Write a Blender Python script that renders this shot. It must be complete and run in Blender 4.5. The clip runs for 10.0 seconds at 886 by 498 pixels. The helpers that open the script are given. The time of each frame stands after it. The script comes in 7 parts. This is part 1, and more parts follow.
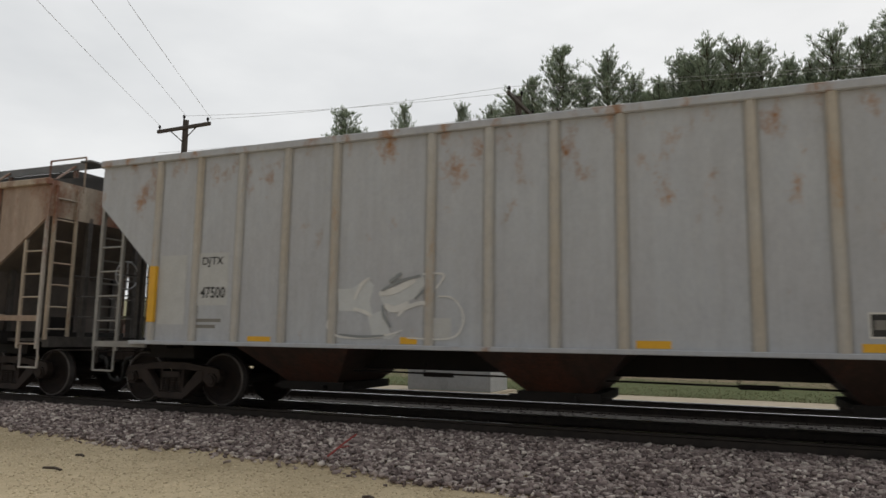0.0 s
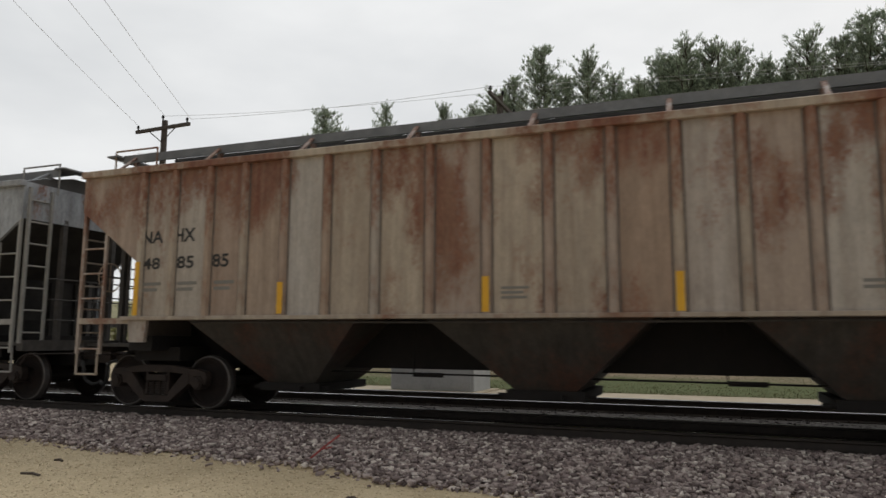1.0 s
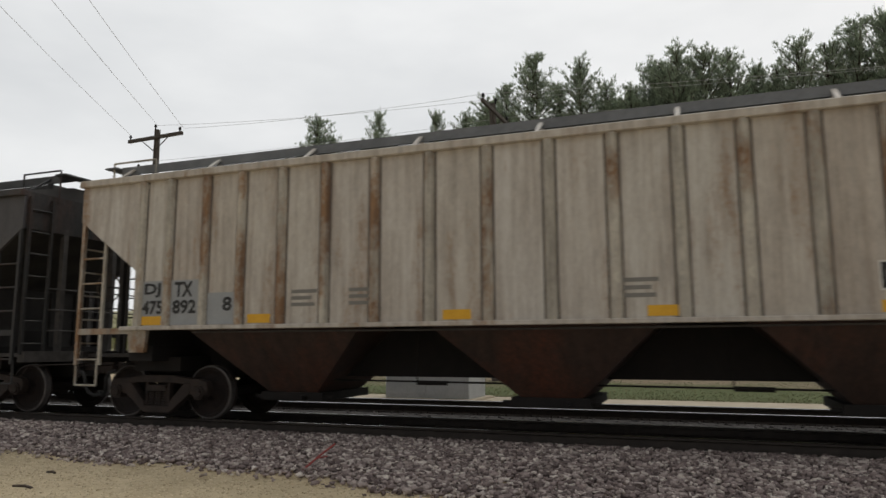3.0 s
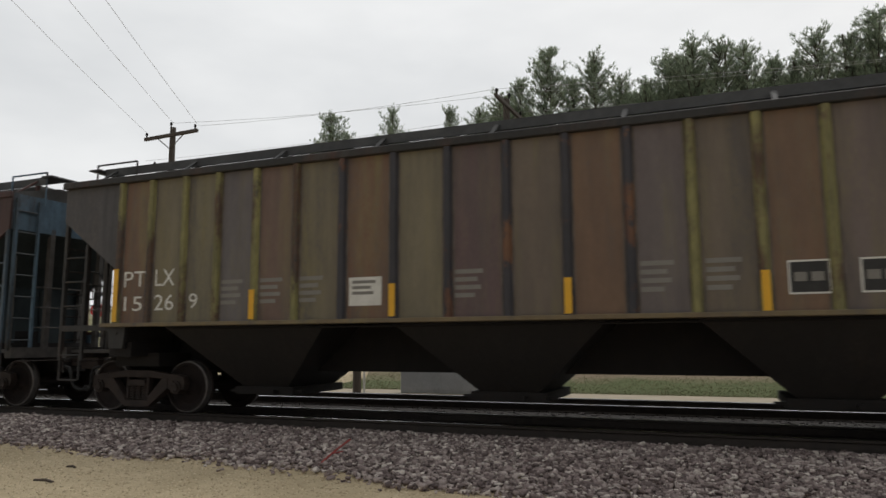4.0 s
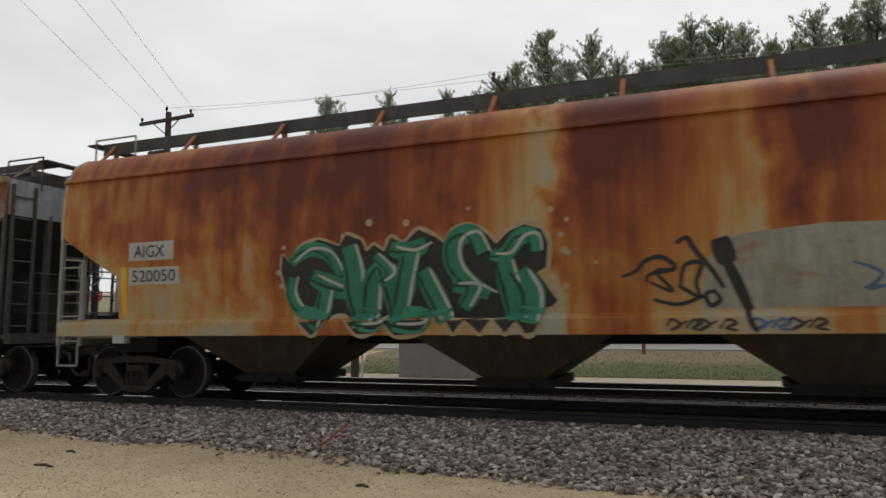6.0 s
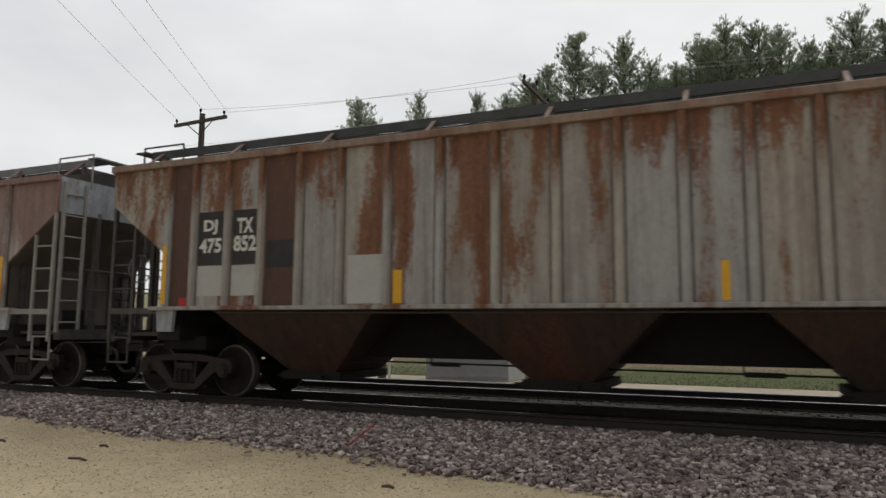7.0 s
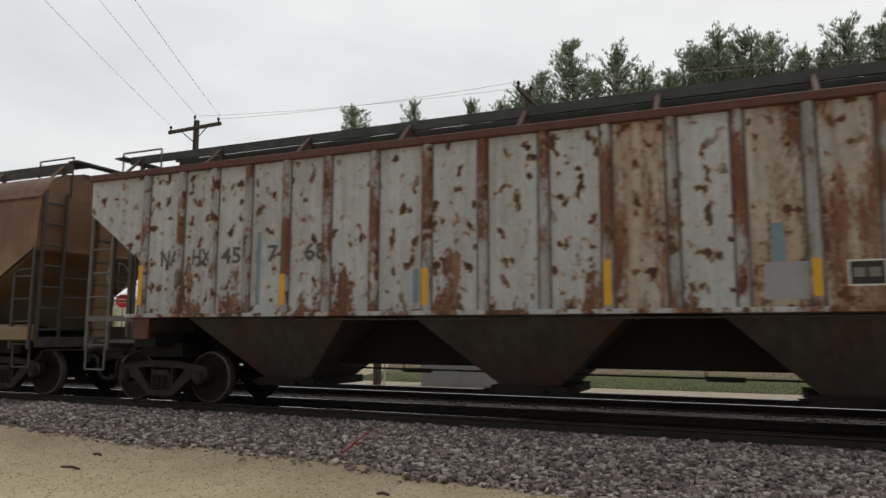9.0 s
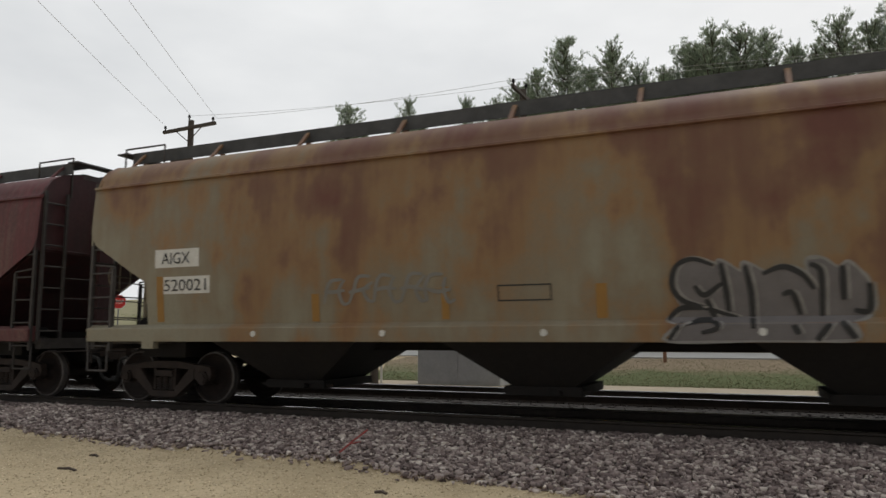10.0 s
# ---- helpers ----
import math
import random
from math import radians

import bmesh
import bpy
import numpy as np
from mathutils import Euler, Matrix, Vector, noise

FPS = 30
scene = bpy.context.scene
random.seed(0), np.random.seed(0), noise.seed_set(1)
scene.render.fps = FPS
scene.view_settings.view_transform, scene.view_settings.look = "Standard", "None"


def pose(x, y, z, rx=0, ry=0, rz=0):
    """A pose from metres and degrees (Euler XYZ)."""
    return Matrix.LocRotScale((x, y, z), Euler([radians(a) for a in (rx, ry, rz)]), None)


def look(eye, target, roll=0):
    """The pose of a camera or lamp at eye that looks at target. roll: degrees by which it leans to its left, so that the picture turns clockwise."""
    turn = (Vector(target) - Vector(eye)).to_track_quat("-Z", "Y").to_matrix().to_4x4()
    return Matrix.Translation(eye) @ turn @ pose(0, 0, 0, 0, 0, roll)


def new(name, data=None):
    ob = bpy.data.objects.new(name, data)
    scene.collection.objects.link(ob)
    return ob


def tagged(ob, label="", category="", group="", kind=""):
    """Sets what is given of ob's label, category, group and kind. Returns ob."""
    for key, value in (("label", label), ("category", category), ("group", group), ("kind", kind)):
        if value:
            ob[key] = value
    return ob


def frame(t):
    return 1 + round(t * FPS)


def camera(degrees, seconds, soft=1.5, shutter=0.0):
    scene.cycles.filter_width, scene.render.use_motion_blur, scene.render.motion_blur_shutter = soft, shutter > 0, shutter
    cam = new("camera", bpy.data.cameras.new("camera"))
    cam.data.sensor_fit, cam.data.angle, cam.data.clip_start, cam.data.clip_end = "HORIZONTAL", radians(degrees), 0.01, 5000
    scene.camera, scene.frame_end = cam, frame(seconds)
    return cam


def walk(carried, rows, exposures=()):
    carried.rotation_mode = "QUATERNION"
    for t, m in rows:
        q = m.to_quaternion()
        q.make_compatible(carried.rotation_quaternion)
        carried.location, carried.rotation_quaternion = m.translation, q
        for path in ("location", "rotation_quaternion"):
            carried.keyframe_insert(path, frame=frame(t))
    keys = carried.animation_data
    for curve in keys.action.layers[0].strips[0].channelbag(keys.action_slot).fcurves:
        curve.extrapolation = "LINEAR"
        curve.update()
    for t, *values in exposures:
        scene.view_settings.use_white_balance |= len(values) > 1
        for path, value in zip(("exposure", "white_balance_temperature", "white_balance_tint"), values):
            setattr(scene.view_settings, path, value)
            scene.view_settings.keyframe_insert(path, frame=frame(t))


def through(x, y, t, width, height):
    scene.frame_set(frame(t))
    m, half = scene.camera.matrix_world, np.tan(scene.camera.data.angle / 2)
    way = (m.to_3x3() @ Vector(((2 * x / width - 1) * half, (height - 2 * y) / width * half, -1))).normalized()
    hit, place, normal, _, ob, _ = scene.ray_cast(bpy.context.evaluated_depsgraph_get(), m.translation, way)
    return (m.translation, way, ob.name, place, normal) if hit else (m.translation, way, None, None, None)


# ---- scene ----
cam = camera(64.5, 10.0, soft=1.5, shutter=0.08)
EYE = (0.0, 0.0, 1.21)
# seconds, yaw, pitch, roll of the hand-held camera
TURNS = [
    (0.0, 22.33, 7.38, -0.89),
    (0.5, 22.51, 7.62, -0.34),
    (1.0, 20.95, 7.38, -0.34),
    (1.5, 20.13, 7.59, -0.23),
    (2.0, 19.86, 7.30, -0.10),
    (3.5, 21.17, 8.22, 0.24),
    (4.0, 21.70, 7.63, 0.24),
    (4.5, 21.60, 7.34, 0.21),
    (5.0, 21.16, 7.75, 0.46),
    (5.5, 20.76, 7.12, 0.35),
    (6.0, 21.51, 6.38, 0.44),
    (7.5, 24.18, 6.71, -0.75),
    (8.0, 24.01, 6.85, -0.78),
    (8.5, 23.33, 7.20, -0.48),
    (9.0, 23.33, 7.08, -0.27),
    (9.5, 22.94, 7.39, 0.07),
    (10.0, 23.06, 6.94, 0.17),
]
walk(cam, [(t, pose(*EYE, 90 + pitch, roll, yaw)) for t, yaw, pitch, roll in TURNS])

# ---- sky and sun: bright overcast ----
world = bpy.data.worlds.new("overcast")
scene.world = world
world.use_nodes = True
wn, wl = world.node_tree.nodes, world.node_tree.links
wn.clear()
w_out = wn.new("ShaderNodeOutputWorld")
w_bg = wn.new("ShaderNodeBackground")
w_sky = wn.new("ShaderNodeTexSky")
w_sky.sky_type = 'NISHITA'
w_sky.sun_disc = False
w_sky.sun_elevation, w_sky.sun_rotation = radians(48), radians(20)
w_sky.dust_density = 4.0
w_dim = wn.new("ShaderNodeMix")
w_dim.data_type = 'RGBA'
w_dim.blend_type = 'MULTIPLY'
w_dim.inputs[0].default_value = 1.0
w_dim.inputs[7].default_value = (0.09, 0.09, 0.09, 1)
w_co = wn.new("ShaderNodeTexCoord")
w_map = wn.new("ShaderNodeMapping")
w_map.inputs["Scale"].default_value = (1.0, 1.0, 2.6)
w_noise = wn.new("ShaderNodeTexNoise")
w_noise.inputs["Scale"].default_value = 2.2
w_noise.inputs["Detail"].default_value = 5
w_noise.inputs["Roughness"].default_value = 0.5
w_ramp = wn.new("ShaderNodeValToRGB")
w_ramp.color_ramp.elements[0].position = 0.3
w_ramp.color_ramp.elements[0].color = (0.72, 0.735, 0.745, 1)
w_ramp.color_ramp.elements[1].position = 0.66
w_ramp.color_ramp.elements[1].color = (0.95, 0.955, 0.95, 1)
w_mix = wn.new("ShaderNodeMix")
w_mix.data_type = 'RGBA'
w_mix.inputs[0].default_value = 0.93
wl.new(w_co.outputs["Generated"], w_map.inputs["Vector"])
wl.new(w_map.outputs["Vector"], w_noise.inputs["Vector"])
wl.new(w_noise.outputs["Fac"], w_ramp.inputs["Fac"])
wl.new(w_sky.outputs["Color"], w_dim.inputs[6])
wl.new(w_dim.outputs[2], w_mix.inputs[6])
wl.new(w_ramp.outputs["Color"], w_mix.inputs[7])
# the cloud cover is brightest on the sun's side and dims smoothly away from it
w_sep = wn.new("ShaderNodeSeparateXYZ")
w_side = wn.new("ShaderNodeMapRange")
w_side.interpolation_type = 'SMOOTHSTEP'
for k, v in enumerate((-0.9, 0.55, 0.42, 1.0)):
    w_side.inputs[k + 1].default_value = v
w_fade = wn.new("ShaderNodeMix")
w_fade.data_type, w_fade.blend_type = 'RGBA', 'MULTIPLY'
w_fade.inputs[0].default_value = 1.0
wl.new(w_co.outputs["Generated"], w_sep.inputs[0])
wl.new(w_sep.outputs[1], w_side.inputs[0])
wl.new(w_mix.outputs[2], w_fade.inputs[6])
wl.new(w_side.outputs[0], w_fade.inputs[7])
wl.new(w_fade.outputs[2], w_bg.inputs["Color"])
w_bg.inputs["Strength"].default_value = 1.0
wl.new(w_bg.outputs[0], w_out.inputs["Surface"])

sun_data = bpy.data.lights.new("sun", 'SUN')
sun_data.energy, sun_data.angle, sun_data.color = 0.5, radians(25), (1.0, 0.97, 0.92)
sun = new("sun", sun_data)
sun.matrix_world = look((8, 25, 40), (0, 0, 0))


# ---- materials ----
def shader(name, rough=0.7, metal=0.0):
    m = bpy.data.materials.new(name)
    m.use_nodes = True
    b = m.node_tree.nodes["Principled BSDF"]
    b.inputs["Roughness"].default_value = rough
    b.inputs["Metallic"].default_value = metal
    return m, m.node_tree.nodes, m.node_tree.links, b


def noise_node(nodes, links, co, scale, detail=4, rough=0.6, stretch=(1, 1, 1), shift=(0, 0, 0)):
    mp = nodes.new("ShaderNodeMapping")
    mp.inputs["Scale"].default_value = stretch
    mp.inputs["Location"].default_value = shift
    n = nodes.new("ShaderNodeTexNoise")
    n.inputs["Scale"].default_value = scale
    n.inputs["Detail"].default_value = detail
    n.inputs["Roughness"].default_value = rough
    links.new(co, mp.inputs["Vector"])
    links.new(mp.outputs["Vector"], n.inputs["Vector"])
    return n.outputs["Fac"]


def ramp(nodes, links, fac, lo, hi, a=(0, 0, 0, 1), b=(1, 1, 1, 1)):
    r = nodes.new("ShaderNodeValToRGB")
    r.color_ramp.elements[0].position, r.color_ramp.elements[0].color = lo, a
    r.color_ramp.elements[1].position, r.color_ramp.elements[1].color = hi, b
    links.new(fac, r.inputs["Fac"])
    return r.outputs["Color"]


def mix(nodes, links, fac, a, b, kind='MIX'):
    n = nodes.new("ShaderNodeMix")
    n.data_type, n.blend_type = 'RGBA', kind
    for socket, v in ((n.inputs[0], fac), (n.inputs[6], a), (n.inputs[7], b)):
        if isinstance(v, (int, float)):
            socket.default_value = v
        elif isinstance(v, tuple):
            socket.default_value = (*v, 1) if len(v) == 3 else v
        else:
            links.new(v, socket)
    return n.outputs[2]


def bump(nodes, links, b, fac, strength=0.3, dist=0.01):
    n = nodes.new("ShaderNodeBump")
    n.inputs["Strength"].default_value = strength
    n.inputs["Distance"].default_value = dist
    links.new(fac, n.inputs["Height"])
    links.new(n.outputs["Normal"], b.inputs["Normal"])


def grainy(name, a, b, scale=6.0, rough=0.8, metal=0.0, bumps=0.3, stretch=(1, 1, 1), fine=None):
    """Two-scale mottled surface between colours a and b."""
    m, n, l, p = shader(name, rough, metal)
    co = n.new("ShaderNodeTexCoord").outputs["Object"]
    big = noise_node(n, l, co, scale, 5, 0.6, stretch)
    small = noise_node(n, l, co, scale * 9, 3, 0.7, stretch)
    c = mix(n, l, ramp(n, l, big, 0.35, 0.65), a, b)
    c = mix(n, l, 0.35, c, mix(n, l, small, tuple(v * 0.6 for v in (fine or a)), tuple(min(1, v * 1.3) for v in (fine or b))))
    l.new(c, p.inputs["Base Color"])
    if bumps:
        bump(n, l, p, small, bumps, 0.01)
    return m


def paint(name, base, rust, rust2, lo=0.52, hi=0.66, seed=0.0, scale=0.9, stretch=(1, 1, 0.35), dirt=(0.1, 0.085, 0.07), dirt_amt=0.5, run_x=2.2,
          specks=0.0, base2=None, speck_scale=5.0, tones=None, rise=None, piece=False, wear=1.0, halo=None, band=None):
    """Weathered car paint: rust blotches in vertical runs, grime streaks, specks where paint has flaked."""
    m, n, l, p = shader(name, 0.62)
    co = n.new("ShaderNodeTexCoord").outputs["Object"]
    if piece:
        # every rib weathers on its own
        oi = n.new("ShaderNodeObjectInfo")
        cx = n.new("ShaderNodeCombineXYZ")
        far = n.new("ShaderNodeMath")
        far.operation = 'MULTIPLY'
        far.inputs[1].default_value = 90.0
        l.new(oi.outputs["Random"], far.inputs[0])
        l.new(far.outputs[0], cx.inputs[0])
        va = n.new("ShaderNodeVectorMath")
        l.new(co, va.inputs[0])
        l.new(cx.outputs[0], va.inputs[1])
        co = va.outputs[0]
    sh = (seed * 7.3, seed * 3.1, seed * 5.7)
    blotch = noise_node(n, l, co, scale, 6, 0.62, stretch, sh)
    tone = noise_node(n, l, co, scale * 0.7, 3, 0.5, (1, 1, 0.5), (sh[1], sh[2], sh[0]))
    streak = noise_node(n, l, co, 3.0, 5, 0.65, (run_x, 1, 0.12), (sh[2], sh[0], sh[1]))
    fine = noise_node(n, l, co, 22, 4, 0.7, (1, 1, 0.6), sh)
    c = mix(n, l, ramp(n, l, tone, 0.38, 0.62), base, base2 or tuple(v * 0.82 for v in base))
    if tones:
        # every sheet between two ribs has faded to a shade of its own
        c = mix(n, l, 0.85, c, piece_tone(n, l, tones))
    rc = mix(n, l, ramp(n, l, mix(n, l, 0.35, streak, fine), 0.4, 0.6), rust, rust2)
    spread = mix(n, l, 0.22, blotch, fine)
    if rise:
        # rust gathers from height rise[0] towards rise[1]
        sz = n.new("ShaderNodeSeparateXYZ")
        l.new(co, sz.inputs[0])
        mr = n.new("ShaderNodeMapRange")
        for k, v in enumerate((rise[0], rise[1], -rise[2], rise[2])):
            mr.inputs[k + 1].default_value = v
        l.new(sz.outputs[2], mr.inputs[0])
        add = n.new("ShaderNodeMath")
        l.new(spread, add.inputs[0])
        l.new(mr.outputs[0], add.inputs[1])
        spread = add.outputs[0]
    mask = ramp(n, l, spread, lo, hi)
    c = mix(n, l, mask, c, rc)
    if specks:
        sp = noise_node(n, l, co, speck_scale, 2, 0.5, (1, 1, 0.85), (sh[1], 0, sh[0]))
        near = noise_node(n, l, co, 0.8, 2, 0.5, (1, 1, 1), (sh[0], 3, sh[2]))
        sm = mix(n, l, 1.0, ramp(n, l, sp, 0.6, 0.64), ramp(n, l, near, 0.5 - specks * 0.2, 0.62 - specks * 0.2), 'MULTIPLY')
        if halo:
            # rust creeps out round each flake
            hm = mix(n, l, 1.0, ramp(n, l, sp, 0.55, 0.61), ramp(n, l, near, 0.5 - specks * 0.2, 0.62 - specks * 0.2), 'MULTIPLY')
            c = mix(n, l, mix(n, l, 0.75, (0, 0, 0), hm), c, halo)
        c = mix(n, l, sm, c, tuple(v * 0.55 for v in rust))
    grime = mix(n, l, dirt_amt, (0, 0, 0), ramp(n, l, streak, 0.42, 0.72))
    c = mix(n, l, grime, c, dirt)
    scuff = noise_node(n, l, co, 7, 6, 0.75, (1, 1, 0.45), (sh[2], sh[1], 1.7))
    c = mix(n, l, 0.38 * wear, c, ramp(n, l, mix(n, l, 0.4, scuff, fine), 0.35, 0.65, (0.12, 0.12, 0.12, 1), (0.88, 0.88, 0.87, 1)), 'OVERLAY')
    runs = noise_node(n, l, co, 4.0, 4, 0.7, (1.7, 1, 0.06), (sh[1], sh[2], 4.1))
    c = mix(n, l, 0.16 * wear, c, ramp(n, l, runs, 0.36, 0.62, (0.25, 0.24, 0.23, 1), (0.72, 0.72, 0.72, 1)), 'OVERLAY')
    if band:
        # an overpainted band below a height, with a ragged edge
        bz = n.new("ShaderNodeSeparateXYZ")
        l.new(co, bz.inputs[0])
        edge = n.new("ShaderNodeMath")
        edge.operation = 'MULTIPLY_ADD'
        edge.inputs[1].default_value = 0.12
        l.new(blotch, edge.inputs[0])
        l.new(bz.outputs[2], edge.inputs[2])
        bm_ = n.new("ShaderNodeMapRange")
        for k, v in enumerate((band[0] + 0.05, band[0] + 0.08, 0.85, 0.0)):
            bm_.inputs[k + 1].default_value = v
        l.new(edge.outputs[0], bm_.inputs[0])
        c = mix(n, l, bm_.outputs[0], c, band[1])
    l.new(c, p.inputs["Base Color"])
    bump(n, l, p, mix(n, l, 0.5, fine, mask), 0.18, 0.01)
    return m


def piece_tone(n, l, tones):
    """A colour picked for each object from a row of shades."""
    oi = n.new("ShaderNodeObjectInfo")
    r = n.new("ShaderNodeValToRGB")
    el = r.color_ramp.elements
    el[0].position, el[0].color = 0.0, (*tones[0], 1)
    el[1].position, el[1].color = 1.0, (*tones[-1], 1)
    for k in range(1, len(tones) - 1):
        el.new(k / (len(tones) - 1)).color = (*tones[k], 1)
    l.new(oi.outputs["Random"], r.inputs["Fac"])
    return r.outputs["Color"]


def rusted(name, stops, seed, scale=0.5, drop=0.16, rise=0.05, soft=0.3, streaky=0.25, profile=()):
    """Smooth sheet steel rusting in broad soft bands that run down from the roof; stops are (level, colour), profile the rust along the car as (x, level)."""
    m, n, l, p = shader(name, 0.58)
    co = n.new("ShaderNodeTexCoord").outputs["Object"]
    sh = (seed * 7.3, seed * 3.1, seed * 5.7)
    bands = noise_node(n, l, co, scale, 3, 0.5, (1, 0.3, drop), sh)
    cloud = noise_node(n, l, co, scale * 2.6, 5, 0.55, (1, 0.3, 0.7), (sh[1], sh[2], sh[0]))
    runs = noise_node(n, l, co, 4.0, 4, 0.6, (1.0, 0.3, 0.1), (sh[2], sh[0], sh[1]))
    fine = noise_node(n, l, co, 26, 4, 0.7, (1, 1, 0.7), sh)
    if profile:
        warp = n.new("ShaderNodeMath")
        warp.operation = 'MULTIPLY_ADD'
        warp.inputs[1].default_value = 1.6
        sx = n.new("ShaderNodeSeparateXYZ")
        l.new(co, sx.inputs[0])
        l.new(cloud, warp.inputs[0])
        l.new(sx.outputs[0], warp.inputs[2])
        run = n.new("ShaderNodeMapRange")
        for k, v in enumerate((-0.8, 15.9, 0.0, 1.0)):
            run.inputs[k + 1].default_value = v
        l.new(warp.outputs[0], run.inputs[0])
        pr = n.new("ShaderNodeValToRGB")
        pe = pr.color_ramp.elements
        pe[0].position, pe[0].color = (profile[0][0] + 1.6) / 16.7, (*[profile[0][1]] * 3, 1)
        pe[1].position, pe[1].color = (profile[-1][0] + 1.6) / 16.7, (*[profile[-1][1]] * 3, 1)
        for x, level in profile[1:-1]:
            pe.new((x + 1.6) / 16.7).color = (level, level, level, 1)
        l.new(run.outputs[0], pr.inputs["Fac"])
        bands = mix(n, l, 0.7, bands, pr.outputs["Color"])
    f = mix(n, l, soft, bands, cloud)
    f = mix(n, l, streaky, f, runs)
    f = mix(n, l, 0.05, f, fine)
    sz = n.new("ShaderNodeSeparateXYZ")
    l.new(co, sz.inputs[0])
    mr = n.new("ShaderNodeMapRange")
    for k, v in enumerate((1.3, 3.6, -rise, rise)):
        mr.inputs[k + 1].default_value = v
    l.new(sz.outputs[2], mr.inputs[0])
    add = n.new("ShaderNodeMath")
    l.new(f, add.inputs[0])
    l.new(mr.outputs[0], add.inputs[1])
    r = n.new("ShaderNodeValToRGB")
    el = r.color_ramp.elements
    el[0].position, el[0].color = stops[0][0], (*stops[0][1], 1)
    el[1].position, el[1].color = stops[-1][0], (*stops[-1][1], 1)
    for at, colour in stops[1:-1]:
        el.new(at).color = (*colour, 1)
    l.new(add.outputs[0], r.inputs["Fac"])
    c = mix(n, l, 0.3, r.outputs["Color"], ramp(n, l, mix(n, l, 0.5, cloud, fine), 0.35, 0.65, (0.3, 0.3, 0.3, 1), (0.7, 0.7, 0.7, 1)), 'OVERLAY')
    l.new(c, p.inputs["Base Color"])
    bump(n, l, p, fine, 0.12, 0.008)
    return m


def verge_material():
    """Rough grass, green beside the path and thinner, browner towards the road."""
    m, n, l, p = shader("grass_ground", 0.95)
    co = n.new("ShaderNodeTexCoord").outputs["Object"]
    big = noise_node(n, l, co, 0.5, 5, 0.65, (0.6, 1, 1))
    small = noise_node(n, l, co, 7, 4, 0.7)
    sy = n.new("ShaderNodeSeparateXYZ")
    l.new(co, sy.inputs[0])
    dry = n.new("ShaderNodeMapRange")
    for k, v in enumerate((21.5, 26.0, -0.2, 0.25)):
        dry.inputs[k + 1].default_value = v
    l.new(sy.outputs[1], dry.inputs[0])
    add = n.new("ShaderNodeMath")
    l.new(mix(n, l, 0.35, big, small), add.inputs[0])
    l.new(dry.outputs[0], add.inputs[1])
    c = mix(n, l, ramp(n, l, add.outputs[0], 0.4, 0.6), (0.105, 0.125, 0.045), (0.26, 0.2, 0.13))
    c = mix(n, l, 0.4, c, small, 'OVERLAY')
    l.new(c, p.inputs["Base Color"])
    bump(n, l, p, small, 0.6, 0.03)
    return m


# undercar steels: bases set below real steel to paint in undercar shade
M_STEEL = grainy("grimy_shaded_steel", (0.007, 0.006, 0.006), (0.015, 0.012, 0.011), 4, 0.8, 0.1)
M_TRUCK = grainy("truck_steel", (0.019, 0.0145, 0.0125), (0.05, 0.034, 0.028), 5, 0.75, 0.1)
M_WHEEL = grainy("wheel_steel", (0.008, 0.0065, 0.006), (0.024, 0.014, 0.012), 5, 0.85, 0.0)
M_RIM = grainy("worn_rim", (0.1, 0.094, 0.09), (0.2, 0.185, 0.18), 12, 0.5, 0.5, 0.1)
M_RAIL = grainy("rusty_rail", (0.03, 0.025, 0.022), (0.06, 0.047, 0.039), 8, 0.75, 0.2)
M_RAILTOP = grainy("rail_head", (0.45, 0.45, 0.46), (0.6, 0.6, 0.62), 20, 0.22, 1.0, 0.05)
M_TIE = grainy("creosoted_tie", (0.012, 0.01, 0.009), (0.034, 0.028, 0.024), 6, 0.9, 0.0, 0.6, (1, 6, 1))
M_SAND = grainy("sandy_gravel", (0.42, 0.335, 0.205), (0.61, 0.5, 0.33), 1.3, 0.95, 0, 1.0)
M_GUY = grainy("dull_guy_strand", (0.06, 0.06, 0.06), (0.1, 0.1, 0.1), 5, 0.6)
M_BED = grainy("ballast_bed", (0.12, 0.1, 0.095), (0.24, 0.2, 0.185), 14, 0.95, 0, 1.0)
# bed below the train: oily dirt plus the train's shade in the colour
M_SHADEBED = grainy("shaded_oily_bed", (0.02, 0.017, 0.015), (0.05, 0.042, 0.037), 14, 0.9, 0, 1.0)
M_ROAD = grainy("grey_road", (0.34, 0.34, 0.33), (0.44, 0.44, 0.43), 0.7, 0.9)
M_GRASS = verge_material()
M_STRIP = grainy("limestone_path", (0.4, 0.33, 0.24), (0.52, 0.45, 0.34), 1.5, 0.95, 0, 0.5)
M_BARK = grainy("pine_bark", (0.05, 0.04, 0.032), (0.13, 0.1, 0.08), 3, 0.95, 0, 0.8, (1, 1, 0.25))
M_POLE = grainy("weathered_pole", (0.06, 0.05, 0.042), (0.12, 0.1, 0.085), 4, 0.9, 0, 0.5, (3, 3, 0.3))
M_YELLOW = grainy("yellow_reflector", (0.75, 0.38, 0.02), (0.85, 0.46, 0.03), 5, 0.5, 0, 0.05)
M_WHITE = grainy("white_lettering", (0.62, 0.61, 0.57), (0.78, 0.77, 0.73), 6, 0.6, 0, 0.05)
M_BLACK = grainy("black_lettering", (0.015, 0.015, 0.016), (0.035, 0.035, 0.035), 6, 0.6, 0, 0.05)
M_CABLE = grainy("cable", (0.55, 0.55, 0.55), (0.6, 0.6, 0.6), 1, 0.7, 0, 0)


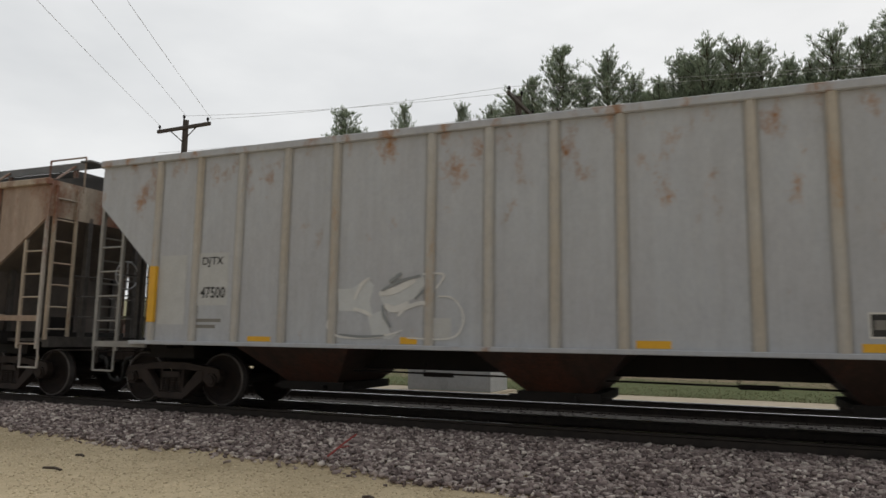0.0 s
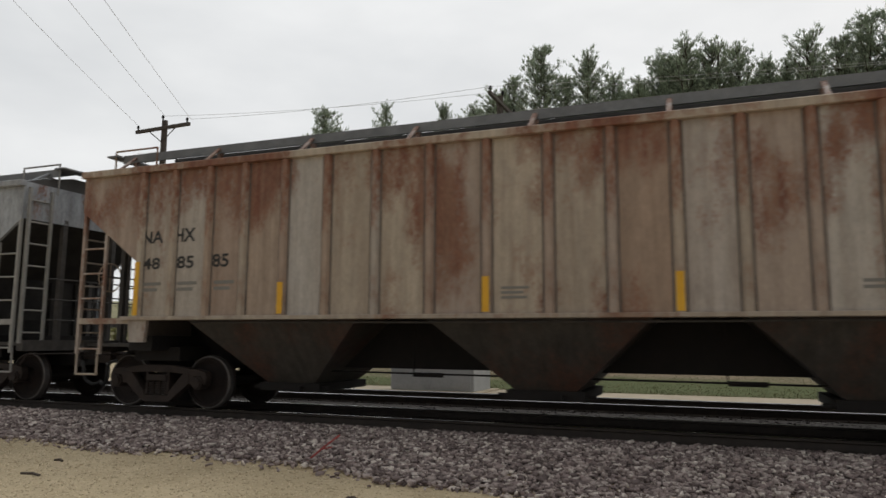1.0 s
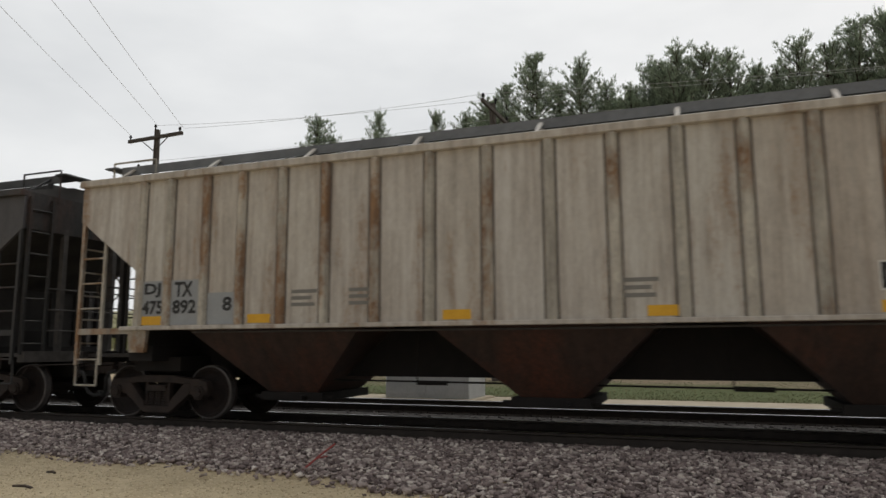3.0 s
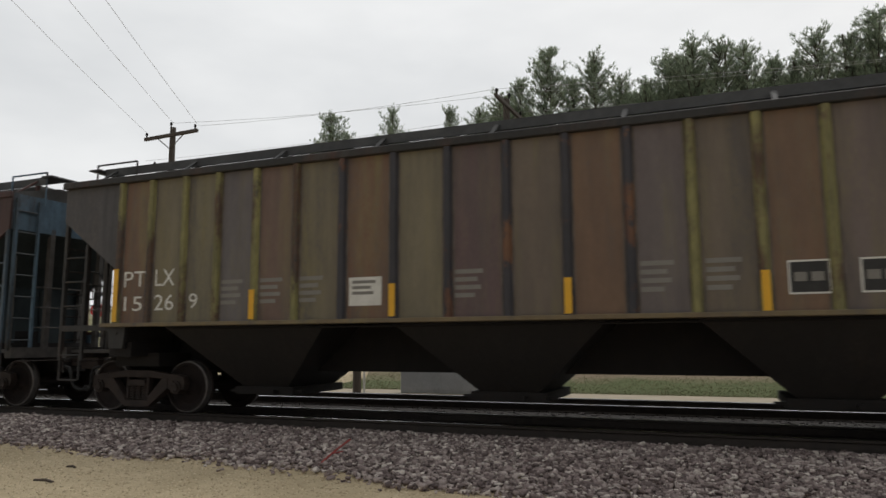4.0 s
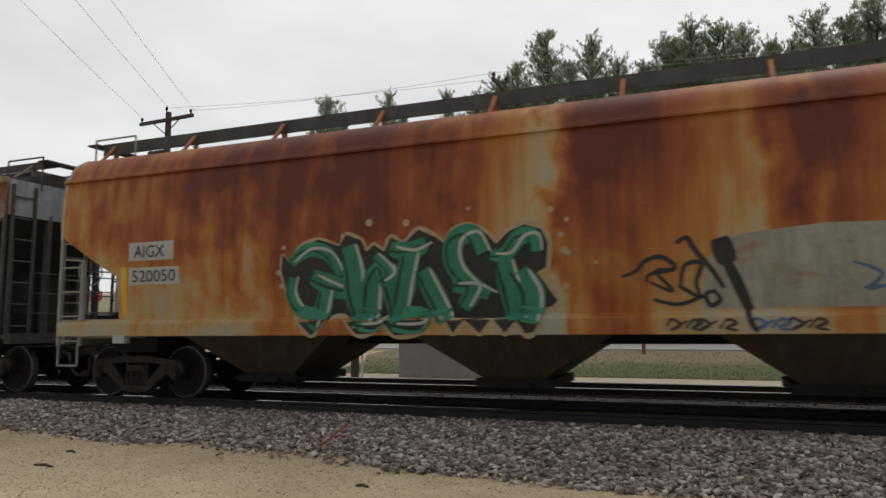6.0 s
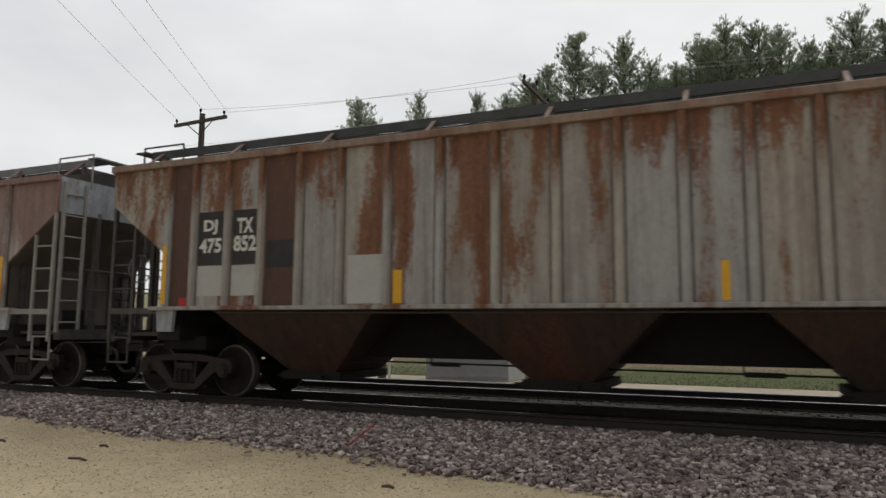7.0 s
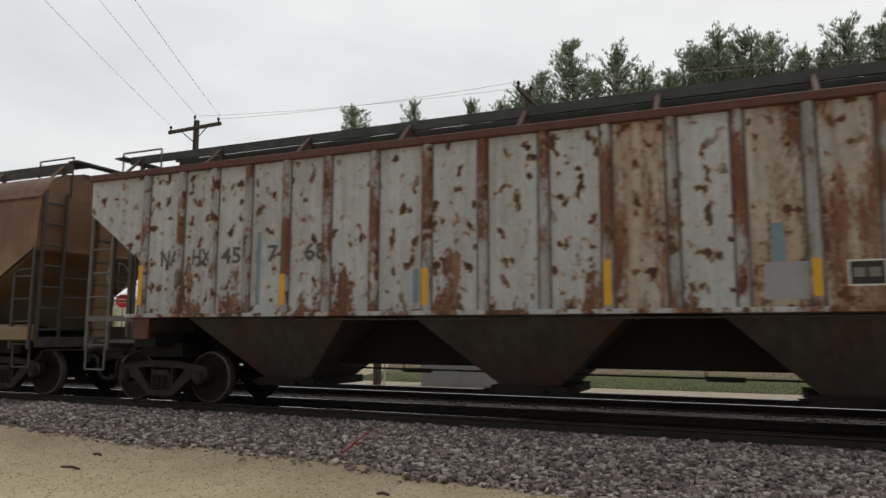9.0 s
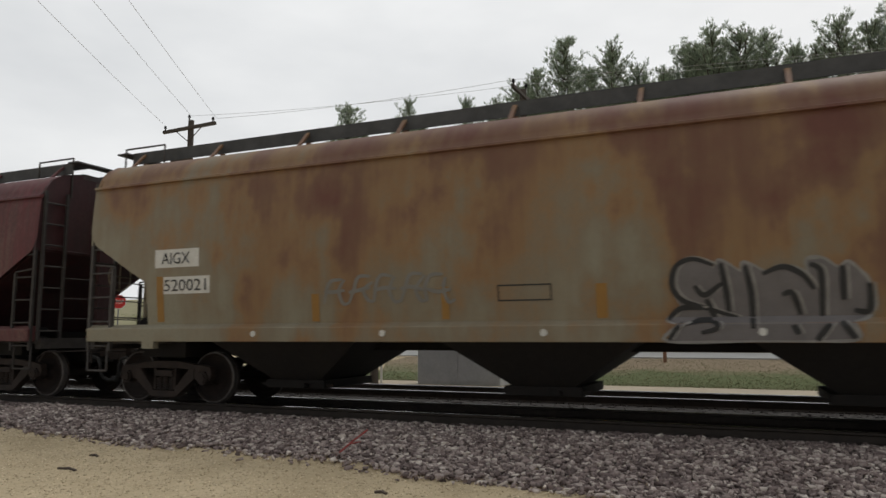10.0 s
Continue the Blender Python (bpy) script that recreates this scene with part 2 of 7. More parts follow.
def needle_material(name, a, b, through=0.0):
    """Thin leaves, each of its own shade; part of the light passes through."""
    m, n, l, p = shader(name, 0.75)
    g = n.new("ShaderNodeNewGeometry")
    c = mix(n, l, g.outputs["Random Per Island"], a, b)
    l.new(c, p.inputs["Base Color"])
    if through:
        t = n.new("ShaderNodeBsdfTranslucent")
        l.new(c, t.inputs["Color"])
        ms = n.new("ShaderNodeMixShader")
        ms.inputs[0].default_value = through
        l.new(p.outputs[0], ms.inputs[1])
        l.new(t.outputs[0], ms.inputs[2])
        l.new(ms.outputs[0], n["Material Output"].inputs["Surface"])
    return m


M_NEEDLE = needle_material("pine_needles", (0.19, 0.24, 0.16), (0.44, 0.5, 0.36), 0.55)
M_BLADE = needle_material("grass_blades", (0.1, 0.125, 0.045), (0.22, 0.185, 0.095))
M_LEAF = needle_material("spring_leaves", (0.13, 0.15, 0.04), (0.3, 0.3, 0.1), 0.4)


def stone_material(name, tone):
    m, n, l, p = shader(name, 0.85)
    g = n.new("ShaderNodeNewGeometry")
    r = n.new("ShaderNodeValToRGB")
    r.color_ramp.elements[0].color = (0.13, 0.098, 0.092, 1)
    r.color_ramp.elements[1].color = (0.78, 0.7, 0.63, 1)
    e = r.color_ramp.elements.new(0.45)
    e.color = (0.3, 0.235, 0.22, 1)
    e = r.color_ramp.elements.new(0.8)
    e.color = (0.48, 0.405, 0.37, 1)
    l.new(g.outputs["Random Per Island"], r.inputs["Fac"])
    co = n.new("ShaderNodeTexCoord").outputs["Object"]
    f = noise_node(n, l, co, 60, 3)
    c = mix(n, l, 0.4, r.outputs["Color"], f, 'OVERLAY')
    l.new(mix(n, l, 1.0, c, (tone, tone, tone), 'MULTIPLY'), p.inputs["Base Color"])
    bump(n, l, p, f, 0.4, 0.005)
    return m


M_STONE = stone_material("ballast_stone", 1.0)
# same stone, darkened for dirt and for shade under the train
M_STONE_SHADED = stone_material("shaded_oily_stone", 0.11)


# ---- mesh helpers ----
def box(bm, x0, x1, y0, y1, z0, z1):
    v = [bm.verts.new(c) for c in ((x0, y0, z0), (x1, y0, z0), (x1, y1, z0), (x0, y1, z0), (x0, y0, z1), (x1, y0, z1), (x1, y1, z1), (x0, y1, z1))]
    for f in ((0, 3, 2, 1), (4, 5, 6, 7), (0, 1, 5, 4), (1, 2, 6, 5), (2, 3, 7, 6), (3, 0, 4, 7)):
        bm.faces.new([v[i] for i in f])


def prism(bm, pts, axis, a, b):
    """A polygon extruded along an axis from a to b; pts are the other two coordinates in x, y, z order."""
    def at(p, c):
        return {"x": (c, p[0], p[1]), "y": (p[0], c, p[1]), "z": (p[0], p[1], c)}[axis]
    lo = [bm.verts.new(at(p, a)) for p in pts]
    hi = [bm.verts.new(at(p, b)) for p in pts]
    bm.faces.new(lo)
    bm.faces.new(hi[::-1])
    for i in range(len(pts)):
        j = (i + 1) % len(pts)
        bm.faces.new((lo[i], hi[i], hi[j], lo[j]))


def rod(bm, p0, p1, r, n=8, r1=None):
    p0, p1 = Vector(p0), Vector(p1)
    r1 = r if r1 is None else r1
    q = (p1 - p0).to_track_quat("Z", "Y")
    rings = []
    for p, rad in ((p0, r), (p1, r1)):
        rings.append([bm.verts.new(p + q @ Vector((rad * math.cos(2 * math.pi * i / n), rad * math.sin(2 * math.pi * i / n), 0))) for i in range(n)])
    for i in range(n):
        j = (i + 1) % n
        bm.faces.new((rings[0][i], rings[0][j], rings[1][j], rings[1][i]))
    bm.faces.new(rings[0][::-1])
    bm.faces.new(rings[1])


def pipe(bm, pts, r, n=6):
    for a, b in zip(pts, pts[1:]):
        rod(bm, a, b, r, n)


def tube(pts, r, n=5):
    """One connected tube along a line of points."""
    bm = bmesh.new()
    rings = []
    for k, p in enumerate(pts):
        q = (pts[min(k + 1, len(pts) - 1)] - pts[max(k - 1, 0)]).to_track_quat("Z", "Y")
        rings.append([bm.verts.new(p + q @ Vector((r * math.cos(6.2832 * i / n), r * math.sin(6.2832 * i / n), 0))) for i in range(n)])
    for a, b in zip(rings, rings[1:]):
        for i in range(n):
            j = (i + 1) % n
            bm.faces.new((a[i], a[j], b[j], b[i]))
    bm.faces.new(rings[0][::-1])
    bm.faces.new(rings[-1])
    return bm


def finish(bm, name, material, smooth=False):
    bmesh.ops.recalc_face_normals(bm, faces=bm.faces)
    me = bpy.data.meshes.new(name)
    bm.to_mesh(me)
    bm.free()
    for m in (material if isinstance(material, (list, tuple)) else (material,)):
        me.materials.append(m)
    if smooth:
        for f in me.polygons:
            f.use_smooth = True
    return me


def part(name, bm, material, parent, label="", smooth=False, bevel=0.0):
    """Links a bmesh, or a ready mesh, as one mesh object under a thing or part."""
    if isinstance(bm, bpy.types.Mesh):
        me = bm
    else:
        if bevel:
            bmesh.ops.bevel(bm, geom=list(bm.edges), offset=bevel, segments=1, affect='EDGES', clamp_overlap=True)
        me = finish(bm, name, material, smooth)
    ob = new(name, me)
    ob.parent = parent
    if label:
        tagged(ob, label)
    return ob


def boxes(*items):
    bm = bmesh.new()
    for i in items:
        box(bm, *i)
    return bm


def raw_mesh(name, verts, faces, material):
    me = bpy.data.meshes.new(name)
    me.from_pydata(verts, [], faces)
    me.materials.append(material)
    me.update()
    return me


# ---- plan: the track runs along x; rail tops at z = 0 ----
YC = 10.95          # centre line of the train's track
YC2 = 14.9          # centre line of the second track
GAUGE = 1.505       # between rail-head centres


# ---- ground ----
def ground_height(y):
    """Height of the ground across the tracks."""
    pts = ((-400, -0.36), (6.2, -0.36), (7.3, -0.36), (8.7, -0.2), (9.4, -0.17), (16.8, -0.17), (17.6, -0.25), (20.5, -0.24), (27.0, 0.3), (36, 0.32), (40, 0.35), (900, 0.35))
    for (a, za), (b, zb) in zip(pts, pts[1:]):
        if y <= b:
            return za + (zb - za) * (y - a) / (b - a)
    return pts[-1][1]


def ground():
    ys = [-400, -60, -10, 2, 5, 6.2, 6.8, 7.3, 8.0, 8.7, 9.4, 12.5, 16.8, 17.6, 19.4, 20.5, 23, 27, 36, 40, 120, 900]
    xs = [-900, -200, -60] + [x for x in range(-40, 41, 2)] + [60, 200, 900]
    verts, faces, mats = [], [], []
    for y in ys:
        for x in xs:
            verts.append((x, y, ground_height(y)))
    w = len(xs)
    for j in range(len(ys) - 1):
        y = (ys[j] + ys[j + 1]) / 2
        for i in range(w - 1):
            faces.append((j * w + i, j * w + i + 1, (j + 1) * w + i + 1, (j + 1) * w + i))
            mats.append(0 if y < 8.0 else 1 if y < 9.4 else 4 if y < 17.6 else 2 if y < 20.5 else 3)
    me = raw_mesh("ground", verts, faces, M_SAND)
    for m in (M_BED, M_STRIP, M_GRASS, M_SHADEBED):
        me.materials.append(m)
    me.polygons.foreach_set("material_index", mats)
    tagged(new("ground", me), "sandy gravel lot, ballast bed and rough grass beside the railway", "ground", kind="structure")


def road():
    bm = bmesh.new()
    prism(bm, [(27.3, 0.28), (27.3, 0.345), (31.2, 0.4), (35.0, 0.345), (35.0, 0.28)], "x", -400, 400)
    ob = new("road", finish(bm, "road", M_ROAD))
    tagged(ob, "pale grey paved road running along the railway", "road", kind="structure")


def gravel_drive():
    verts, faces = [], []
    ys = (17.7, 18.6, 20.5, 22, 23, 25, 27.2)
    for k, y in enumerate(ys):
        z = ground_height(y) + 0.012
        verts += [(-70, y, z), (-11.5 - 0.25 * k + 0.4 * math.sin(k * 2.1), y, z)]
    for k in range(len(ys) - 1):
        faces.append((2 * k, 2 * k + 1, 2 * k + 3, 2 * k + 2))
    tagged(new("gravel_drive", raw_mesh("gravel_drive", verts, faces, M_SAND)), "tan gravel drive leading to the road", "driveway", kind="structure")


def far_hill():
    bm = bmesh.new()
    prism(bm, [(78, 0.2), (95, 4.5), (110, 8.0), (130, 10.0), (220, 11.0), (220, 0.2)], "x", -500, 400)
    tagged(new("backdrop_hill", finish(bm, "backdrop_hill", M_HILL)), "pale dry grassy rise beyond the road", "hill", kind="structure")


M_HILL = grainy("dry_hillside", (0.22, 0.21, 0.11), (0.34, 0.31, 0.18), 0.15, 0.95, 0, 0.3)

RAIL_SHAPE = [(-0.075, -0.17), (-0.075, -0.158), (-0.012, -0.135), (-0.009, -0.05), (-0.036, -0.035), (-0.036, -0.006), (-0.028, 0.0),
              (0.028, 0.0), (0.036, -0.006), (0.036, -0.035), (0.009, -0.05), (0.012, -0.135), (0.075, -0.158), (0.075, -0.17)]


def track(name, yc, label):
    base = tagged(new(name), label, "railway track", kind="structure")
    for side in (-1, 1):
        bm = bmesh.new()
        prism(bm, [(yc + side * GAUGE / 2 + y, z) for y, z in RAIL_SHAPE], "x", -160, 160)
        r = part("rail", bm, M_RAIL, base)
        r.data.materials.append(M_RAILTOP)
        for f in r.data.polygons:
            if f.normal.z > 0.6 and f.center.z > -0.004:
                f.material_index = 1
    bm = boxes((-0.115, 0.115, -1.3, 1.3, -0.36, -0.178))
    tie = finish(bm, "tie", M_TIE)
    bm = boxes((-0.1, 0.1, -0.18, 0.18, -0.178, -0.168))
    for sx in (-0.07, 0.07):
        for sy in (-0.1, 0.1):
            box(bm, sx - 0.015, sx + 0.015, sy - 0.018, sy + 0.018, -0.168, -0.13)
    plate = finish(bm, "tie_plate", M_RAIL)
    for i in range(150):
        x = -60 + i * 0.56
        t = part("tie", tie, None, base)
        t.matrix_basis = pose(x + random.uniform(-0.02, 0.02), yc + random.uniform(-0.04, 0.04), random.uniform(-0.006, 0.0), 0, 0, random.uniform(-0.8, 0.8))
        for side in (-1, 1):
            p = part("tie_plate", plate, None, t)
            p.matrix_basis = pose(0, side * GAUGE / 2, 0)


def stones(name, label, count, place, size, material, seed):
    """Angular stones, scattered: one joined mesh."""
    rng = np.random.default_rng(seed)
    cube = np.array([(x, y, z) for x in (-1, 1) for y in (-1, 1) for z in (-1, 1)]) * 0.62
    tri = np.array([(0, 1, 3), (0, 3, 2), (4, 6, 7), (4, 7, 5), (0, 4, 5), (0, 5, 1), (2, 3, 7), (2, 7, 6), (0, 2, 6), (0, 6, 4), (1, 5, 7), (1, 7, 3)])
    pos = place(rng, count)
    n = len(pos)
    v = cube[None] + rng.uniform(-0.38, 0.38, (n, 8, 3))
    v = v * np.stack((rng.uniform(0.8, 1.6, n), rng.uniform(0.6, 1.2, n), rng.uniform(0.3, 0.8, n)), -1)[:, None, :] * (rng.uniform(size[0], size[1], (n, 1, 1)))
    a, b = rng.uniform(0, 6.28, n), rng.normal(0, 0.55, n)
    ca, sa, cb, sb = np.cos(a)[:, None], np.sin(a)[:, None], np.cos(b)[:, None], np.sin(b)[:, None]
    x, y, z = v[..., 0], v[..., 1] * cb - v[..., 2] * sb, v[..., 1] * sb + v[..., 2] * cb
    v = np.stack((x * ca - y * sa, x * sa + y * ca, z), -1) + pos[:, None, :]
    f = tri[None] + 8 * np.arange(n)[:, None, None]
    me = bpy.data.meshes.new(name)
    me.vertices.add(n * 8)
    me.vertices.foreach_set("co", v.reshape(-1))
    me.loops.add(n * 36)
    me.loops.foreach_set("vertex_index", f.reshape(-1).astype(np.int32))
    me.polygons.add(n * 12)
    me.polygons.foreach_set("loop_start", np.arange(0, n * 36, 3, dtype=np.int32))
    me.update(calc_edges=True)
    me.materials.append(material)
    return tagged(new(name, me), label, "gravel", kind="stuff")


def shoulder_edge(x):
    """Where the ballast's foot meets the sand."""
    return 7.53 - 0.085 * (x + 5) + 0.1 * math.sin(x * 0.9) + 0.06 * math.sin(x * 2.7 + 1)


def ballast():
    def near(rng, count):
        x = rng.uniform(-20, 4.5, count)
        y = rng.uniform(6.9, 9.95, count)
        edge = np.array([shoulder_edge(a) for a in x]) + rng.normal(0, 0.13, count)
        keep = y > edge
        x, y = x[keep], y[keep]
        z = np.array([ground_height(a) for a in y]) + rng.uniform(-0.02, 0.05, len(x))
        return np.stack((x, y, z), -1)

    def between(rng, count):
        x = rng.uniform(-24, 7, count)
        y = rng.uniform(10.35, 17.2, count)
        keep = (np.abs(y - 11.7) > 0.1) & (np.abs(y - 14.15) > 0.1) & (np.abs(y - 15.65) > 0.1)
        x, y = x[keep], y[keep]
        return np.stack((x, y, np.full(len(x), -0.2) + rng.uniform(0, 0.03, len(x))), -1)

    stones("ballast_stones", "crushed grey and pinkish ballast stones on the track shoulder", 85000, near, (0.02, 0.046), M_STONE, 5)
    stones("ballast_between", "crushed ballast between and under the tracks, dark with dirt and painted shade", 16000, between, (0.025, 0.05), M_STONE_SHADED, 6)

    def pebbles(rng, count):
        x = rng.uniform(-16, 3, count)
        y = rng.uniform(3.5, 7.9, count)
        z = np.array([ground_height(a) for a in y]) - 0.001
        return np.stack((x, y, z), -1)
    stones("sand_pebbles", "loose pale pebbles on the sandy lot", 45000, pebbles, (0.005, 0.017), M_PEBBLE, 7)


M_PEBBLE = needle_material("pale_pebbles", (0.38, 0.3, 0.185), (0.74, 0.625, 0.43))

ground()
road()
gravel_drive()
far_hill()
track("track_1", YC, "main railway track with rusty rails on dark wooden ties")
track("track_2", YC2, "second railway track with rusty rails behind the train")
ballast()


# ---- freight cars: local x along the car from its rear truck's centre, y from the track's centre, z from the rail tops ----
def wheel_profile(bm, side):
    prof = [(0.06, 0.80), (0.085, 0.81), (0.15, 0.755), (0.3, 0.745), (0.375, 0.775), (0.385, 0.80), (0.427, 0.80), (0.452, 0.793), (0.46, 0.69), (0.485, 0.682),
            (0.485, 0.665), (0.46, 0.66), (0.385, 0.665), (0.36, 0.70), (0.16, 0.71), (0.1, 0.65)]
    n = 36
    rings = []
    for r, y in prof:
        rings.append([bm.verts.new((r * math.cos(2 * math.pi * i / n), side * y, r * math.sin(2 * math.pi * i / n))) for i in range(n)])
    for k, (a, b) in enumerate(zip(rings, rings[1:])):
        for i in range(n):
            f = bm.faces.new((a[i], a[(i + 1) % n], b[(i + 1) % n], b[i]))
            f.material_index = 1 if k in (6, 7) else 0
    bm.faces.new(rings[0])
    # lightening marks on the plate
    for a in range(3):
        c, s = math.cos(a * 2.09), math.sin(a * 2.09)
        rod(bm, (0.23 * c, side * 0.74, 0.23 * s), (0.23 * c, side * 0.757, 0.23 * s), 0.022, 6)


def wheelset_mesh():
    bm = bmesh.new()
    for s in (-1, 1):
        wheel_profile(bm, s)
    rod(bm, (0, -1.06, 0), (0, 1.06, 0), 0.075, 12)
    return finish(bm, "wheelset", (M_WHEEL, M_RIM))


def bearing_mesh():
    bm = bmesh.new()
    for s in (-1,):
        rod(bm, (0, s * 0.9, 0), (0, s * 1.1, 0), 0.115, 14)
        rod(bm, (0, s * 1.1, 0), (0, s * 1.135, 0), 0.085, 12)
        for a in range(3):
            c, d = math.cos(a * 2.09 + 0.5), math.sin(a * 2.09 + 0.5)
            rod(bm, (0.055 * c, s * 1.135, 0.055 * d), (0.055 * c, s * 1.15, 0.055 * d), 0.014, 6)
    return finish(bm, "bearing_cap", M_TRUCK)


def frame_mesh(side):
    """Cast side frame of a three-piece truck, with two windows beside the spring nest."""
    bm = bmesh.new()
    a, b = sorted((side * 0.93, side * 1.07))
    prism(bm, [(-0.84, 0.6), (-0.66, 0.7), (-0.3, 0.745), (0.3, 0.745), (0.66, 0.7), (0.84, 0.6), (0.66, 0.6), (0.3, 0.625), (-0.3, 0.625), (-0.66, 0.6)], "y", a, b)
    for s in (-1, 1):
        # pedestal over the bearing, and the tension member down to the spring seat
        pts = [(s * 0.82, 0.69), (s * 1.03, 0.65), (s * 1.07, 0.52), (s * 1.04, 0.42), (s * 0.99, 0.42), (s * 0.97, 0.58), (s * 0.8, 0.58), (s * 0.77, 0.42), (s * 0.71, 0.42), (s * 0.64, 0.6), (s * 0.7, 0.69)]
        prism(bm, pts if s > 0 else pts[::-1], "y", a, b)
        d = [(s * 0.7, 0.44), (s * 0.7, 0.62), (s * 0.58, 0.62), (s * 0.28, 0.3), (s * 0.22, 0.12), (s * 0.29, 0.12)]
        prism(bm, d if s > 0 else d[::-1], "y", a - 0.012, b + 0.012)
        box(bm, *sorted((s * 0.21, s * 0.255)), a + 0.01, b - 0.01, 0.24, 0.64)
    prism(bm, [(-0.28, 0.11), (0.28, 0.11), (0.29, 0.225), (-0.29, 0.225)], "y", a - 0.015, b + 0.015)
    box(bm, -0.22, 0.22, a - 0.02, b + 0.02, 0.47, 0.53)
    bmesh.ops.bevel(bm, geom=list(bm.edges), offset=0.008, segments=1, affect='EDGES', clamp_overlap=True)
    return finish(bm, "side_frame", M_TRUCK)


def spring_mesh():
    bm = bmesh.new()
    for k in range(5):
        z = 0.245 + k * 0.044
        rod(bm, (0, 0, z), (0, 0, z + 0.026), 0.068, 10)
    rod(bm, (0, 0, 0.23), (0, 0, 0.47), 0.03, 8)
    return finish(bm, "spring", M_TRUCK)


def bolster_mesh():
    bm = boxes((-0.2, 0.2, -1.1, 1.1, 0.5, 0.58), (-0.17, 0.17, -0.9, 0.9, 0.36, 0.66))
    rod(bm, (0, 0, 0.66), (0, 0, 0.78), 0.2, 16)
    for s in (-1, 1):
        box(bm, s * 0.62 - 0.05, s * 0.62 + 0.05, -0.7, 0.7, 0.34, 0.48)
        for y in (-0.72, 0.72):
            box(bm, s * 0.42 - 0.03, s * 0.42 + 0.03, y - 0.05, y + 0.05, 0.3, 0.6)
    return finish(bm, "bolster", M_TRUCK)


TRUCK = dict(wheelset=wheelset_mesh(), bearing=bearing_mesh(), near=frame_mesh(-1), far=frame_mesh(1), springs=spring_mesh(), bolster=bolster_mesh())
WHEELSETS = []


def truck(car, x):
    t = part("truck", TRUCK["bolster"], None, car, "grimy cast steel truck with roller bearings")
    t.matrix_basis = pose(x, 0, 0)
    part("side_frame", TRUCK["near"], None, t)
    part("side_frame", TRUCK["far"], None, t)
    for sx in (-0.14, 0.0, 0.14):
        for sy in (-1.0, 1.0):
            part("spring", TRUCK["springs"], None, t).matrix_basis = pose(sx, sy, 0)
    for dx in (-0.889, 0.889):
        w = part("wheelset", TRUCK["wheelset"], None, t, "dark steel wheels with worn bright rims")
        w.matrix_basis = pose(dx, 0, 0.457)
        WHEELSETS.append((w, dx))
        for turn in (0, 180):
            b = part("bearing_cap", TRUCK["bearing"], None, t)
            b.matrix_basis = pose(dx, 0, 0.457, 0, 0, turn)


def ladder(car, name, material, p, q, width_vec, z0, z1, z1b=None, rungs=5, first=None, step=0.42):
    """Two stiles and rungs standing at p, with the second stile at p + width_vec."""
    px, py = p
    wx, wy = width_vec
    lad = part(name, boxes((px - 0.03, px + 0.03, py - 0.026, py + 0.026, z0, z1)), material, car)
    x, y = px + wx, py + wy
    part("stile", boxes((x - 0.026, x + 0.026, y - 0.024, y + 0.024, z0, z1b or z1)), material, lad)
    bm = bmesh.new()
    rod(bm, (px, py, 0), (x, y, 0), 0.018, 6)
    rung = finish(bm, "rung", material)
    for k in range(rungs):
        part("rung", rung, None, lad).matrix_basis = pose(0, 0, (first or z0 + 0.15) + k * step)
    return lad


def coupler(car, x, s, mat):
    bm = bmesh.new()
    a, b = sorted((x, x + s * 0.72))
    box(bm, a, b, -0.07, 0.07, 0.78, 0.94)
    k = x + s * 0.78
    prism(bm, [(k - 0.18, -0.16), (k + 0.1, -0.17), (k + 0.16, -0.02), (k + 0.05, 0.16), (k - 0.16, 0.14)], "z", 0.72, 1.0)
    c = part("coupler", bm, mat, car, "dark cast knuckle coupler")
    bm = bmesh.new()
    bm.free()
    way = ((0.2, -0.36, 0.78), (0.36, -0.38, 0.74), (0.42, -0.38, 0.62), (0.43, -0.37, 0.48), (0.48, -0.34, 0.37), (0.57, -0.3, 0.31), (0.67, -0.26, 0.32), (0.74, -0.24, 0.38))
    part("air_hose", tube([Vector((x + s * a, b, c)) for a, b, c in way], 0.034, 8), M_BLACK, car, "black rubber air brake hose")
    bm = bmesh.new()
    pipe(bm, [(x - s * 0.02, -1.42, 0.7), (x + s * 0.06, -1.36, 0.9), (x + s * 0.12, -0.3, 0.9), (x + s * 0.2, 0, 0.98)], 0.014, 6)
    part("uncoupling_lever", bm, mat, car)


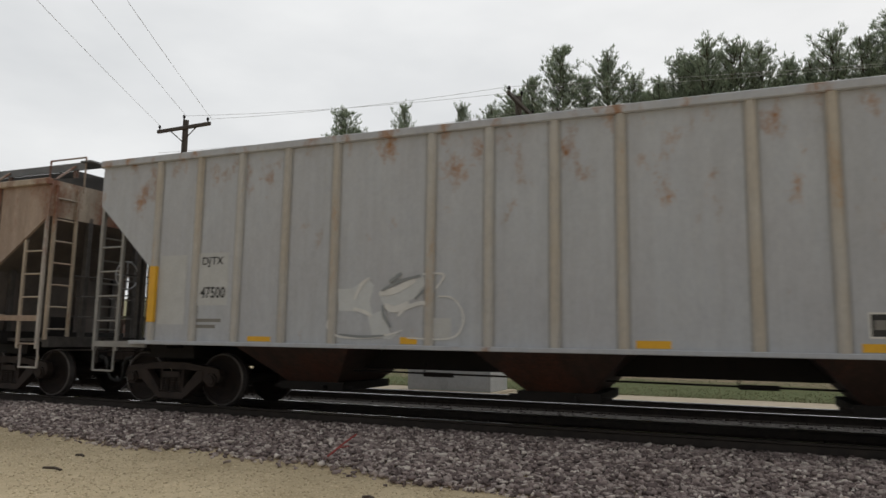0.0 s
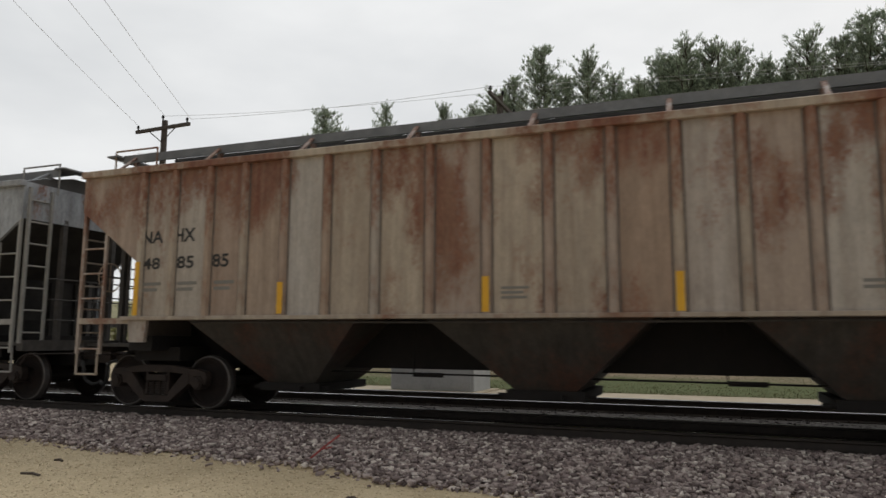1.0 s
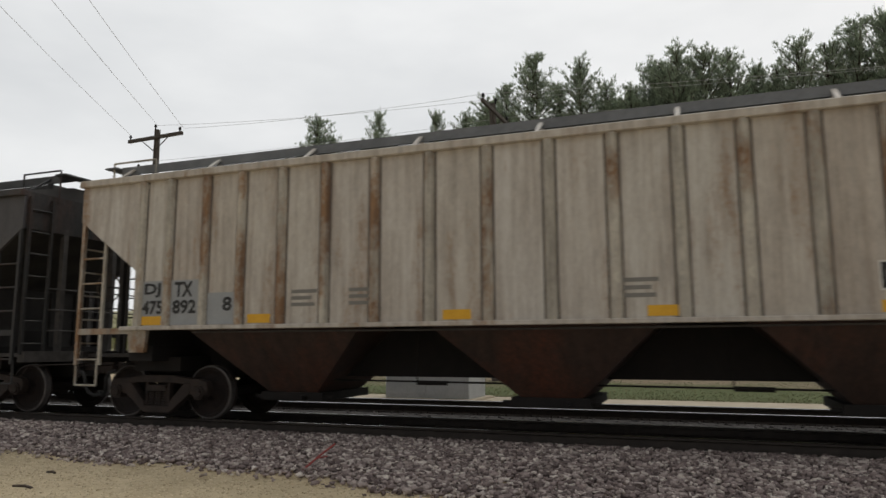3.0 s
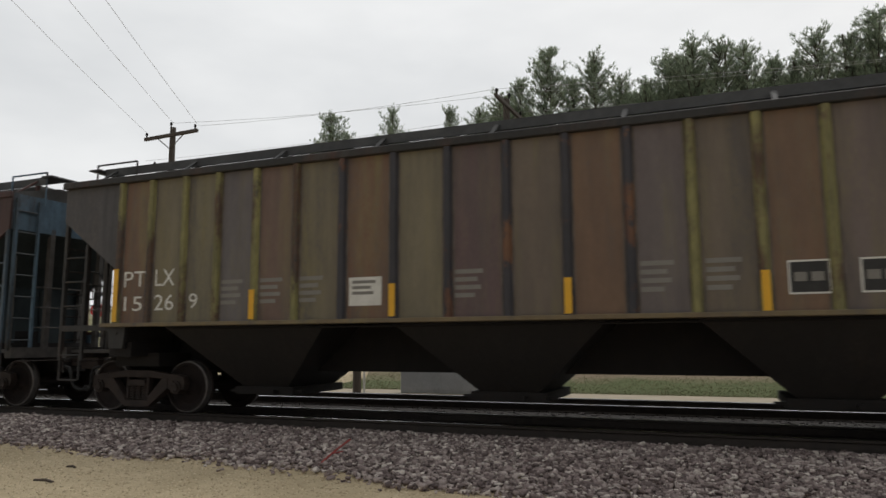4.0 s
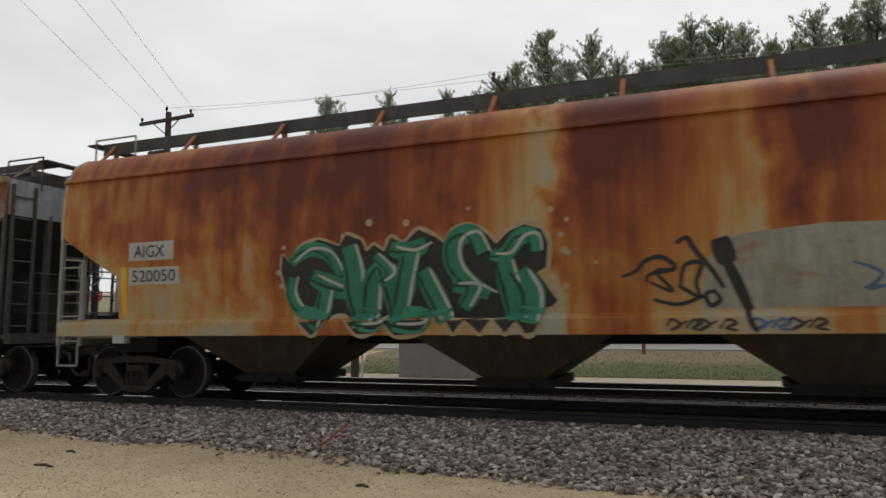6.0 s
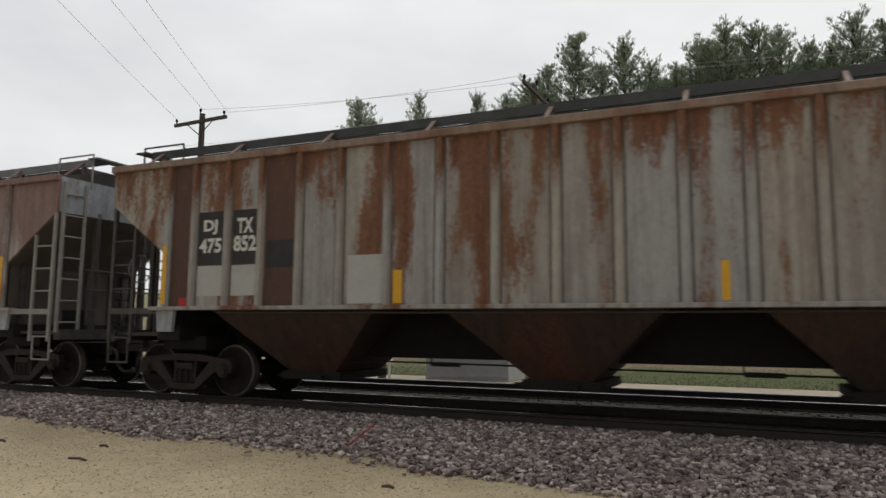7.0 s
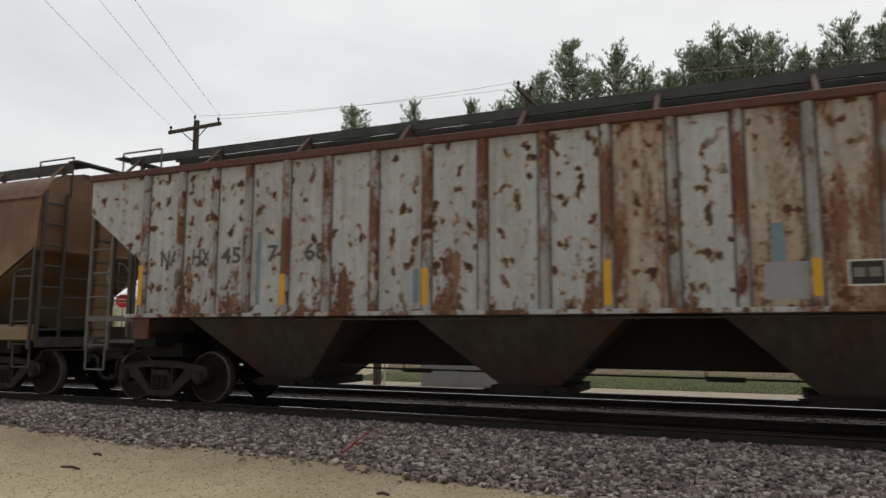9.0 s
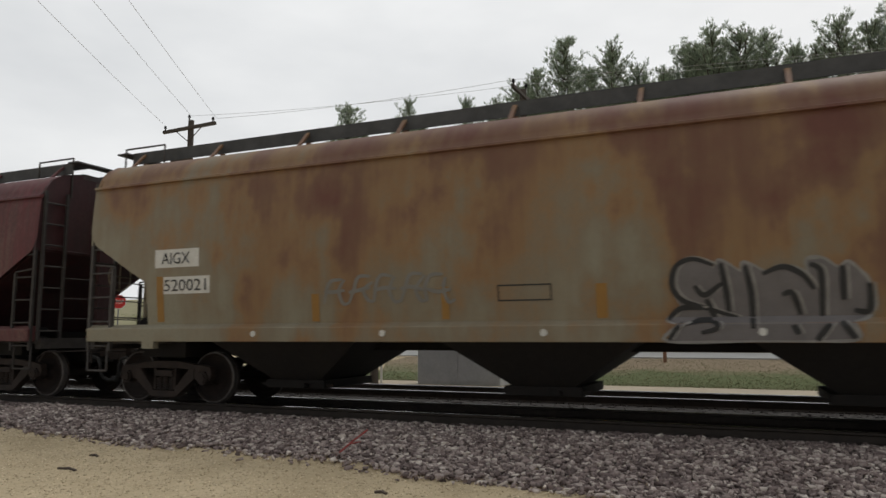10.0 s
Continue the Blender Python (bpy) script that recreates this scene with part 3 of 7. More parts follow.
def hopper(car, mat, xc, top_half, z_top, z_bot, bottom_half, ytop, ybot):
    bm = bmesh.new()
    lo = [bm.verts.new((xc + sx * bottom_half, sy * ybot, z_bot)) for sx, sy in ((-1, -1), (1, -1), (1, 1), (-1, 1))]
    hi = [bm.verts.new((xc + sx * top_half, sy * ytop, z_top)) for sx, sy in ((-1, -1), (1, -1), (1, 1), (-1, 1))]
    bm.faces.new(lo[::-1])
    bm.faces.new(hi)
    for i in range(4):
        bm.faces.new((lo[i], lo[(i + 1) % 4], hi[(i + 1) % 4], hi[i]))
    h = part("hopper", bm, mat, car, "sloped discharge hopper, dark with grime streaks")
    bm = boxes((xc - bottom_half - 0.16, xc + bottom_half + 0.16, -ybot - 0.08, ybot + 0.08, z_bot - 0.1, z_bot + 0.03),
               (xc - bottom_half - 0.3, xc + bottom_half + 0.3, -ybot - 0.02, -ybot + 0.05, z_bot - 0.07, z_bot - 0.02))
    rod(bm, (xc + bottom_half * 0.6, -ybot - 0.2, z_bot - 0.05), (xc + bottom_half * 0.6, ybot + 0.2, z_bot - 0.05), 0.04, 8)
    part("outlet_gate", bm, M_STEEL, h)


def end_gear(car, spec, x_end, s, x_in):
    """Ladders, posts, platform and coupler at one end; s is the way out of the car."""
    hw, m = spec["hw"], spec["frame"]
    sill, zs, zt, sk = spec["sill"], spec["slope_top"], spec["eave"], spec["slope_bot"]
    width = abs(x_end - x_in)
    bm = boxes((*sorted((x_in - s * 0.2, x_end)), -1.35, 1.35, 1.06, 1.12), (*sorted((x_end - s * 0.06, x_end + s * 0.1)), -1.45, 1.45, 0.96, 1.16))
    part("end_platform", bm, m, car)
    low = 0.93
    ladder(car, "side_ladder", spec["ladder"], (x_end - s * 0.05, -hw + 0.03), None, (-s * 0.52, 0), low, zs + 0.06, zs - 0.44, 5, 1.02, 0.44)
    ladder(car, "side_ladder", spec["ladder"], (x_end - s * 0.05, hw - 0.03), None, (-s * 0.52, 0), low, zs + 0.06, zs - 0.44, 5, 1.02, 0.44)
    ladder(car, "end_ladder", spec["ladder"], (x_end + s * 0.03, -hw + 0.12), None, (0, 0.48), 1.1, zt - 0.1, None, 7, 1.3, 0.42)
    curved = spec["curved"]
    for y in () if curved else (-0.62, 0.62):
        part("end_post", boxes((*sorted((x_end - s * 0.1, x_end)), y - 0.05, y + 0.05, 1.1, zs + 0.1)), m, car)
    for y in () if curved else (-1.25, 1.25):
        part("end_post", boxes((*sorted((x_in + s * 0.02, x_in + s * 0.1)), y - 0.05, y + 0.05, 1.1, sk)), m, car)
    for y in () if curved else (-1.0, 1.0):
        bm = bmesh.new()
        rod(bm, (x_end - s * 0.55, y, 1.1), (x_end - s * 0.55, y, zs - 0.45), 0.03, 6)
        part("brace_rod", bm, m, car)
    for z in (1.55, 1.95, 2.35):
        bm = bmesh.new()
        pipe(bm, [(x_end, -hw + 0.6, z), (x_end + s * 0.05, -hw + 0.7, z), (x_end + s * 0.05, hw - 0.2, z), (x_end, hw - 0.1, z)], 0.014, 6)
        part("grab_iron", bm, m, car)
    # long sill rail across the open corner
    for y in () if curved else (-hw + 0.03, hw - 0.03):
        part("corner_rail", boxes((*sorted((x_in, x_end - s * 0.05)), y - 0.025, y + 0.025, sill - 0.12, sill - 0.02)), spec["ladder"], car)
    bm = boxes((*sorted((x_end - s * 1.6, x_end + s * 0.1)), -0.28, 0.28, 0.66, 1.06))
    part("draft_sill", bm, M_STEEL, car)
    # steps below the platform
    for y in (-hw + 0.05, hw - 0.05):
        bm = bmesh.new()
        pipe(bm, [(x_end - s * 0.03, y, 1.0), (x_end - s * 0.03, y, 0.58), (x_end - s * 0.5, y, 0.58), (x_end - s * 0.5, y, 1.0)], 0.02, 6)
        part("sill_step", bm, spec["ladder"], car)
    coupler(car, x_end + s * 0.05, s, M_TRUCK)


def brake_gear(car, spec, x_end, s):
    bm = bmesh.new()
    n = 20
    c = Vector((x_end + s * 0.16, -0.75, 2.35))
    ring = [c + Vector((0, 0.27 * math.cos(2 * math.pi * i / n), 0.27 * math.sin(2 * math.pi * i / n))) for i in range(n + 1)]
    pipe(bm, ring, 0.014, 5)
    for i in range(0, n, 5):
        rod(bm, c, ring[i], 0.012, 5)
    part("brake_wheel", bm, spec["end"], car)
    bm = bmesh.new()
    rod(bm, (x_end - s * 0.75, -0.9, 1.35), (x_end - s * 0.75, 0.1, 1.35), 0.2, 14)
    rod(bm, (x_end - s * 0.45, 0.5, 1.38), (x_end - s * 0.95, 0.5, 1.38), 0.16, 12)
    part("brake_cylinder", bm, M_STEEL, car)
    bm = boxes((*sorted((x_end - s * 0.9, x_end - s * 0.6)), -0.55, -0.2, 1.12, 1.5))
    part("brake_valve", bm, M_STEEL, car, bevel=0.02)


def roof_walk(car, spec, x0, x1, z, hatch=True):
    """Running boards along the roof with stands, cross boards at the ends and hatch covers."""
    for y in (-0.78, 0.42):
        rb = part("running_board", boxes((x0, x1, y - 0.02, y + 0.34, z - 0.012, z)), spec["walk"], car, "grating running board along the roof")
        part("edge_strip", boxes((x0, x1, y - 0.035, y - 0.021, z - (0.12 if hatch else 0.2), z + 0.035)), spec["walk"], rb)
        slat = finish(boxes((x0, x1, 0, 0.07, 0, 0.03)), "slat", spec["walk"])
        for k in range(4):
            part("slat", slat, None, rb).matrix_basis = pose(0, y + k * 0.085, z + 0.001)
    bm = boxes((-0.04, 0.04, -0.81, -0.75, spec["eave"] + 0.1, z - 0.015))
    prism(bm, [(-1.3, spec["eave"] + 0.06), (-1.26, spec["eave"] + 0.06), (-0.78, z - 0.03), (-0.82, z - 0.02)], "x", -0.035, 0.035)
    stand = finish(bm, "board_stand", spec["chord"])
    n = 9
    for i in range(n):
        for turn in (0, 180):
            part("board_stand", stand, None, car).matrix_basis = pose(x0 + 0.3 + (x1 - x0 - 0.6) * i / (n - 1), 0, 0, 0, 0, turn)
    for xe, s in ((x0, -1), (x1, 1)):
        bm = boxes((*sorted((xe, xe + s * 0.28)), -0.95, 0.95, z - 0.01, z + 0.02))
        part("end_board", bm, spec["walk"], car)
        for y in (-0.9, 0.9):
            bm = bmesh.new()
            pipe(bm, [(xe - s * 0.9, y, spec["eave"] + 0.1), (xe - s * 0.9, y, z + 0.1), (xe + s * 0.1, y, z + 0.1), (xe + s * 0.1, y, spec["eave"] - 0.15)], 0.018, 6)
            part("roof_grab", bm, spec["ladder"], car)
    if hatch:
        bm = bmesh.new()
        box(bm, x0 + 0.8, x1 - 0.8, -0.33, 0.33, spec["eave"] + 0.1, z + 0.02)
        part("hatch_cover", bm, spec["top"], car)


def ribbed_car(x, spec):
    """Rib-sided covered hopper with sloped ends."""
    car = tagged(new("covered_hopper_car"), spec["label"], "train car", group="freight train cars")
    tc, e, hw = spec["tc"], 1.4, spec["hw"]
    sill, eave, zs, sk = spec["sill"], spec["eave"], spec["slope_top"], spec["slope_bot"]
    xa, xb = -e, tc + e
    xi, xj = spec["x_in"], tc - spec["x_in"]
    outline = [(xa, eave), (xa, zs), (xi, sk), (xi, sill), (xj, sill), (xj, sk), (xb, zs), (xb, eave)]
    for s in (-1, 1):
        bm = bmesh.new()
        prism(bm, outline, "y", *sorted((s * (hw - 0.05), s * hw)))
        part("side_panel", bm, spec["panel"] or spec["body"], car)
    for x_end, xin, s in ((xa, xi, -1), (xb, xj, 1)):
        bm = bmesh.new()
        xi2 = xin - s * (sk - sill) * 0.9
        prism(bm, [(x_end, eave), (x_end, zs), (x_end - s * 0.04, zs + 0.03), (x_end - s * 0.04, eave)], "y", -hw + 0.055, hw - 0.055)
        pts = [(x_end - s * 0.005, zs - 0.004), (xin, sk), (xi2, sill), (xi2 - s * 0.05, sill), (xin - s * 0.05, sk + 0.03), (x_end - s * 0.05, zs + 0.02)]
        sb = bmesh.new()
        prism(sb, pts, "y", -hw + 0.06, hw - 0.06)
        part("slope_sheet", sb, spec["slope"], car, "sloped end sheet under the overhang, its shade put into the colour")
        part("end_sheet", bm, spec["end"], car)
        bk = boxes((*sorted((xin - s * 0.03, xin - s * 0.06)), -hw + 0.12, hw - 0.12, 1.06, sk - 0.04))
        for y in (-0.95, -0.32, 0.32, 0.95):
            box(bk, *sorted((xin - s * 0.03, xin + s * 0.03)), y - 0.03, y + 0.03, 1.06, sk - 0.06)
        part("end_bulkhead", bk, spec["slope"], car, "upright bulkhead with stiffeners over the truck, darkened for shade")
        end_gear(car, spec, x_end, s, xin)
    roof = bmesh.new()
    prism(roof, [(-hw + 0.02, eave - 0.05), (-hw + 0.02, eave + 0.01), (-0.5, eave + 0.28), (0.5, eave + 0.28), (hw - 0.02, eave + 0.01), (hw - 0.02, eave - 0.05)], "x", xa + 0.05, xb - 0.05)
    part("roof", roof, spec["top"], car)
    for s in (-1, 1):
        bm = boxes((xa - 0.02, xb + 0.02, *sorted((s * (hw - 0.04), s * (hw + spec["rib_d"] + 0.015))), eave - 0.1, eave + 0.02))
        part("top_chord", bm, spec["chord"], car, bevel=0.012)
        bm = boxes((xi - 0.3, xj + 0.3, *sorted((s * (hw - 0.1), s * (hw + spec["rib_d"] + 0.02))), sill - 0.06, sill + 0.005))
        part("side_sill", bm, spec["sillm"], car, bevel=0.008)
    # sheets welded between the ribs
    rx = spec["ribs"]
    for k, (r0, r1) in enumerate(zip(rx, rx[1:])):
        mat = spec["sheet_alt"].get(k, spec["body"])
        for s in (-1, 1):
            bm = boxes((r0 + 0.02, r1 - 0.02, *sorted((s * (hw - 0.002), s * (hw + 0.0025))), sill + 0.006, eave - 0.1))
            part("side_sheet", bm, mat, car)
    # hat-section ribs
    d, w = spec["rib_d"], spec["rib_w"]
    bm = bmesh.new()
    prism(bm, [(-w, -hw + 0.002), (-w * 0.55, -hw - d), (w * 0.55, -hw - d), (w, -hw + 0.002)], "z", sill + 0.006, eave - 0.1)
    bmesh.ops.bevel(bm, geom=[ed for ed in bm.edges if abs(ed.verts[0].co.z - ed.verts[1].co.z) > 1], offset=0.012, segments=1, affect='EDGES')
    # welded flange along both feet of the rib, coloured for grime and shading
    for f in bm.faces:
        f.material_index = 0
    old = set(bm.faces)
    if d > 0.04:
        box(bm, -w - 0.022, w + 0.022, -hw - 0.0045, -hw + 0.001, sill + 0.006, eave - 0.1)
        for f in bm.faces:
            if f not in old:
                f.material_index = 1
    rib = finish(bm, "rib", (spec["rib"], spec.get("rib_shade", M_RIBSHADE)))
    if spec["rib_dark"]:
        other = rib.copy()
        other.materials[0] = spec["rib2"]
    for k, rx in enumerate(spec["ribs"]):
        me = other if k in spec["rib_dark"] else rib
        part("rib", me, None, car).matrix_basis = pose(rx, 0, 0)
        part("rib", me, None, car).matrix_basis = pose(rx, 0, 0, 0, 0, 180)
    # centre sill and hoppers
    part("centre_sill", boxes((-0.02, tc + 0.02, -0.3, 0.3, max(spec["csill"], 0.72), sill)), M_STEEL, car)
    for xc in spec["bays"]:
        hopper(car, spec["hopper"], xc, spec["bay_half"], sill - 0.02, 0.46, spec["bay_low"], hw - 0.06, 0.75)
    # jacking plates over the trucks
    for xc, s in ((0, -1), (tc, 1)):
        bm = boxes((xc - 0.5, xc + 0.5, -1.1, 1.1, 0.82, 1.06), (xc - 0.25, xc + 0.25, -hw + 0.1, hw - 0.1, 1.0, 1.25))
        part("body_bolster", bm, M_STEEL, car)
        if sill > 1.3:
            for y in (-1, 1):
                bm = bmesh.new()
                prism(bm, [(xc - 0.2, sill - 0.05), (xc + 0.2, sill - 0.05), (xc + 0.16, 1.14), (xc - 0.16, 1.14)], "y", *sorted((y * (hw - 0.06), y * (hw + 0.01))))
                rod(bm, (xc, y * (hw + 0.005), sill - 0.16), (xc, y * (hw + 0.02), sill - 0.16), 0.04, 10)
                part("jacking_plate", bm, spec["plate"], car)
    # brake rod below the sill
    if spec["rod"]:
        bm = bmesh.new()
        rod(bm, (1.8, -0.62, 0.7), (tc - 1.8, -0.62, 0.64), 0.016, 6)
        for xr in (4.7, 6.2, 9.3):
            rod(bm, (xr, -0.62, 0.685 - xr * 0.004), (xr + 0.5, -0.62, 0.683 - xr * 0.004), 0.035, 8)
            rod(bm, (xr, -0.62, 0.67), (xr, -0.5, sill), 0.012, 5)
        part("brake_rod", bm, M_STEEL, car)
    # train line pipe along the foot of the side
    if sill > 1.3:
        zp = sill - 0.1
        way = [Vector((1.0, -hw + 0.6, zp)), Vector((1.06, -hw + 0.12, zp)), Vector((1.2, -hw + 0.05, zp)), Vector((tc / 2, -hw + 0.05, zp - 0.012)), Vector((tc - 1.2, -hw + 0.05, zp)),
               Vector((tc - 1.06, -hw + 0.12, zp)), Vector((tc - 1.0, -hw + 0.6, zp))]
        part("air_pipe", tube(way, 0.016, 6), spec["pipe"], car, "thin air brake pipe under the sill")
    brake_gear(car, spec, xa, -1)
    if spec["walk"]:
        roof_walk(car, spec, xa + 0.05, xb - 0.05, spec["walk_z"])
    truck(car, 0)
    truck(car, tc)
    place(car, x)
    return car


def rounded_half_width(z):
    """Half width of the curved-side car body at a height."""
    pts = ((1.36, 1.50), (1.9, 1.565), (2.5, 1.60), (3.1, 1.60), (3.6, 1.575), (3.93, 1.545), (3.96, 1.5), (4.12, 1.46), (4.3, 1.34), (4.45, 1.1), (4.54, 0.7), (4.57, 0.0))
    for (a, wa), (b, wb) in zip(pts, pts[1:]):
        if z <= b:
            return wa + (wb - wa) * (z - a) / (b - a)
    return 0.0


def rounded_car(x, spec):
    """Curved-side covered hopper with a deep side sill."""
    car = tagged(new("covered_hopper_car"), spec["label"], "train car", group="freight train cars")
    tc, e = spec["tc"], 1.4
    xa, xb = -e, tc + e
    levels = [1.36, 1.6, 1.9, 2.12, 2.3, 2.5, 2.7, 2.86, 3.1, 3.35, 3.6, 3.8, 3.93, 3.96, 4.08, 4.16, 4.25, 4.34, 4.42, 4.48, 4.53, 4.56]

    def inset(z):
        if z <= 2.12:
            return 0.0
        return -(e - 0.12) * min(1.0, (z - 2.12) / 0.74) - (0.12 if z > 2.87 else 0.0)
    cols = 24
    for s in (-1, 1):
        bm = bmesh.new()
        rows = []
        for z in levels:
            a, b = inset(z), tc - inset(z)
            rows.append([bm.verts.new((a + (b - a) * i / cols, s * rounded_half_width(z), z)) for i in range(cols + 1)])
        for r0, r1 in zip(rows, rows[1:]):
            for i in range(cols):
                bm.faces.new((r0[i], r0[i + 1], r1[i + 1], r1[i]))
        p = part("side_panel", bm, spec["body"], car, smooth=True)
        bm = bmesh.new()
        prism(bm, [(s * 1.44, 1.1), (s * 1.62, 1.1), (s * 1.63, 1.33), (s * 1.5, 1.4), (s * 1.44, 1.4)], "x", xa + 0.04, xb - 0.04)
        part("side_sill", bm, spec["sillm"], car, bevel=0.01)
        bm = bmesh.new()
        prism(bm, [(s * 1.53, 3.9), (s * 1.59, 3.92), (s * 1.58, 3.96), (s * 1.5, 3.985)], "x", xa, xb)
        part("roof_lip", bm, spec["body"], car)
    part("roof", boxes((xa + 0.02, xb - 0.02, -0.62, 0.62, 4.46, 4.57)), spec["top"], car)
    for x_end, xin, s in ((xa, 0.0, -1), (xb, tc, 1)):
        bm = bmesh.new()
        # upper end wall follows the body's section
        zsn = [2.86, 3.1, 3.35, 3.6, 3.93, 4.12, 4.3, 4.45, 4.54]
        sec = [(-rounded_half_width(z), z) for z in zsn] + [(rounded_half_width(z), z) for z in reversed(zsn)]
        prism(bm, sec, "x", *sorted((x_end - s * 0.02, x_end - s * 0.06)))
        pts = [(x_end, 2.9), (xin, 2.12), (xin - s * 1.0, 1.1), (xin - s * 1.06, 1.1), (xin - s * 0.06, 2.16), (x_end - s * 0.06, 2.94)]
        prism(bm, pts, "y", -1.5, 1.5)
        box(bm, *sorted((x_end, x_end + s * 0.09)), -0.2, 0.2, 1.1, 4.2)
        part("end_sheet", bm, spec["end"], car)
        end_gear(car, spec, x_end, s, xin)
        # low hoop rail beside the ladder
        for y in (-1.55, 1.55):
            bm = bmesh.new()
            pipe(bm, [(x_end - s * 0.6, y, 1.38), (x_end - s * 0.6, y, 2.45), (x_end - s * 0.1, y, 2.5)], 0.018, 6)
            part("hand_rail", bm, spec["ladder"], car)
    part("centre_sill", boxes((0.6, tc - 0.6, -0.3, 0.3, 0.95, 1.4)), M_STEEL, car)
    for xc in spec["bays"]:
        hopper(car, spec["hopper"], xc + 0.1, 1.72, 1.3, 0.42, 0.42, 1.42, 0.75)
    for xc, s in ((0, -1), (tc, 1)):
        bm = boxes((xc - 0.5, xc + 0.5, -1.1, 1.1, 0.82, 1.1))
        part("body_bolster", bm, M_STEEL, car)
        for y in (-1, 1):
            bm = boxes((xc + 0.0, xc + 0.26, *sorted((y * 1.5, y * 1.63)), 0.98, 1.12))
            rod(bm, (xc + 0.13, y * 1.63, 1.05), (xc + 0.13, y * 1.64, 1.05), 0.035, 10)
            part("jacking_plate", bm, spec["plate"], car)
    brake_gear(car, spec, xa, -1)
    roof_walk(car, spec, xa + 0.1, xb - 0.1, spec["walk_z"], False)
    truck(car, 0)
    truck(car, tc)
    place(car, x)
    return car


M_LAD = grainy("worn_ladder_steel", (0.05, 0.047, 0.045), (0.11, 0.1, 0.095), 6, 0.7, 0.2)
M_LADP = grainy("pale_ladder_steel", (0.25, 0.245, 0.235), (0.36, 0.35, 0.33), 6, 0.7, 0.1)
# slope colours include the shade beneath the overhanging ends
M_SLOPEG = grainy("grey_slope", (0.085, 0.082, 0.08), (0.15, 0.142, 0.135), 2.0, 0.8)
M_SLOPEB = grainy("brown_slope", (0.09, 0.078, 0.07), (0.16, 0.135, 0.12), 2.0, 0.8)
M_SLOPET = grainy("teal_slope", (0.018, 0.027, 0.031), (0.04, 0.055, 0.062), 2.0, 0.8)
M_SLOPE = grainy("shaded_slope", (0.018, 0.017, 0.017), (0.045, 0.041, 0.038), 2.5, 0.85)
CARS = []
SPEED = 17.7        # metres a second, towards +x
# seconds and metres run by the train since the start
RUN = [(0, 0), (0.5, 8.86), (1.0, 17.77), (1.5, 26.64), (2.0, 35.55), (2.75, 48.95), (3.5, 62.36), (4.0, 70.64), (4.5, 79.46), (5.0, 88.35), (5.5, 97.2),
       (6.0, 105.95), (6.75, 119.4), (7.5, 132.87), (8.0, 141.84), (8.5, 150.73), (9.0, 159.55), (9.5, 168.42), (10.0, 177.17)]


def place(car, x):
    CARS.append((car, x - 0.12))
    car.matrix_basis = pose(x - 0.12, YC, 0)


M_GALV = grainy("galvanised_grating", (0.16, 0.165, 0.17), (0.26, 0.265, 0.27), 3, 0.65, 0.2, 0.1)
M_GALVD = grainy("dull_grating", (0.055, 0.057, 0.06), (0.11, 0.112, 0.115), 3, 0.7, 0.2, 0.1)
M_LADM = grainy("grey_ladder_steel", (0.12, 0.115, 0.11), (0.2, 0.185, 0.17), 6, 0.7, 0.1)
M_LADD = grainy("sooty_ladder_steel", (0.025, 0.023, 0.022), (0.06, 0.053, 0.05), 6, 0.75, 0.1)
# flange colours paint in the shading beside the ribs, with some grime
M_RIBSHADE_GREY = grainy("grey_shaded_flange", (0.3, 0.3, 0.3), (0.4, 0.4, 0.4), 2.5, 0.8)
M_RIBSHADE = grainy("grimy_shaded_flange", (0.07, 0.06, 0.055), (0.2, 0.17, 0.15), 2.5, 0.85)
M_DARKTOP = grainy("sooty_roof", (0.05, 0.048, 0.046), (0.1, 0.095, 0.09), 2, 0.8)
RUST_O, RUST_R, RUST_D = (0.3, 0.1, 0.025), (0.16, 0.05, 0.025), (0.07, 0.03, 0.02)


def ribs_of(tc, shift=0.0):
    """Rib places: closer together towards the ends."""
    base = (0.0, 0.7, 1.44, 2.15, 2.92, 3.70, 4.55, 5.44, 6.32, 7.22, 8.08, 8.92, 9.72, 10.52, 11.3, 12.05, 12.85, 13.68)
    return [(x + (shift if 0 < k < 17 else 0)) * tc / 13.7 for k, x in enumerate(base)]


def spec_of(label, body, rib=None, end=None, hop=None, **more):
    d = dict(label=label, body=body, rib=rib or body, end=end or body, hopper=hop or M_STEEL, chord=body, sillm=body, plate=end or body, ladder=M_LAD, top=M_DARKTOP, walk=M_GALV,
             walk_z=4.7, frame=M_LAD, tc=13.7, hw=1.60, sill=1.57, eave=4.16, slope_top=3.45, slope_bot=2.46, x_in=-0.02, rib_d=0.075, rib_w=0.075, csill=0.74,
             bays=(2.55, 6.85, 11.12), bay_half=1.62, bay_low=0.42, ribs=[], sheet_alt={}, rib_dark=(), rib2=None, rod=True, pipe=M_LAD, slope=M_SLOPE, curved=False, panel=None)
    d.update(more)
    if not d["ribs"]:
        d["ribs"] = ribs_of(d["tc"], d.get("rib_shift", 0.0))
    return d


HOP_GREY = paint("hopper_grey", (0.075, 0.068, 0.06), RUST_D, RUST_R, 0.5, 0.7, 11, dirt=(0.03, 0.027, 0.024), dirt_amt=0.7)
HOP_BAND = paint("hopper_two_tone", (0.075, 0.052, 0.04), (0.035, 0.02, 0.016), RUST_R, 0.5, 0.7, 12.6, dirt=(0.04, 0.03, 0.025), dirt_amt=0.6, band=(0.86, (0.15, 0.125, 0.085)))
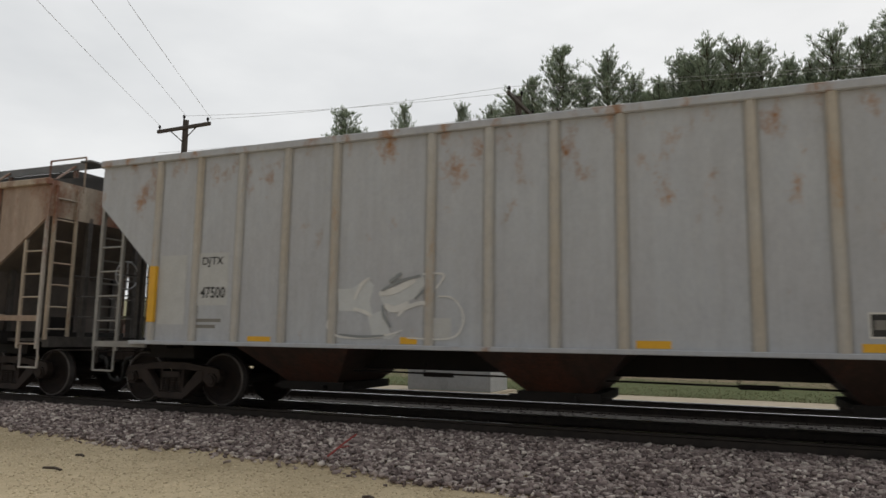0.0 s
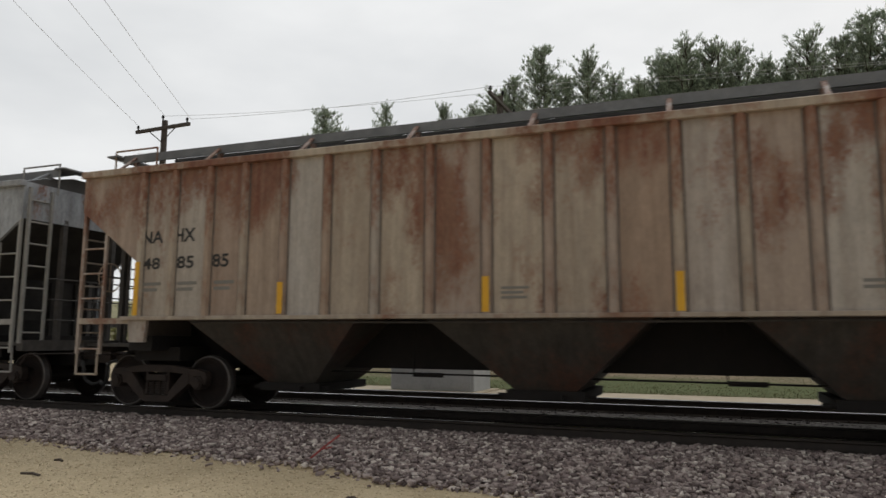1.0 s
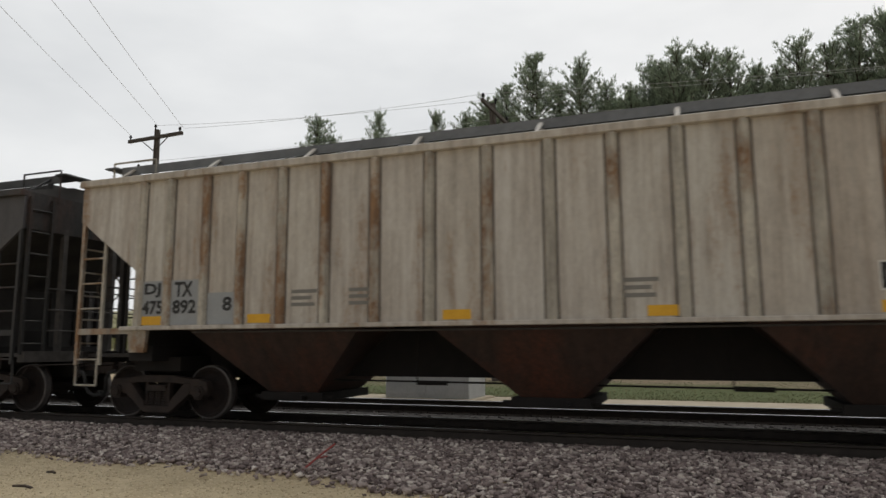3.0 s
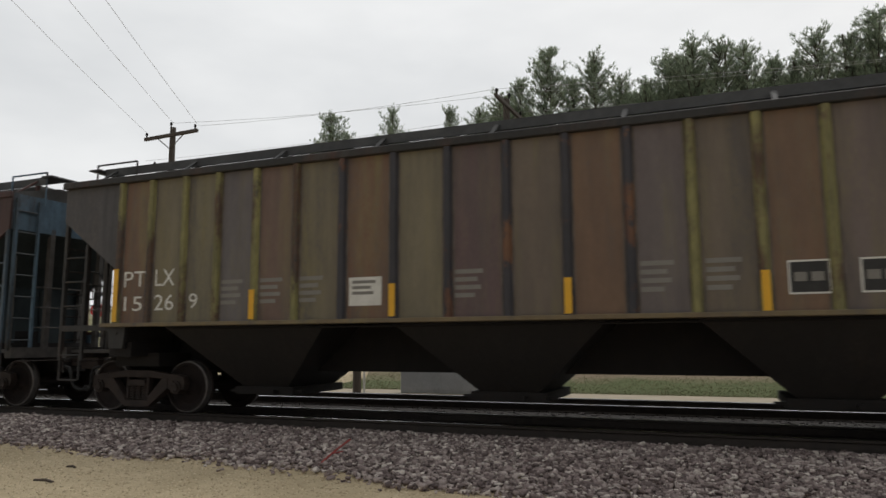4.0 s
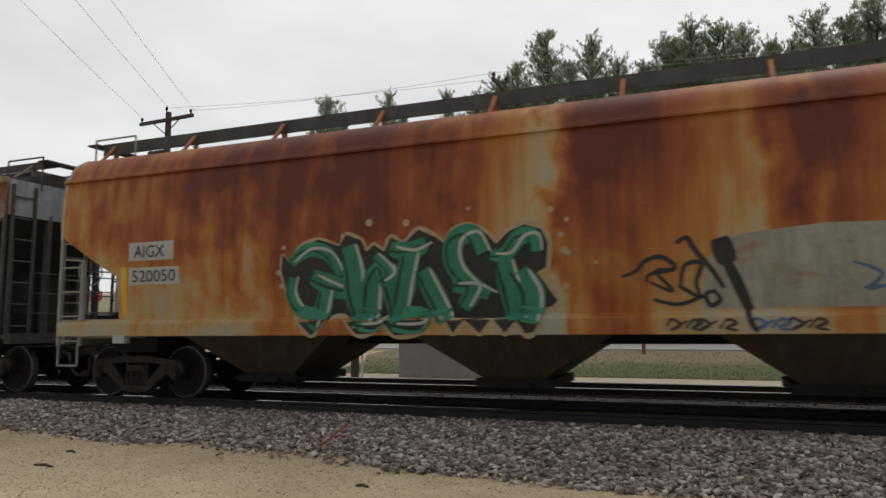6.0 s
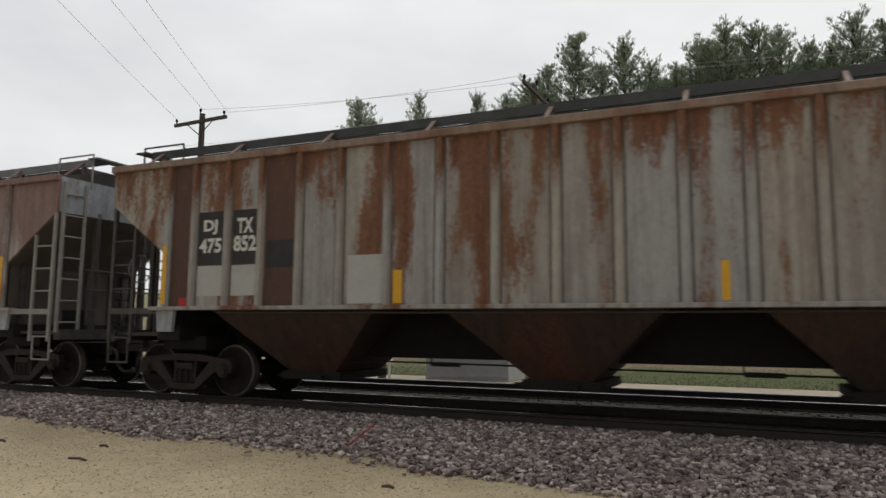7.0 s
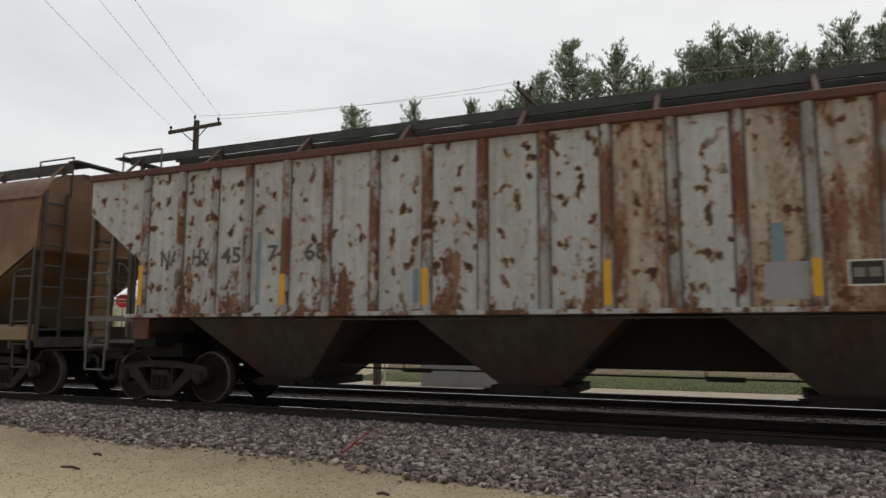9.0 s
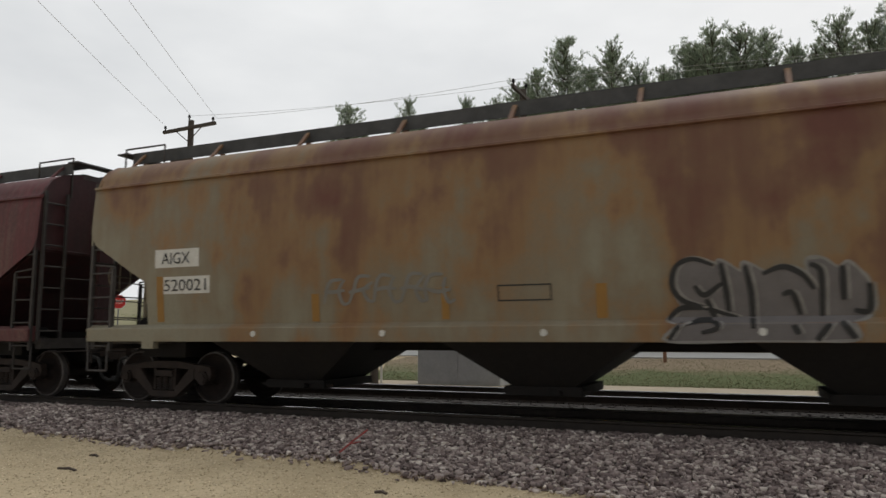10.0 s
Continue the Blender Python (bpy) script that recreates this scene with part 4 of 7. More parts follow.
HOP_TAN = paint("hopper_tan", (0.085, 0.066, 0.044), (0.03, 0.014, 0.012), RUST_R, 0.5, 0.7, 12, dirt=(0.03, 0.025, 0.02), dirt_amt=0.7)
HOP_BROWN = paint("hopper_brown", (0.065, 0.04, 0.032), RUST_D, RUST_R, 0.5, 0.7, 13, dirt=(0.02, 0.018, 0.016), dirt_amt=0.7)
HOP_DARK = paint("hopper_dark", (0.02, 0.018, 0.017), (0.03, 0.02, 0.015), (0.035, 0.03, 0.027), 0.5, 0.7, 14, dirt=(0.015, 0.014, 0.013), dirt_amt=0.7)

# tan base paints in the beige highlight on the grey car's ribs
P_AR = paint("paint_lit_tan_rib", (0.5, 0.49, 0.47), (0.46, 0.3, 0.13), (0.36, 0.17, 0.06), 0.57, 0.72, 1.6, scale=1.2, stretch=(1, 1, 0.4), base2=(0.5, 0.45, 0.38), dirt=(0.34, 0.3, 0.25), dirt_amt=0.4, piece=True, wear=0.4)
P_A = paint("paint_grey", (0.485, 0.51, 0.55), (0.4, 0.2, 0.07), (0.28, 0.12, 0.04), 0.57, 0.68, 1, scale=2.0, stretch=(1, 1, 0.55), base2=(0.47, 0.485, 0.52), dirt=(0.34, 0.335, 0.33), dirt_amt=0.2, rise=(2.4, 4.1, 0.05), wear=0.35)
P_B = paint("paint_tan", (0.47, 0.415, 0.34), (0.17, 0.06, 0.035), (0.26, 0.12, 0.07), 0.5, 0.6, 2, scale=0.8, stretch=(1.2, 1, 0.55), base2=(0.47, 0.435, 0.4), dirt=(0.2, 0.14, 0.1), dirt_amt=0.5, rise=(2.0, 3.7, 0.05), tones=((0.5, 0.42, 0.33), (0.4, 0.33, 0.26), (0.5, 0.47, 0.44), (0.36, 0.24, 0.17), (0.52, 0.45, 0.36)), wear=0.6)
P_C = paint("paint_white_grey", (0.44, 0.46, 0.49), RUST_R, (0.25, 0.12, 0.07), 0.58, 0.64, 3, base2=(0.38, 0.4, 0.43), dirt=(0.17, 0.17, 0.17), dirt_amt=0.6, run_x=1.2, tones=((0.38, 0.41, 0.45), (0.32, 0.34, 0.37), (0.4, 0.425, 0.46), (0.34, 0.35, 0.37)), wear=1.0)
P_CR = paint("paint_rusty_rib", (0.5, 0.52, 0.54), RUST_R, (0.3, 0.15, 0.08), 0.53, 0.57, 3.5, scale=0.75, stretch=(1, 1, 0.9), base2=(0.5, 0.52, 0.55), dirt=(0.25, 0.22, 0.2), dirt_amt=0.4, rise=(1.6, 4.1, 0.09), piece=True)
P_D = paint("paint_cream", (0.58, 0.545, 0.49), (0.22, 0.12, 0.06), (0.34, 0.22, 0.13), 0.53, 0.64, 4, stretch=(1.6, 1, 0.25), base2=(0.45, 0.41, 0.35), dirt=(0.22, 0.16, 0.115), dirt_amt=0.6, tones=((0.62, 0.59, 0.54), (0.56, 0.51, 0.45), (0.66, 0.63, 0.59), (0.48, 0.42, 0.36)), wear=0.6)
P_E = paint("paint_plum", (0.14, 0.09, 0.09), (0.2, 0.17, 0.08), (0.1, 0.09, 0.09), 0.48, 0.68, 5, scale=1.4, stretch=(1.6, 1, 0.14), base2=(0.17, 0.14, 0.11), dirt=(0.05, 0.045, 0.048), dirt_amt=0.35, run_x=0.8, wear=0.35,
            tones=((0.13, 0.062, 0.07), (0.25, 0.21, 0.075), (0.15, 0.14, 0.15), (0.19, 0.1, 0.06), (0.22, 0.2, 0.13), (0.12, 0.075, 0.085)))
P_ER = paint("paint_olive_rib", (0.27, 0.25, 0.1), (0.05, 0.046, 0.046), (0.12, 0.06, 0.03), 0.48, 0.56, 5.5, scale=1.8, dirt=(0.04, 0.036, 0.03), dirt_amt=0.5, piece=True)
P_F = paint("paint_maroon", (0.09, 0.033, 0.03), (0.03, 0.019, 0.018), (0.06, 0.03, 0.022), 0.5, 0.68, 6, stretch=(1.3, 1, 0.12), base2=(0.11, 0.045, 0.035), dirt=(0.025, 0.018, 0.017), dirt_amt=0.6, run_x=1.0, wear=0.6,
            tones=((0.085, 0.03, 0.027), (0.058, 0.026, 0.023), (0.1, 0.038, 0.03), (0.07, 0.028, 0.026)))
P_G = rusted("paint_rust_orange", ((0.4, (0.42, 0.4, 0.32)), (0.45, (0.5, 0.35, 0.155)), (0.495, (0.45, 0.18, 0.035)), (0.545, (0.3, 0.072, 0.012)), (0.6, (0.13, 0.025, 0.011))), 7.6, 0.62, 0.16, 0.05, 0.3, 0.16,
             ((-1.4, 0.42), (0.2, 0.47), (1.3, 0.43), (2.2, 0.5), (2.9, 0.64), (4.8, 0.63), (5.6, 0.52), (6.8, 0.55), (7.5, 0.34), (8.0, 0.66), (8.9, 0.66), (9.4, 0.48), (10.2, 0.36), (11.1, 0.53), (12.0, 0.4), (13.0, 0.54), (14.8, 0.42)))
P_SCUFF = paint("scuffed_grey_patch", (0.36, 0.35, 0.31), (0.3, 0.16, 0.06), (0.2, 0.13, 0.08), 0.56, 0.68, 7.2, scale=2.0, stretch=(0.7, 1, 1.4), base2=(0.31, 0.29, 0.24), dirt=(0.2, 0.17, 0.13), wear=0.8)
P_H = paint("paint_grey_rust", (0.37, 0.37, 0.38), (0.13, 0.045, 0.024), (0.25, 0.11, 0.05), 0.5, 0.56, 8, scale=0.9, stretch=(1.5, 1, 0.3), base2=(0.36, 0.33, 0.3), dirt=(0.12, 0.07, 0.045), dirt_amt=0.55, wear=0.7, rise=(1.8, 4.0, 0.05),
            tones=((0.4, 0.41, 0.42), (0.33, 0.31, 0.29), (0.42, 0.39, 0.34), (0.36, 0.36, 0.37)))
P_I = paint("paint_brown_grey", (0.21, 0.092, 0.085), (0.46, 0.43, 0.41), (0.33, 0.27, 0.25), 0.5, 0.64, 9, scale=1.3, stretch=(1.5, 1, 0.25), base2=(0.24, 0.14, 0.13), dirt=(0.4, 0.37, 0.355), dirt_amt=0.25, rise=(3.5, 1.7, 0.11), tones=((0.19, 0.085, 0.075), (0.26, 0.16, 0.14), (0.16, 0.066, 0.06), (0.3, 0.22, 0.2)), wear=0.7)
P_IR = paint("paint_scuffed_rib", (0.26, 0.18, 0.165), (0.52, 0.5, 0.48), (0.3, 0.25, 0.23), 0.47, 0.58, 9.4, scale=1.4, stretch=(1, 1, 0.5), piece=True)
P_J = paint("paint_flaking_white", (0.55, 0.58, 0.6), (0.11, 0.04, 0.02), (0.22, 0.085, 0.035), 0.565, 0.595, 10, scale=1.3, stretch=(1.2, 1, 0.5), base2=(0.47, 0.49, 0.5), specks=0.8, speck_scale=5.6, dirt=(0.3, 0.25, 0.18), dirt_amt=0.4, rise=(2.9, 1.5, 0.075), wear=0.7, halo=(0.36, 0.2, 0.08))
P_JRUN = paint("paint_rust_runs", (0.5, 0.5, 0.48), (0.11, 0.04, 0.022), (0.24, 0.105, 0.042), 0.48, 0.55, 10.8, scale=1.1, stretch=(1.7, 1, 0.3), base2=(0.5, 0.42, 0.3), specks=0.6, speck_scale=5.6, halo=(0.36, 0.2, 0.08), dirt=(0.24, 0.11, 0.05), dirt_amt=0.6, wear=0.8)
P_JR = paint("paint_flaking_rib", (0.5, 0.505, 0.5), (0.16, 0.055, 0.03), (0.22, 0.1, 0.05), 0.49, 0.54, 10.2, scale=1.2, stretch=(1, 1, 0.5), specks=0.8, piece=True, speck_scale=4.0, halo=(0.3, 0.15, 0.07))
P_DR = paint("paint_cream_rib", (0.53, 0.49, 0.42), (0.3, 0.17, 0.08), (0.2, 0.1, 0.05), 0.49, 0.6, 4.4, scale=1.3, stretch=(1, 1, 0.5), piece=True)
P_ESLATE = paint("paint_sooty_slate", (0.085, 0.08, 0.085), (0.05, 0.045, 0.05), (0.13, 0.11, 0.1), 0.5, 0.66, 5.2, dirt=(0.03, 0.03, 0.032), wear=0.6)
P_ER2 = paint("paint_slate_rib", (0.05, 0.048, 0.058), (0.2, 0.1, 0.05), (0.12, 0.05, 0.03), 0.56, 0.6, 5.9, scale=1.6, stretch=(1, 1, 0.6), dirt=(0.03, 0.03, 0.035), dirt_amt=0.5, piece=True, wear=0.6)
P_HBAND = paint("paint_rusted_through", (0.11, 0.05, 0.036), (0.06, 0.03, 0.025), (0.2, 0.085, 0.035), 0.5, 0.62, 8.9, scale=1.1, stretch=(1.8, 1, 0.2), dirt=(0.05, 0.03, 0.025), wear=0.7)
P_CH = paint("paint_pale_chord", (0.33, 0.24, 0.19), RUST_R, (0.25, 0.14, 0.09), 0.48, 0.6, 8.5)
P_JC = paint("paint_red_chord", (0.13, 0.045, 0.035), RUST_R, RUST_D, 0.5, 0.6, 10.5)
P_K = rusted("paint_olive_tan", ((0.4, (0.31, 0.285, 0.21)), (0.46, (0.25, 0.205, 0.14)), (0.51, (0.27, 0.16, 0.075)), (0.55, (0.19, 0.1, 0.058)), (0.61, (0.14, 0.052, 0.036))), 15.2, 0.6, 0.4, 0.04, 0.32, 0.1,
             ((-1.4, 0.42), (1.5, 0.42), (2.3, 0.53), (3.0, 0.46), (4.2, 0.56), (5.2, 0.45), (6.5, 0.57), (7.7, 0.42), (9.0, 0.61), (10.2, 0.44), (11.2, 0.58), (12.2, 0.5), (13.2, 0.57), (14.8, 0.5)))
P_L = paint("paint_deep_red", (0.13, 0.026, 0.032), (0.08, 0.02, 0.022), (0.17, 0.07, 0.06), 0.5, 0.6, 16)
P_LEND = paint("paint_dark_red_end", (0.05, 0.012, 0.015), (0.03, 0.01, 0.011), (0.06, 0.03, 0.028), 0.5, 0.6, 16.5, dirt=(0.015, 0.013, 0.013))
# cream end paint, darker towards the bottom
P_DEND = paint("paint_dark_cream_end", (0.32, 0.29, 0.25), (0.06, 0.045, 0.035), (0.12, 0.09, 0.07), 0.44, 0.56, 4.8, dirt=(0.05, 0.045, 0.04), dirt_amt=0.7, rise=(3.8, 2.2, 0.12))
P_DKEND = paint("paint_near_black", (0.028, 0.027, 0.027), RUST_D, (0.06, 0.055, 0.05), 0.5, 0.65, 17, dirt=(0.02, 0.02, 0.02))
P_FEND = paint("paint_blue_end", (0.1, 0.17, 0.24), (0.06, 0.045, 0.04), (0.03, 0.03, 0.03), 0.45, 0.6, 18, dirt=(0.03, 0.03, 0.03))

A_RIBS = [-0.02, 0.88, 1.75, 2.66, 3.58, 5.2, 6.1, 7.05, 7.95, 9.55, 10.45, 11.35, 12.25, 13.72]
car_a = ribbed_car(-9.14, spec_of("grey covered hopper car with painted tags and rust spots", P_A, hop=HOP_BROWN, tc=13.5, sill=1.12, eave=4.36, slope_top=3.55, slope_bot=2.4,
                                  x_in=-0.15, ribs=A_RIBS, rib_d=0.06, walk=None, csill=0.68, bays=(2.75, 6.9, 11.2), bay_half=1.1, bay_low=0.45, ladder=M_LADP, top=P_A, rib_shade=M_RIBSHADE_GREY, rib=P_AR, slope=M_SLOPEG))
car_b = ribbed_car(-26.8, spec_of("tan covered hopper car with reddish rust blotches", P_B, hop=HOP_GREY, end=P_B, ladder=P_B, tc=13.49, walk_z=4.66, slope=M_SLOPEB))
car_c = ribbed_car(-44.75, spec_of("pale grey covered hopper car lettered for a grain terminal", P_C, rib=P_CR, hop=HOP_BAND, tc=13.6, end=P_C, ladder=M_LADP, walk_z=4.54))
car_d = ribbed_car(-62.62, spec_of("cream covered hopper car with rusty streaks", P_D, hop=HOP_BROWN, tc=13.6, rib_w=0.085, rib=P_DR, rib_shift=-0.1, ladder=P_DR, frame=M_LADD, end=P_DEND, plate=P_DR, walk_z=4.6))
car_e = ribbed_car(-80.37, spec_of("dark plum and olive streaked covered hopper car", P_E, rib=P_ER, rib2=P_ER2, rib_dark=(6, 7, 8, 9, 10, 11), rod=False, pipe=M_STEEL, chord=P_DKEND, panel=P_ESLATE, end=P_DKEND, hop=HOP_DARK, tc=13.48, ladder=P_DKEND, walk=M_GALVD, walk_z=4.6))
car_f = ribbed_car(-98.13, spec_of("dark maroon covered hopper car with white block graffiti", P_F, end=P_FEND, slope=M_SLOPET, pipe=M_LADM, hop=HOP_DARK, tc=13.47, sill=1.5, rib_d=0.02, rib_w=0.03, ladder=P_FEND, walk=M_GALVD, walk_z=4.6))
car_g = rounded_car(-115.67, spec_of("curved-side covered hopper car heavily streaked with orange rust", P_G, curved=True, hop=HOP_TAN, end=P_A, tc=13.5, sillm=P_G, walk_z=4.8, slope_top=2.86, slope_bot=2.12, ladder=M_LADP, frame=M_LADP, walk=M_GALVD))
car_h = ribbed_car(-133.45, spec_of("grey covered hopper car with brown rust patches", P_H, hop=HOP_BROWN, tc=13.5, rib_shift=-0.1, chord=P_CH, end=P_C, sheet_alt={0: P_HBAND, 3: P_HBAND}, slope=M_SLOPE, walk=M_GALVD, walk_z=4.62))
car_i = ribbed_car(-151.28, spec_of("brown and grey weathered covered hopper car with orange lettering shapes", P_I, rib=P_IR, ladder=M_LADP, hop=HOP_TAN, rod=False, pipe=M_LADM, slope=M_SLOPEB, tc=13.51, end=P_C, walk_z=4.64))
car_j = ribbed_car(-169.28, spec_of("white covered hopper car with flaking paint and rust spots", P_J, hop=HOP_GREY, slope=M_SLOPEG, sheet_alt={k: P_JRUN for k in (10, 12, 13, 14, 15)}, tc=13.69, chord=P_JC, rib=P_JR, rib_shift=0.12, walk=M_GALVD, ladder=M_LADM, plate=P_JC, frame=M_LADM))
car_k = rounded_car(-186.74, spec_of("olive-tan curved-side covered hopper car with silver graffiti", P_K, curved=True, hop=HOP_DARK, end=P_K, tc=13.2, sillm=P_K, walk_z=4.76, slope_top=2.86, slope_bot=2.12, walk=M_GALVD))
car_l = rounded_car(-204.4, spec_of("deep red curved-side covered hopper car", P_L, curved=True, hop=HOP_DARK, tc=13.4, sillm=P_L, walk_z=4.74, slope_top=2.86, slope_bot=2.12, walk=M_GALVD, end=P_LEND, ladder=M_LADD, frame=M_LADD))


# ---- markings on the cars ----
def mark(name, color, vary=0.85, rough=0.6):
    return grainy(name, tuple(v * vary for v in color), color, 4, rough, 0, 0.08)


M_ORANGE = mark("orange_lettering", (0.72, 0.1, 0.025))
M_PALE = mark("pale_patch", (0.52, 0.52, 0.5))
M_CREAMP = mark("cream_patch", (0.47, 0.36, 0.22))
M_BLUEP = mark("faded_blue_patch", (0.22, 0.32, 0.38))
M_BLUE = mark("blue_sign", (0.03, 0.07, 0.3))
M_GREYBLUE = mark("grey_patch", (0.38, 0.395, 0.41))
M_GREEN = mark("green_spray", (0.04, 0.27, 0.165), 0.55)
M_SILVER = mark("silver_spray", (0.34, 0.33, 0.31), 0.6)
M_CHALK = mark("white_spray", (0.55, 0.55, 0.54), 0.7)
M_CHALKW = mark("chalky_white_spray", (0.78, 0.78, 0.76), 0.8)
M_GHOST = mark("thin_white_spray", (0.63, 0.655, 0.67), 0.88)
M_GREYLINE = mark("grey_spray_line", (0.3, 0.32, 0.33), 0.8)
M_LILAC = mark("lilac_silver_spray", (0.19, 0.175, 0.175), 0.75)
M_DARKGREEN = mark("dark_green_spray", (0.012, 0.075, 0.048), 0.6)
M_DULLBLACK = mark("worn_black_lettering", (0.11, 0.11, 0.115))
M_PURPLE = mark("dark_spray", (0.05, 0.045, 0.05))
M_BROWNP = paint("rust_patch", (0.09, 0.045, 0.035), RUST_D, RUST_R, 0.45, 0.6, 21, stretch=(1.5, 1, 0.2))
P_ISCUFF = paint("scuffed_pale_paint", (0.47, 0.46, 0.44), (0.25, 0.14, 0.12), (0.34, 0.26, 0.23), 0.5, 0.6, 9.7, scale=2.2, stretch=(1, 1, 0.6), base2=(0.4, 0.38, 0.35), dirt=(0.2, 0.15, 0.13), wear=0.9)
M_RED = mark("red_paint", (0.55, 0.03, 0.025))
M_BLUESPRAY = mark("blue_spray", (0.08, 0.16, 0.3))
M_STREAK = paint("bare_streak_paint", (0.26, 0.22, 0.18), (0.09, 0.045, 0.035), (0.07, 0.034, 0.03), 0.42, 0.58, 22, scale=1.6, stretch=(2, 1, 0.25))
M_OLDAMBER = mark("faded_amber", (0.36, 0.19, 0.045))
M_FRESH = mark("fresh_patch", (0.58, 0.59, 0.59))
M_FADED = mark("faded_lettering", (0.24, 0.23, 0.21))


def side_y(car_kind, z, lift):
    """Where the near side's paint lies; the curved car's deep sill stands proud of its body."""
    if car_kind != "round":
        return -1.6 - lift
    if z <= 1.33:
        return -1.63 - lift
    return -max(rounded_half_width(z), 1.63 - (z - 1.33) * 1.86) - lift


def blob(car, name, outline, mat, kind="rib", lift=0.006, label=""):
    """A sprayed area filled with one colour, laid on the near side."""
    bm = bmesh.new()
    p = [Vector((along(car, a), 0, b)) for a, b in outline]
    bm.faces.new([bm.verts.new(q) for q in p])
    lo, hi = min(q.z for q in p), max(q.z for q in p)
    z = lo + 0.1
    while z < hi:
        bmesh.ops.bisect_plane(bm, geom=list(bm.verts) + list(bm.edges) + list(bm.faces), plane_co=(0, 0, z), plane_no=(0, 0, 1))
        z += 0.1
    for v in bm.verts:
        v.co.y = side_y(kind, v.co.z, lift)
    bmesh.ops.triangulate(bm, faces=list(bm.faces))
    return part(name, bm, mat, car, label)


# small corrections of places along each car, rear and front, in metres
TRIM = {car_a: (-0.14, -0.14), car_b: (-0.13, -0.22), car_c: (-0.06, -0.15), car_d: (0.0, 0.0), car_e: (0.0, 0.0), car_f: (-0.15, -0.26), car_g: (0.07, -0.18),
        car_h: (0.0, 0.0), car_i: (-0.11, -0.14), car_j: (0.0, -0.18), car_k: (0.0, -0.25), car_l: (0.0, 0.0)}


def along(car, x):
    a, b = TRIM.get(car, (0.0, 0.0))
    return x + a + (b - a) * x / 13.6


def plate(car, name, x0, z0, x1, z1, mat, kind="rib", lift=0.005, ribs=None, label=""):
    """A painted patch or stuck label lying on the car's near side."""
    xa, xb = sorted((along(car, x0), along(car, x1)))
    za, zb = sorted((z0, z1))
    y = 1.6
    if ribs:
        near = [r for r in ribs if abs(r - (xa + xb) / 2) < 0.16]
        if near:
            xa, xb, y = near[0] - 0.05, near[0] + 0.05, 1.6 + 0.075
    bm = bmesh.new()
    if kind == "round":
        n = max(1, int((zb - za) / 0.15))
        for s in range(n):
            z_a, z_b = za + (zb - za) * s / n, za + (zb - za) * (s + 1) / n
            vs = [bm.verts.new(c) for c in ((xa, side_y("round", z_a, lift), z_a), (xb, side_y("round", z_a, lift), z_a), (xb, side_y("round", z_b, lift), z_b), (xa, side_y("round", z_b, lift), z_b))]
            bm.faces.new(vs)
    else:
        box(bm, xa, xb, -y - lift, -y + 0.002, za, zb)
    return part(name, bm, mat, car, label)


def letters(car, name, text, x0, z0, x1, z1, mat, kind="rib", lift=0.008, fat=0.0, depth=0.0, stretch=True):
    """Painted writing fitted into the box on the near side."""
    cu = bpy.data.curves.new(name, 'FONT')
    cu.body, cu.size, cu.offset, cu.resolution_u = text, 1.0, fat, 3
    tmp = bpy.data.objects.new(name, cu)
    scene.collection.objects.link(tmp)
    me = bpy.data.meshes.new_from_object(tmp)
    bpy.data.objects.remove(tmp)
    bpy.data.curves.remove(cu)
    x0, x1 = along(car, x0), along(car, x1)
    co = np.array([v.co[:] for v in me.vertices])
    lo, hi = co.min(0), co.max(0)
    for v, c in zip(me.vertices, co):
        z = z0 + (c[1] - lo[1]) / (hi[1] - lo[1]) * (z1 - z0)
        x = x0 + (c[0] - lo[0]) / (hi[0] - lo[0]) * (x1 - x0)
        v.co = (x, side_y(kind, z, lift), z)
    me.materials.clear()
    me.materials.append(mat)
    return part(name, me, None, car)


def ribbon(bm, pts, width, kind, lift):
    """A sprayed line along points (x, z), smoothed."""
    p = [Vector((a, b, 0)) for a, b in pts]
    fine = []
    for i in range(len(p) - 1):
        a, b, c, d = p[max(i - 1, 0)], p[i], p[i + 1], p[min(i + 2, len(p) - 1)]
        for k in range(5):
            u = k / 5
            fine.append(0.5 * ((2 * b) + (c - a) * u + (2 * a - 5 * b + 4 * c - d) * u * u + (3 * b - a - 3 * c + d) * u ** 3))
    fine.append(p[-1])
    rows = []
    for i, q in enumerate(fine):
        t = (fine[min(i + 1, len(fine) - 1)] - fine[max(i - 1, 0)])
        t = t.normalized() if t.length else Vector((1, 0, 0))
        w = width * (0.55 + 0.45 * math.sin(math.pi * (i + 1) / (len(fine) + 1)))
        nrm = Vector((-t.y, t.x, 0)) * w
        rows.append([bm.verts.new((v.x, side_y(kind, v.y, lift), v.y)) for v in (q - nrm, q + nrm)])
    for a, b in zip(rows, rows[1:]):
        bm.faces.new((a[0], a[1], b[1], b[0]))


def spray(car, name, strokes, mat, width, kind="rib", lift=0.006, label=""):
    for k, s in enumerate(strokes):
        bm = bmesh.new()
        ribbon(bm, [(along(car, a), b) for a, b in s], width, kind, lift + 0.0004 * k)
        part(name, bm, mat, car, label)


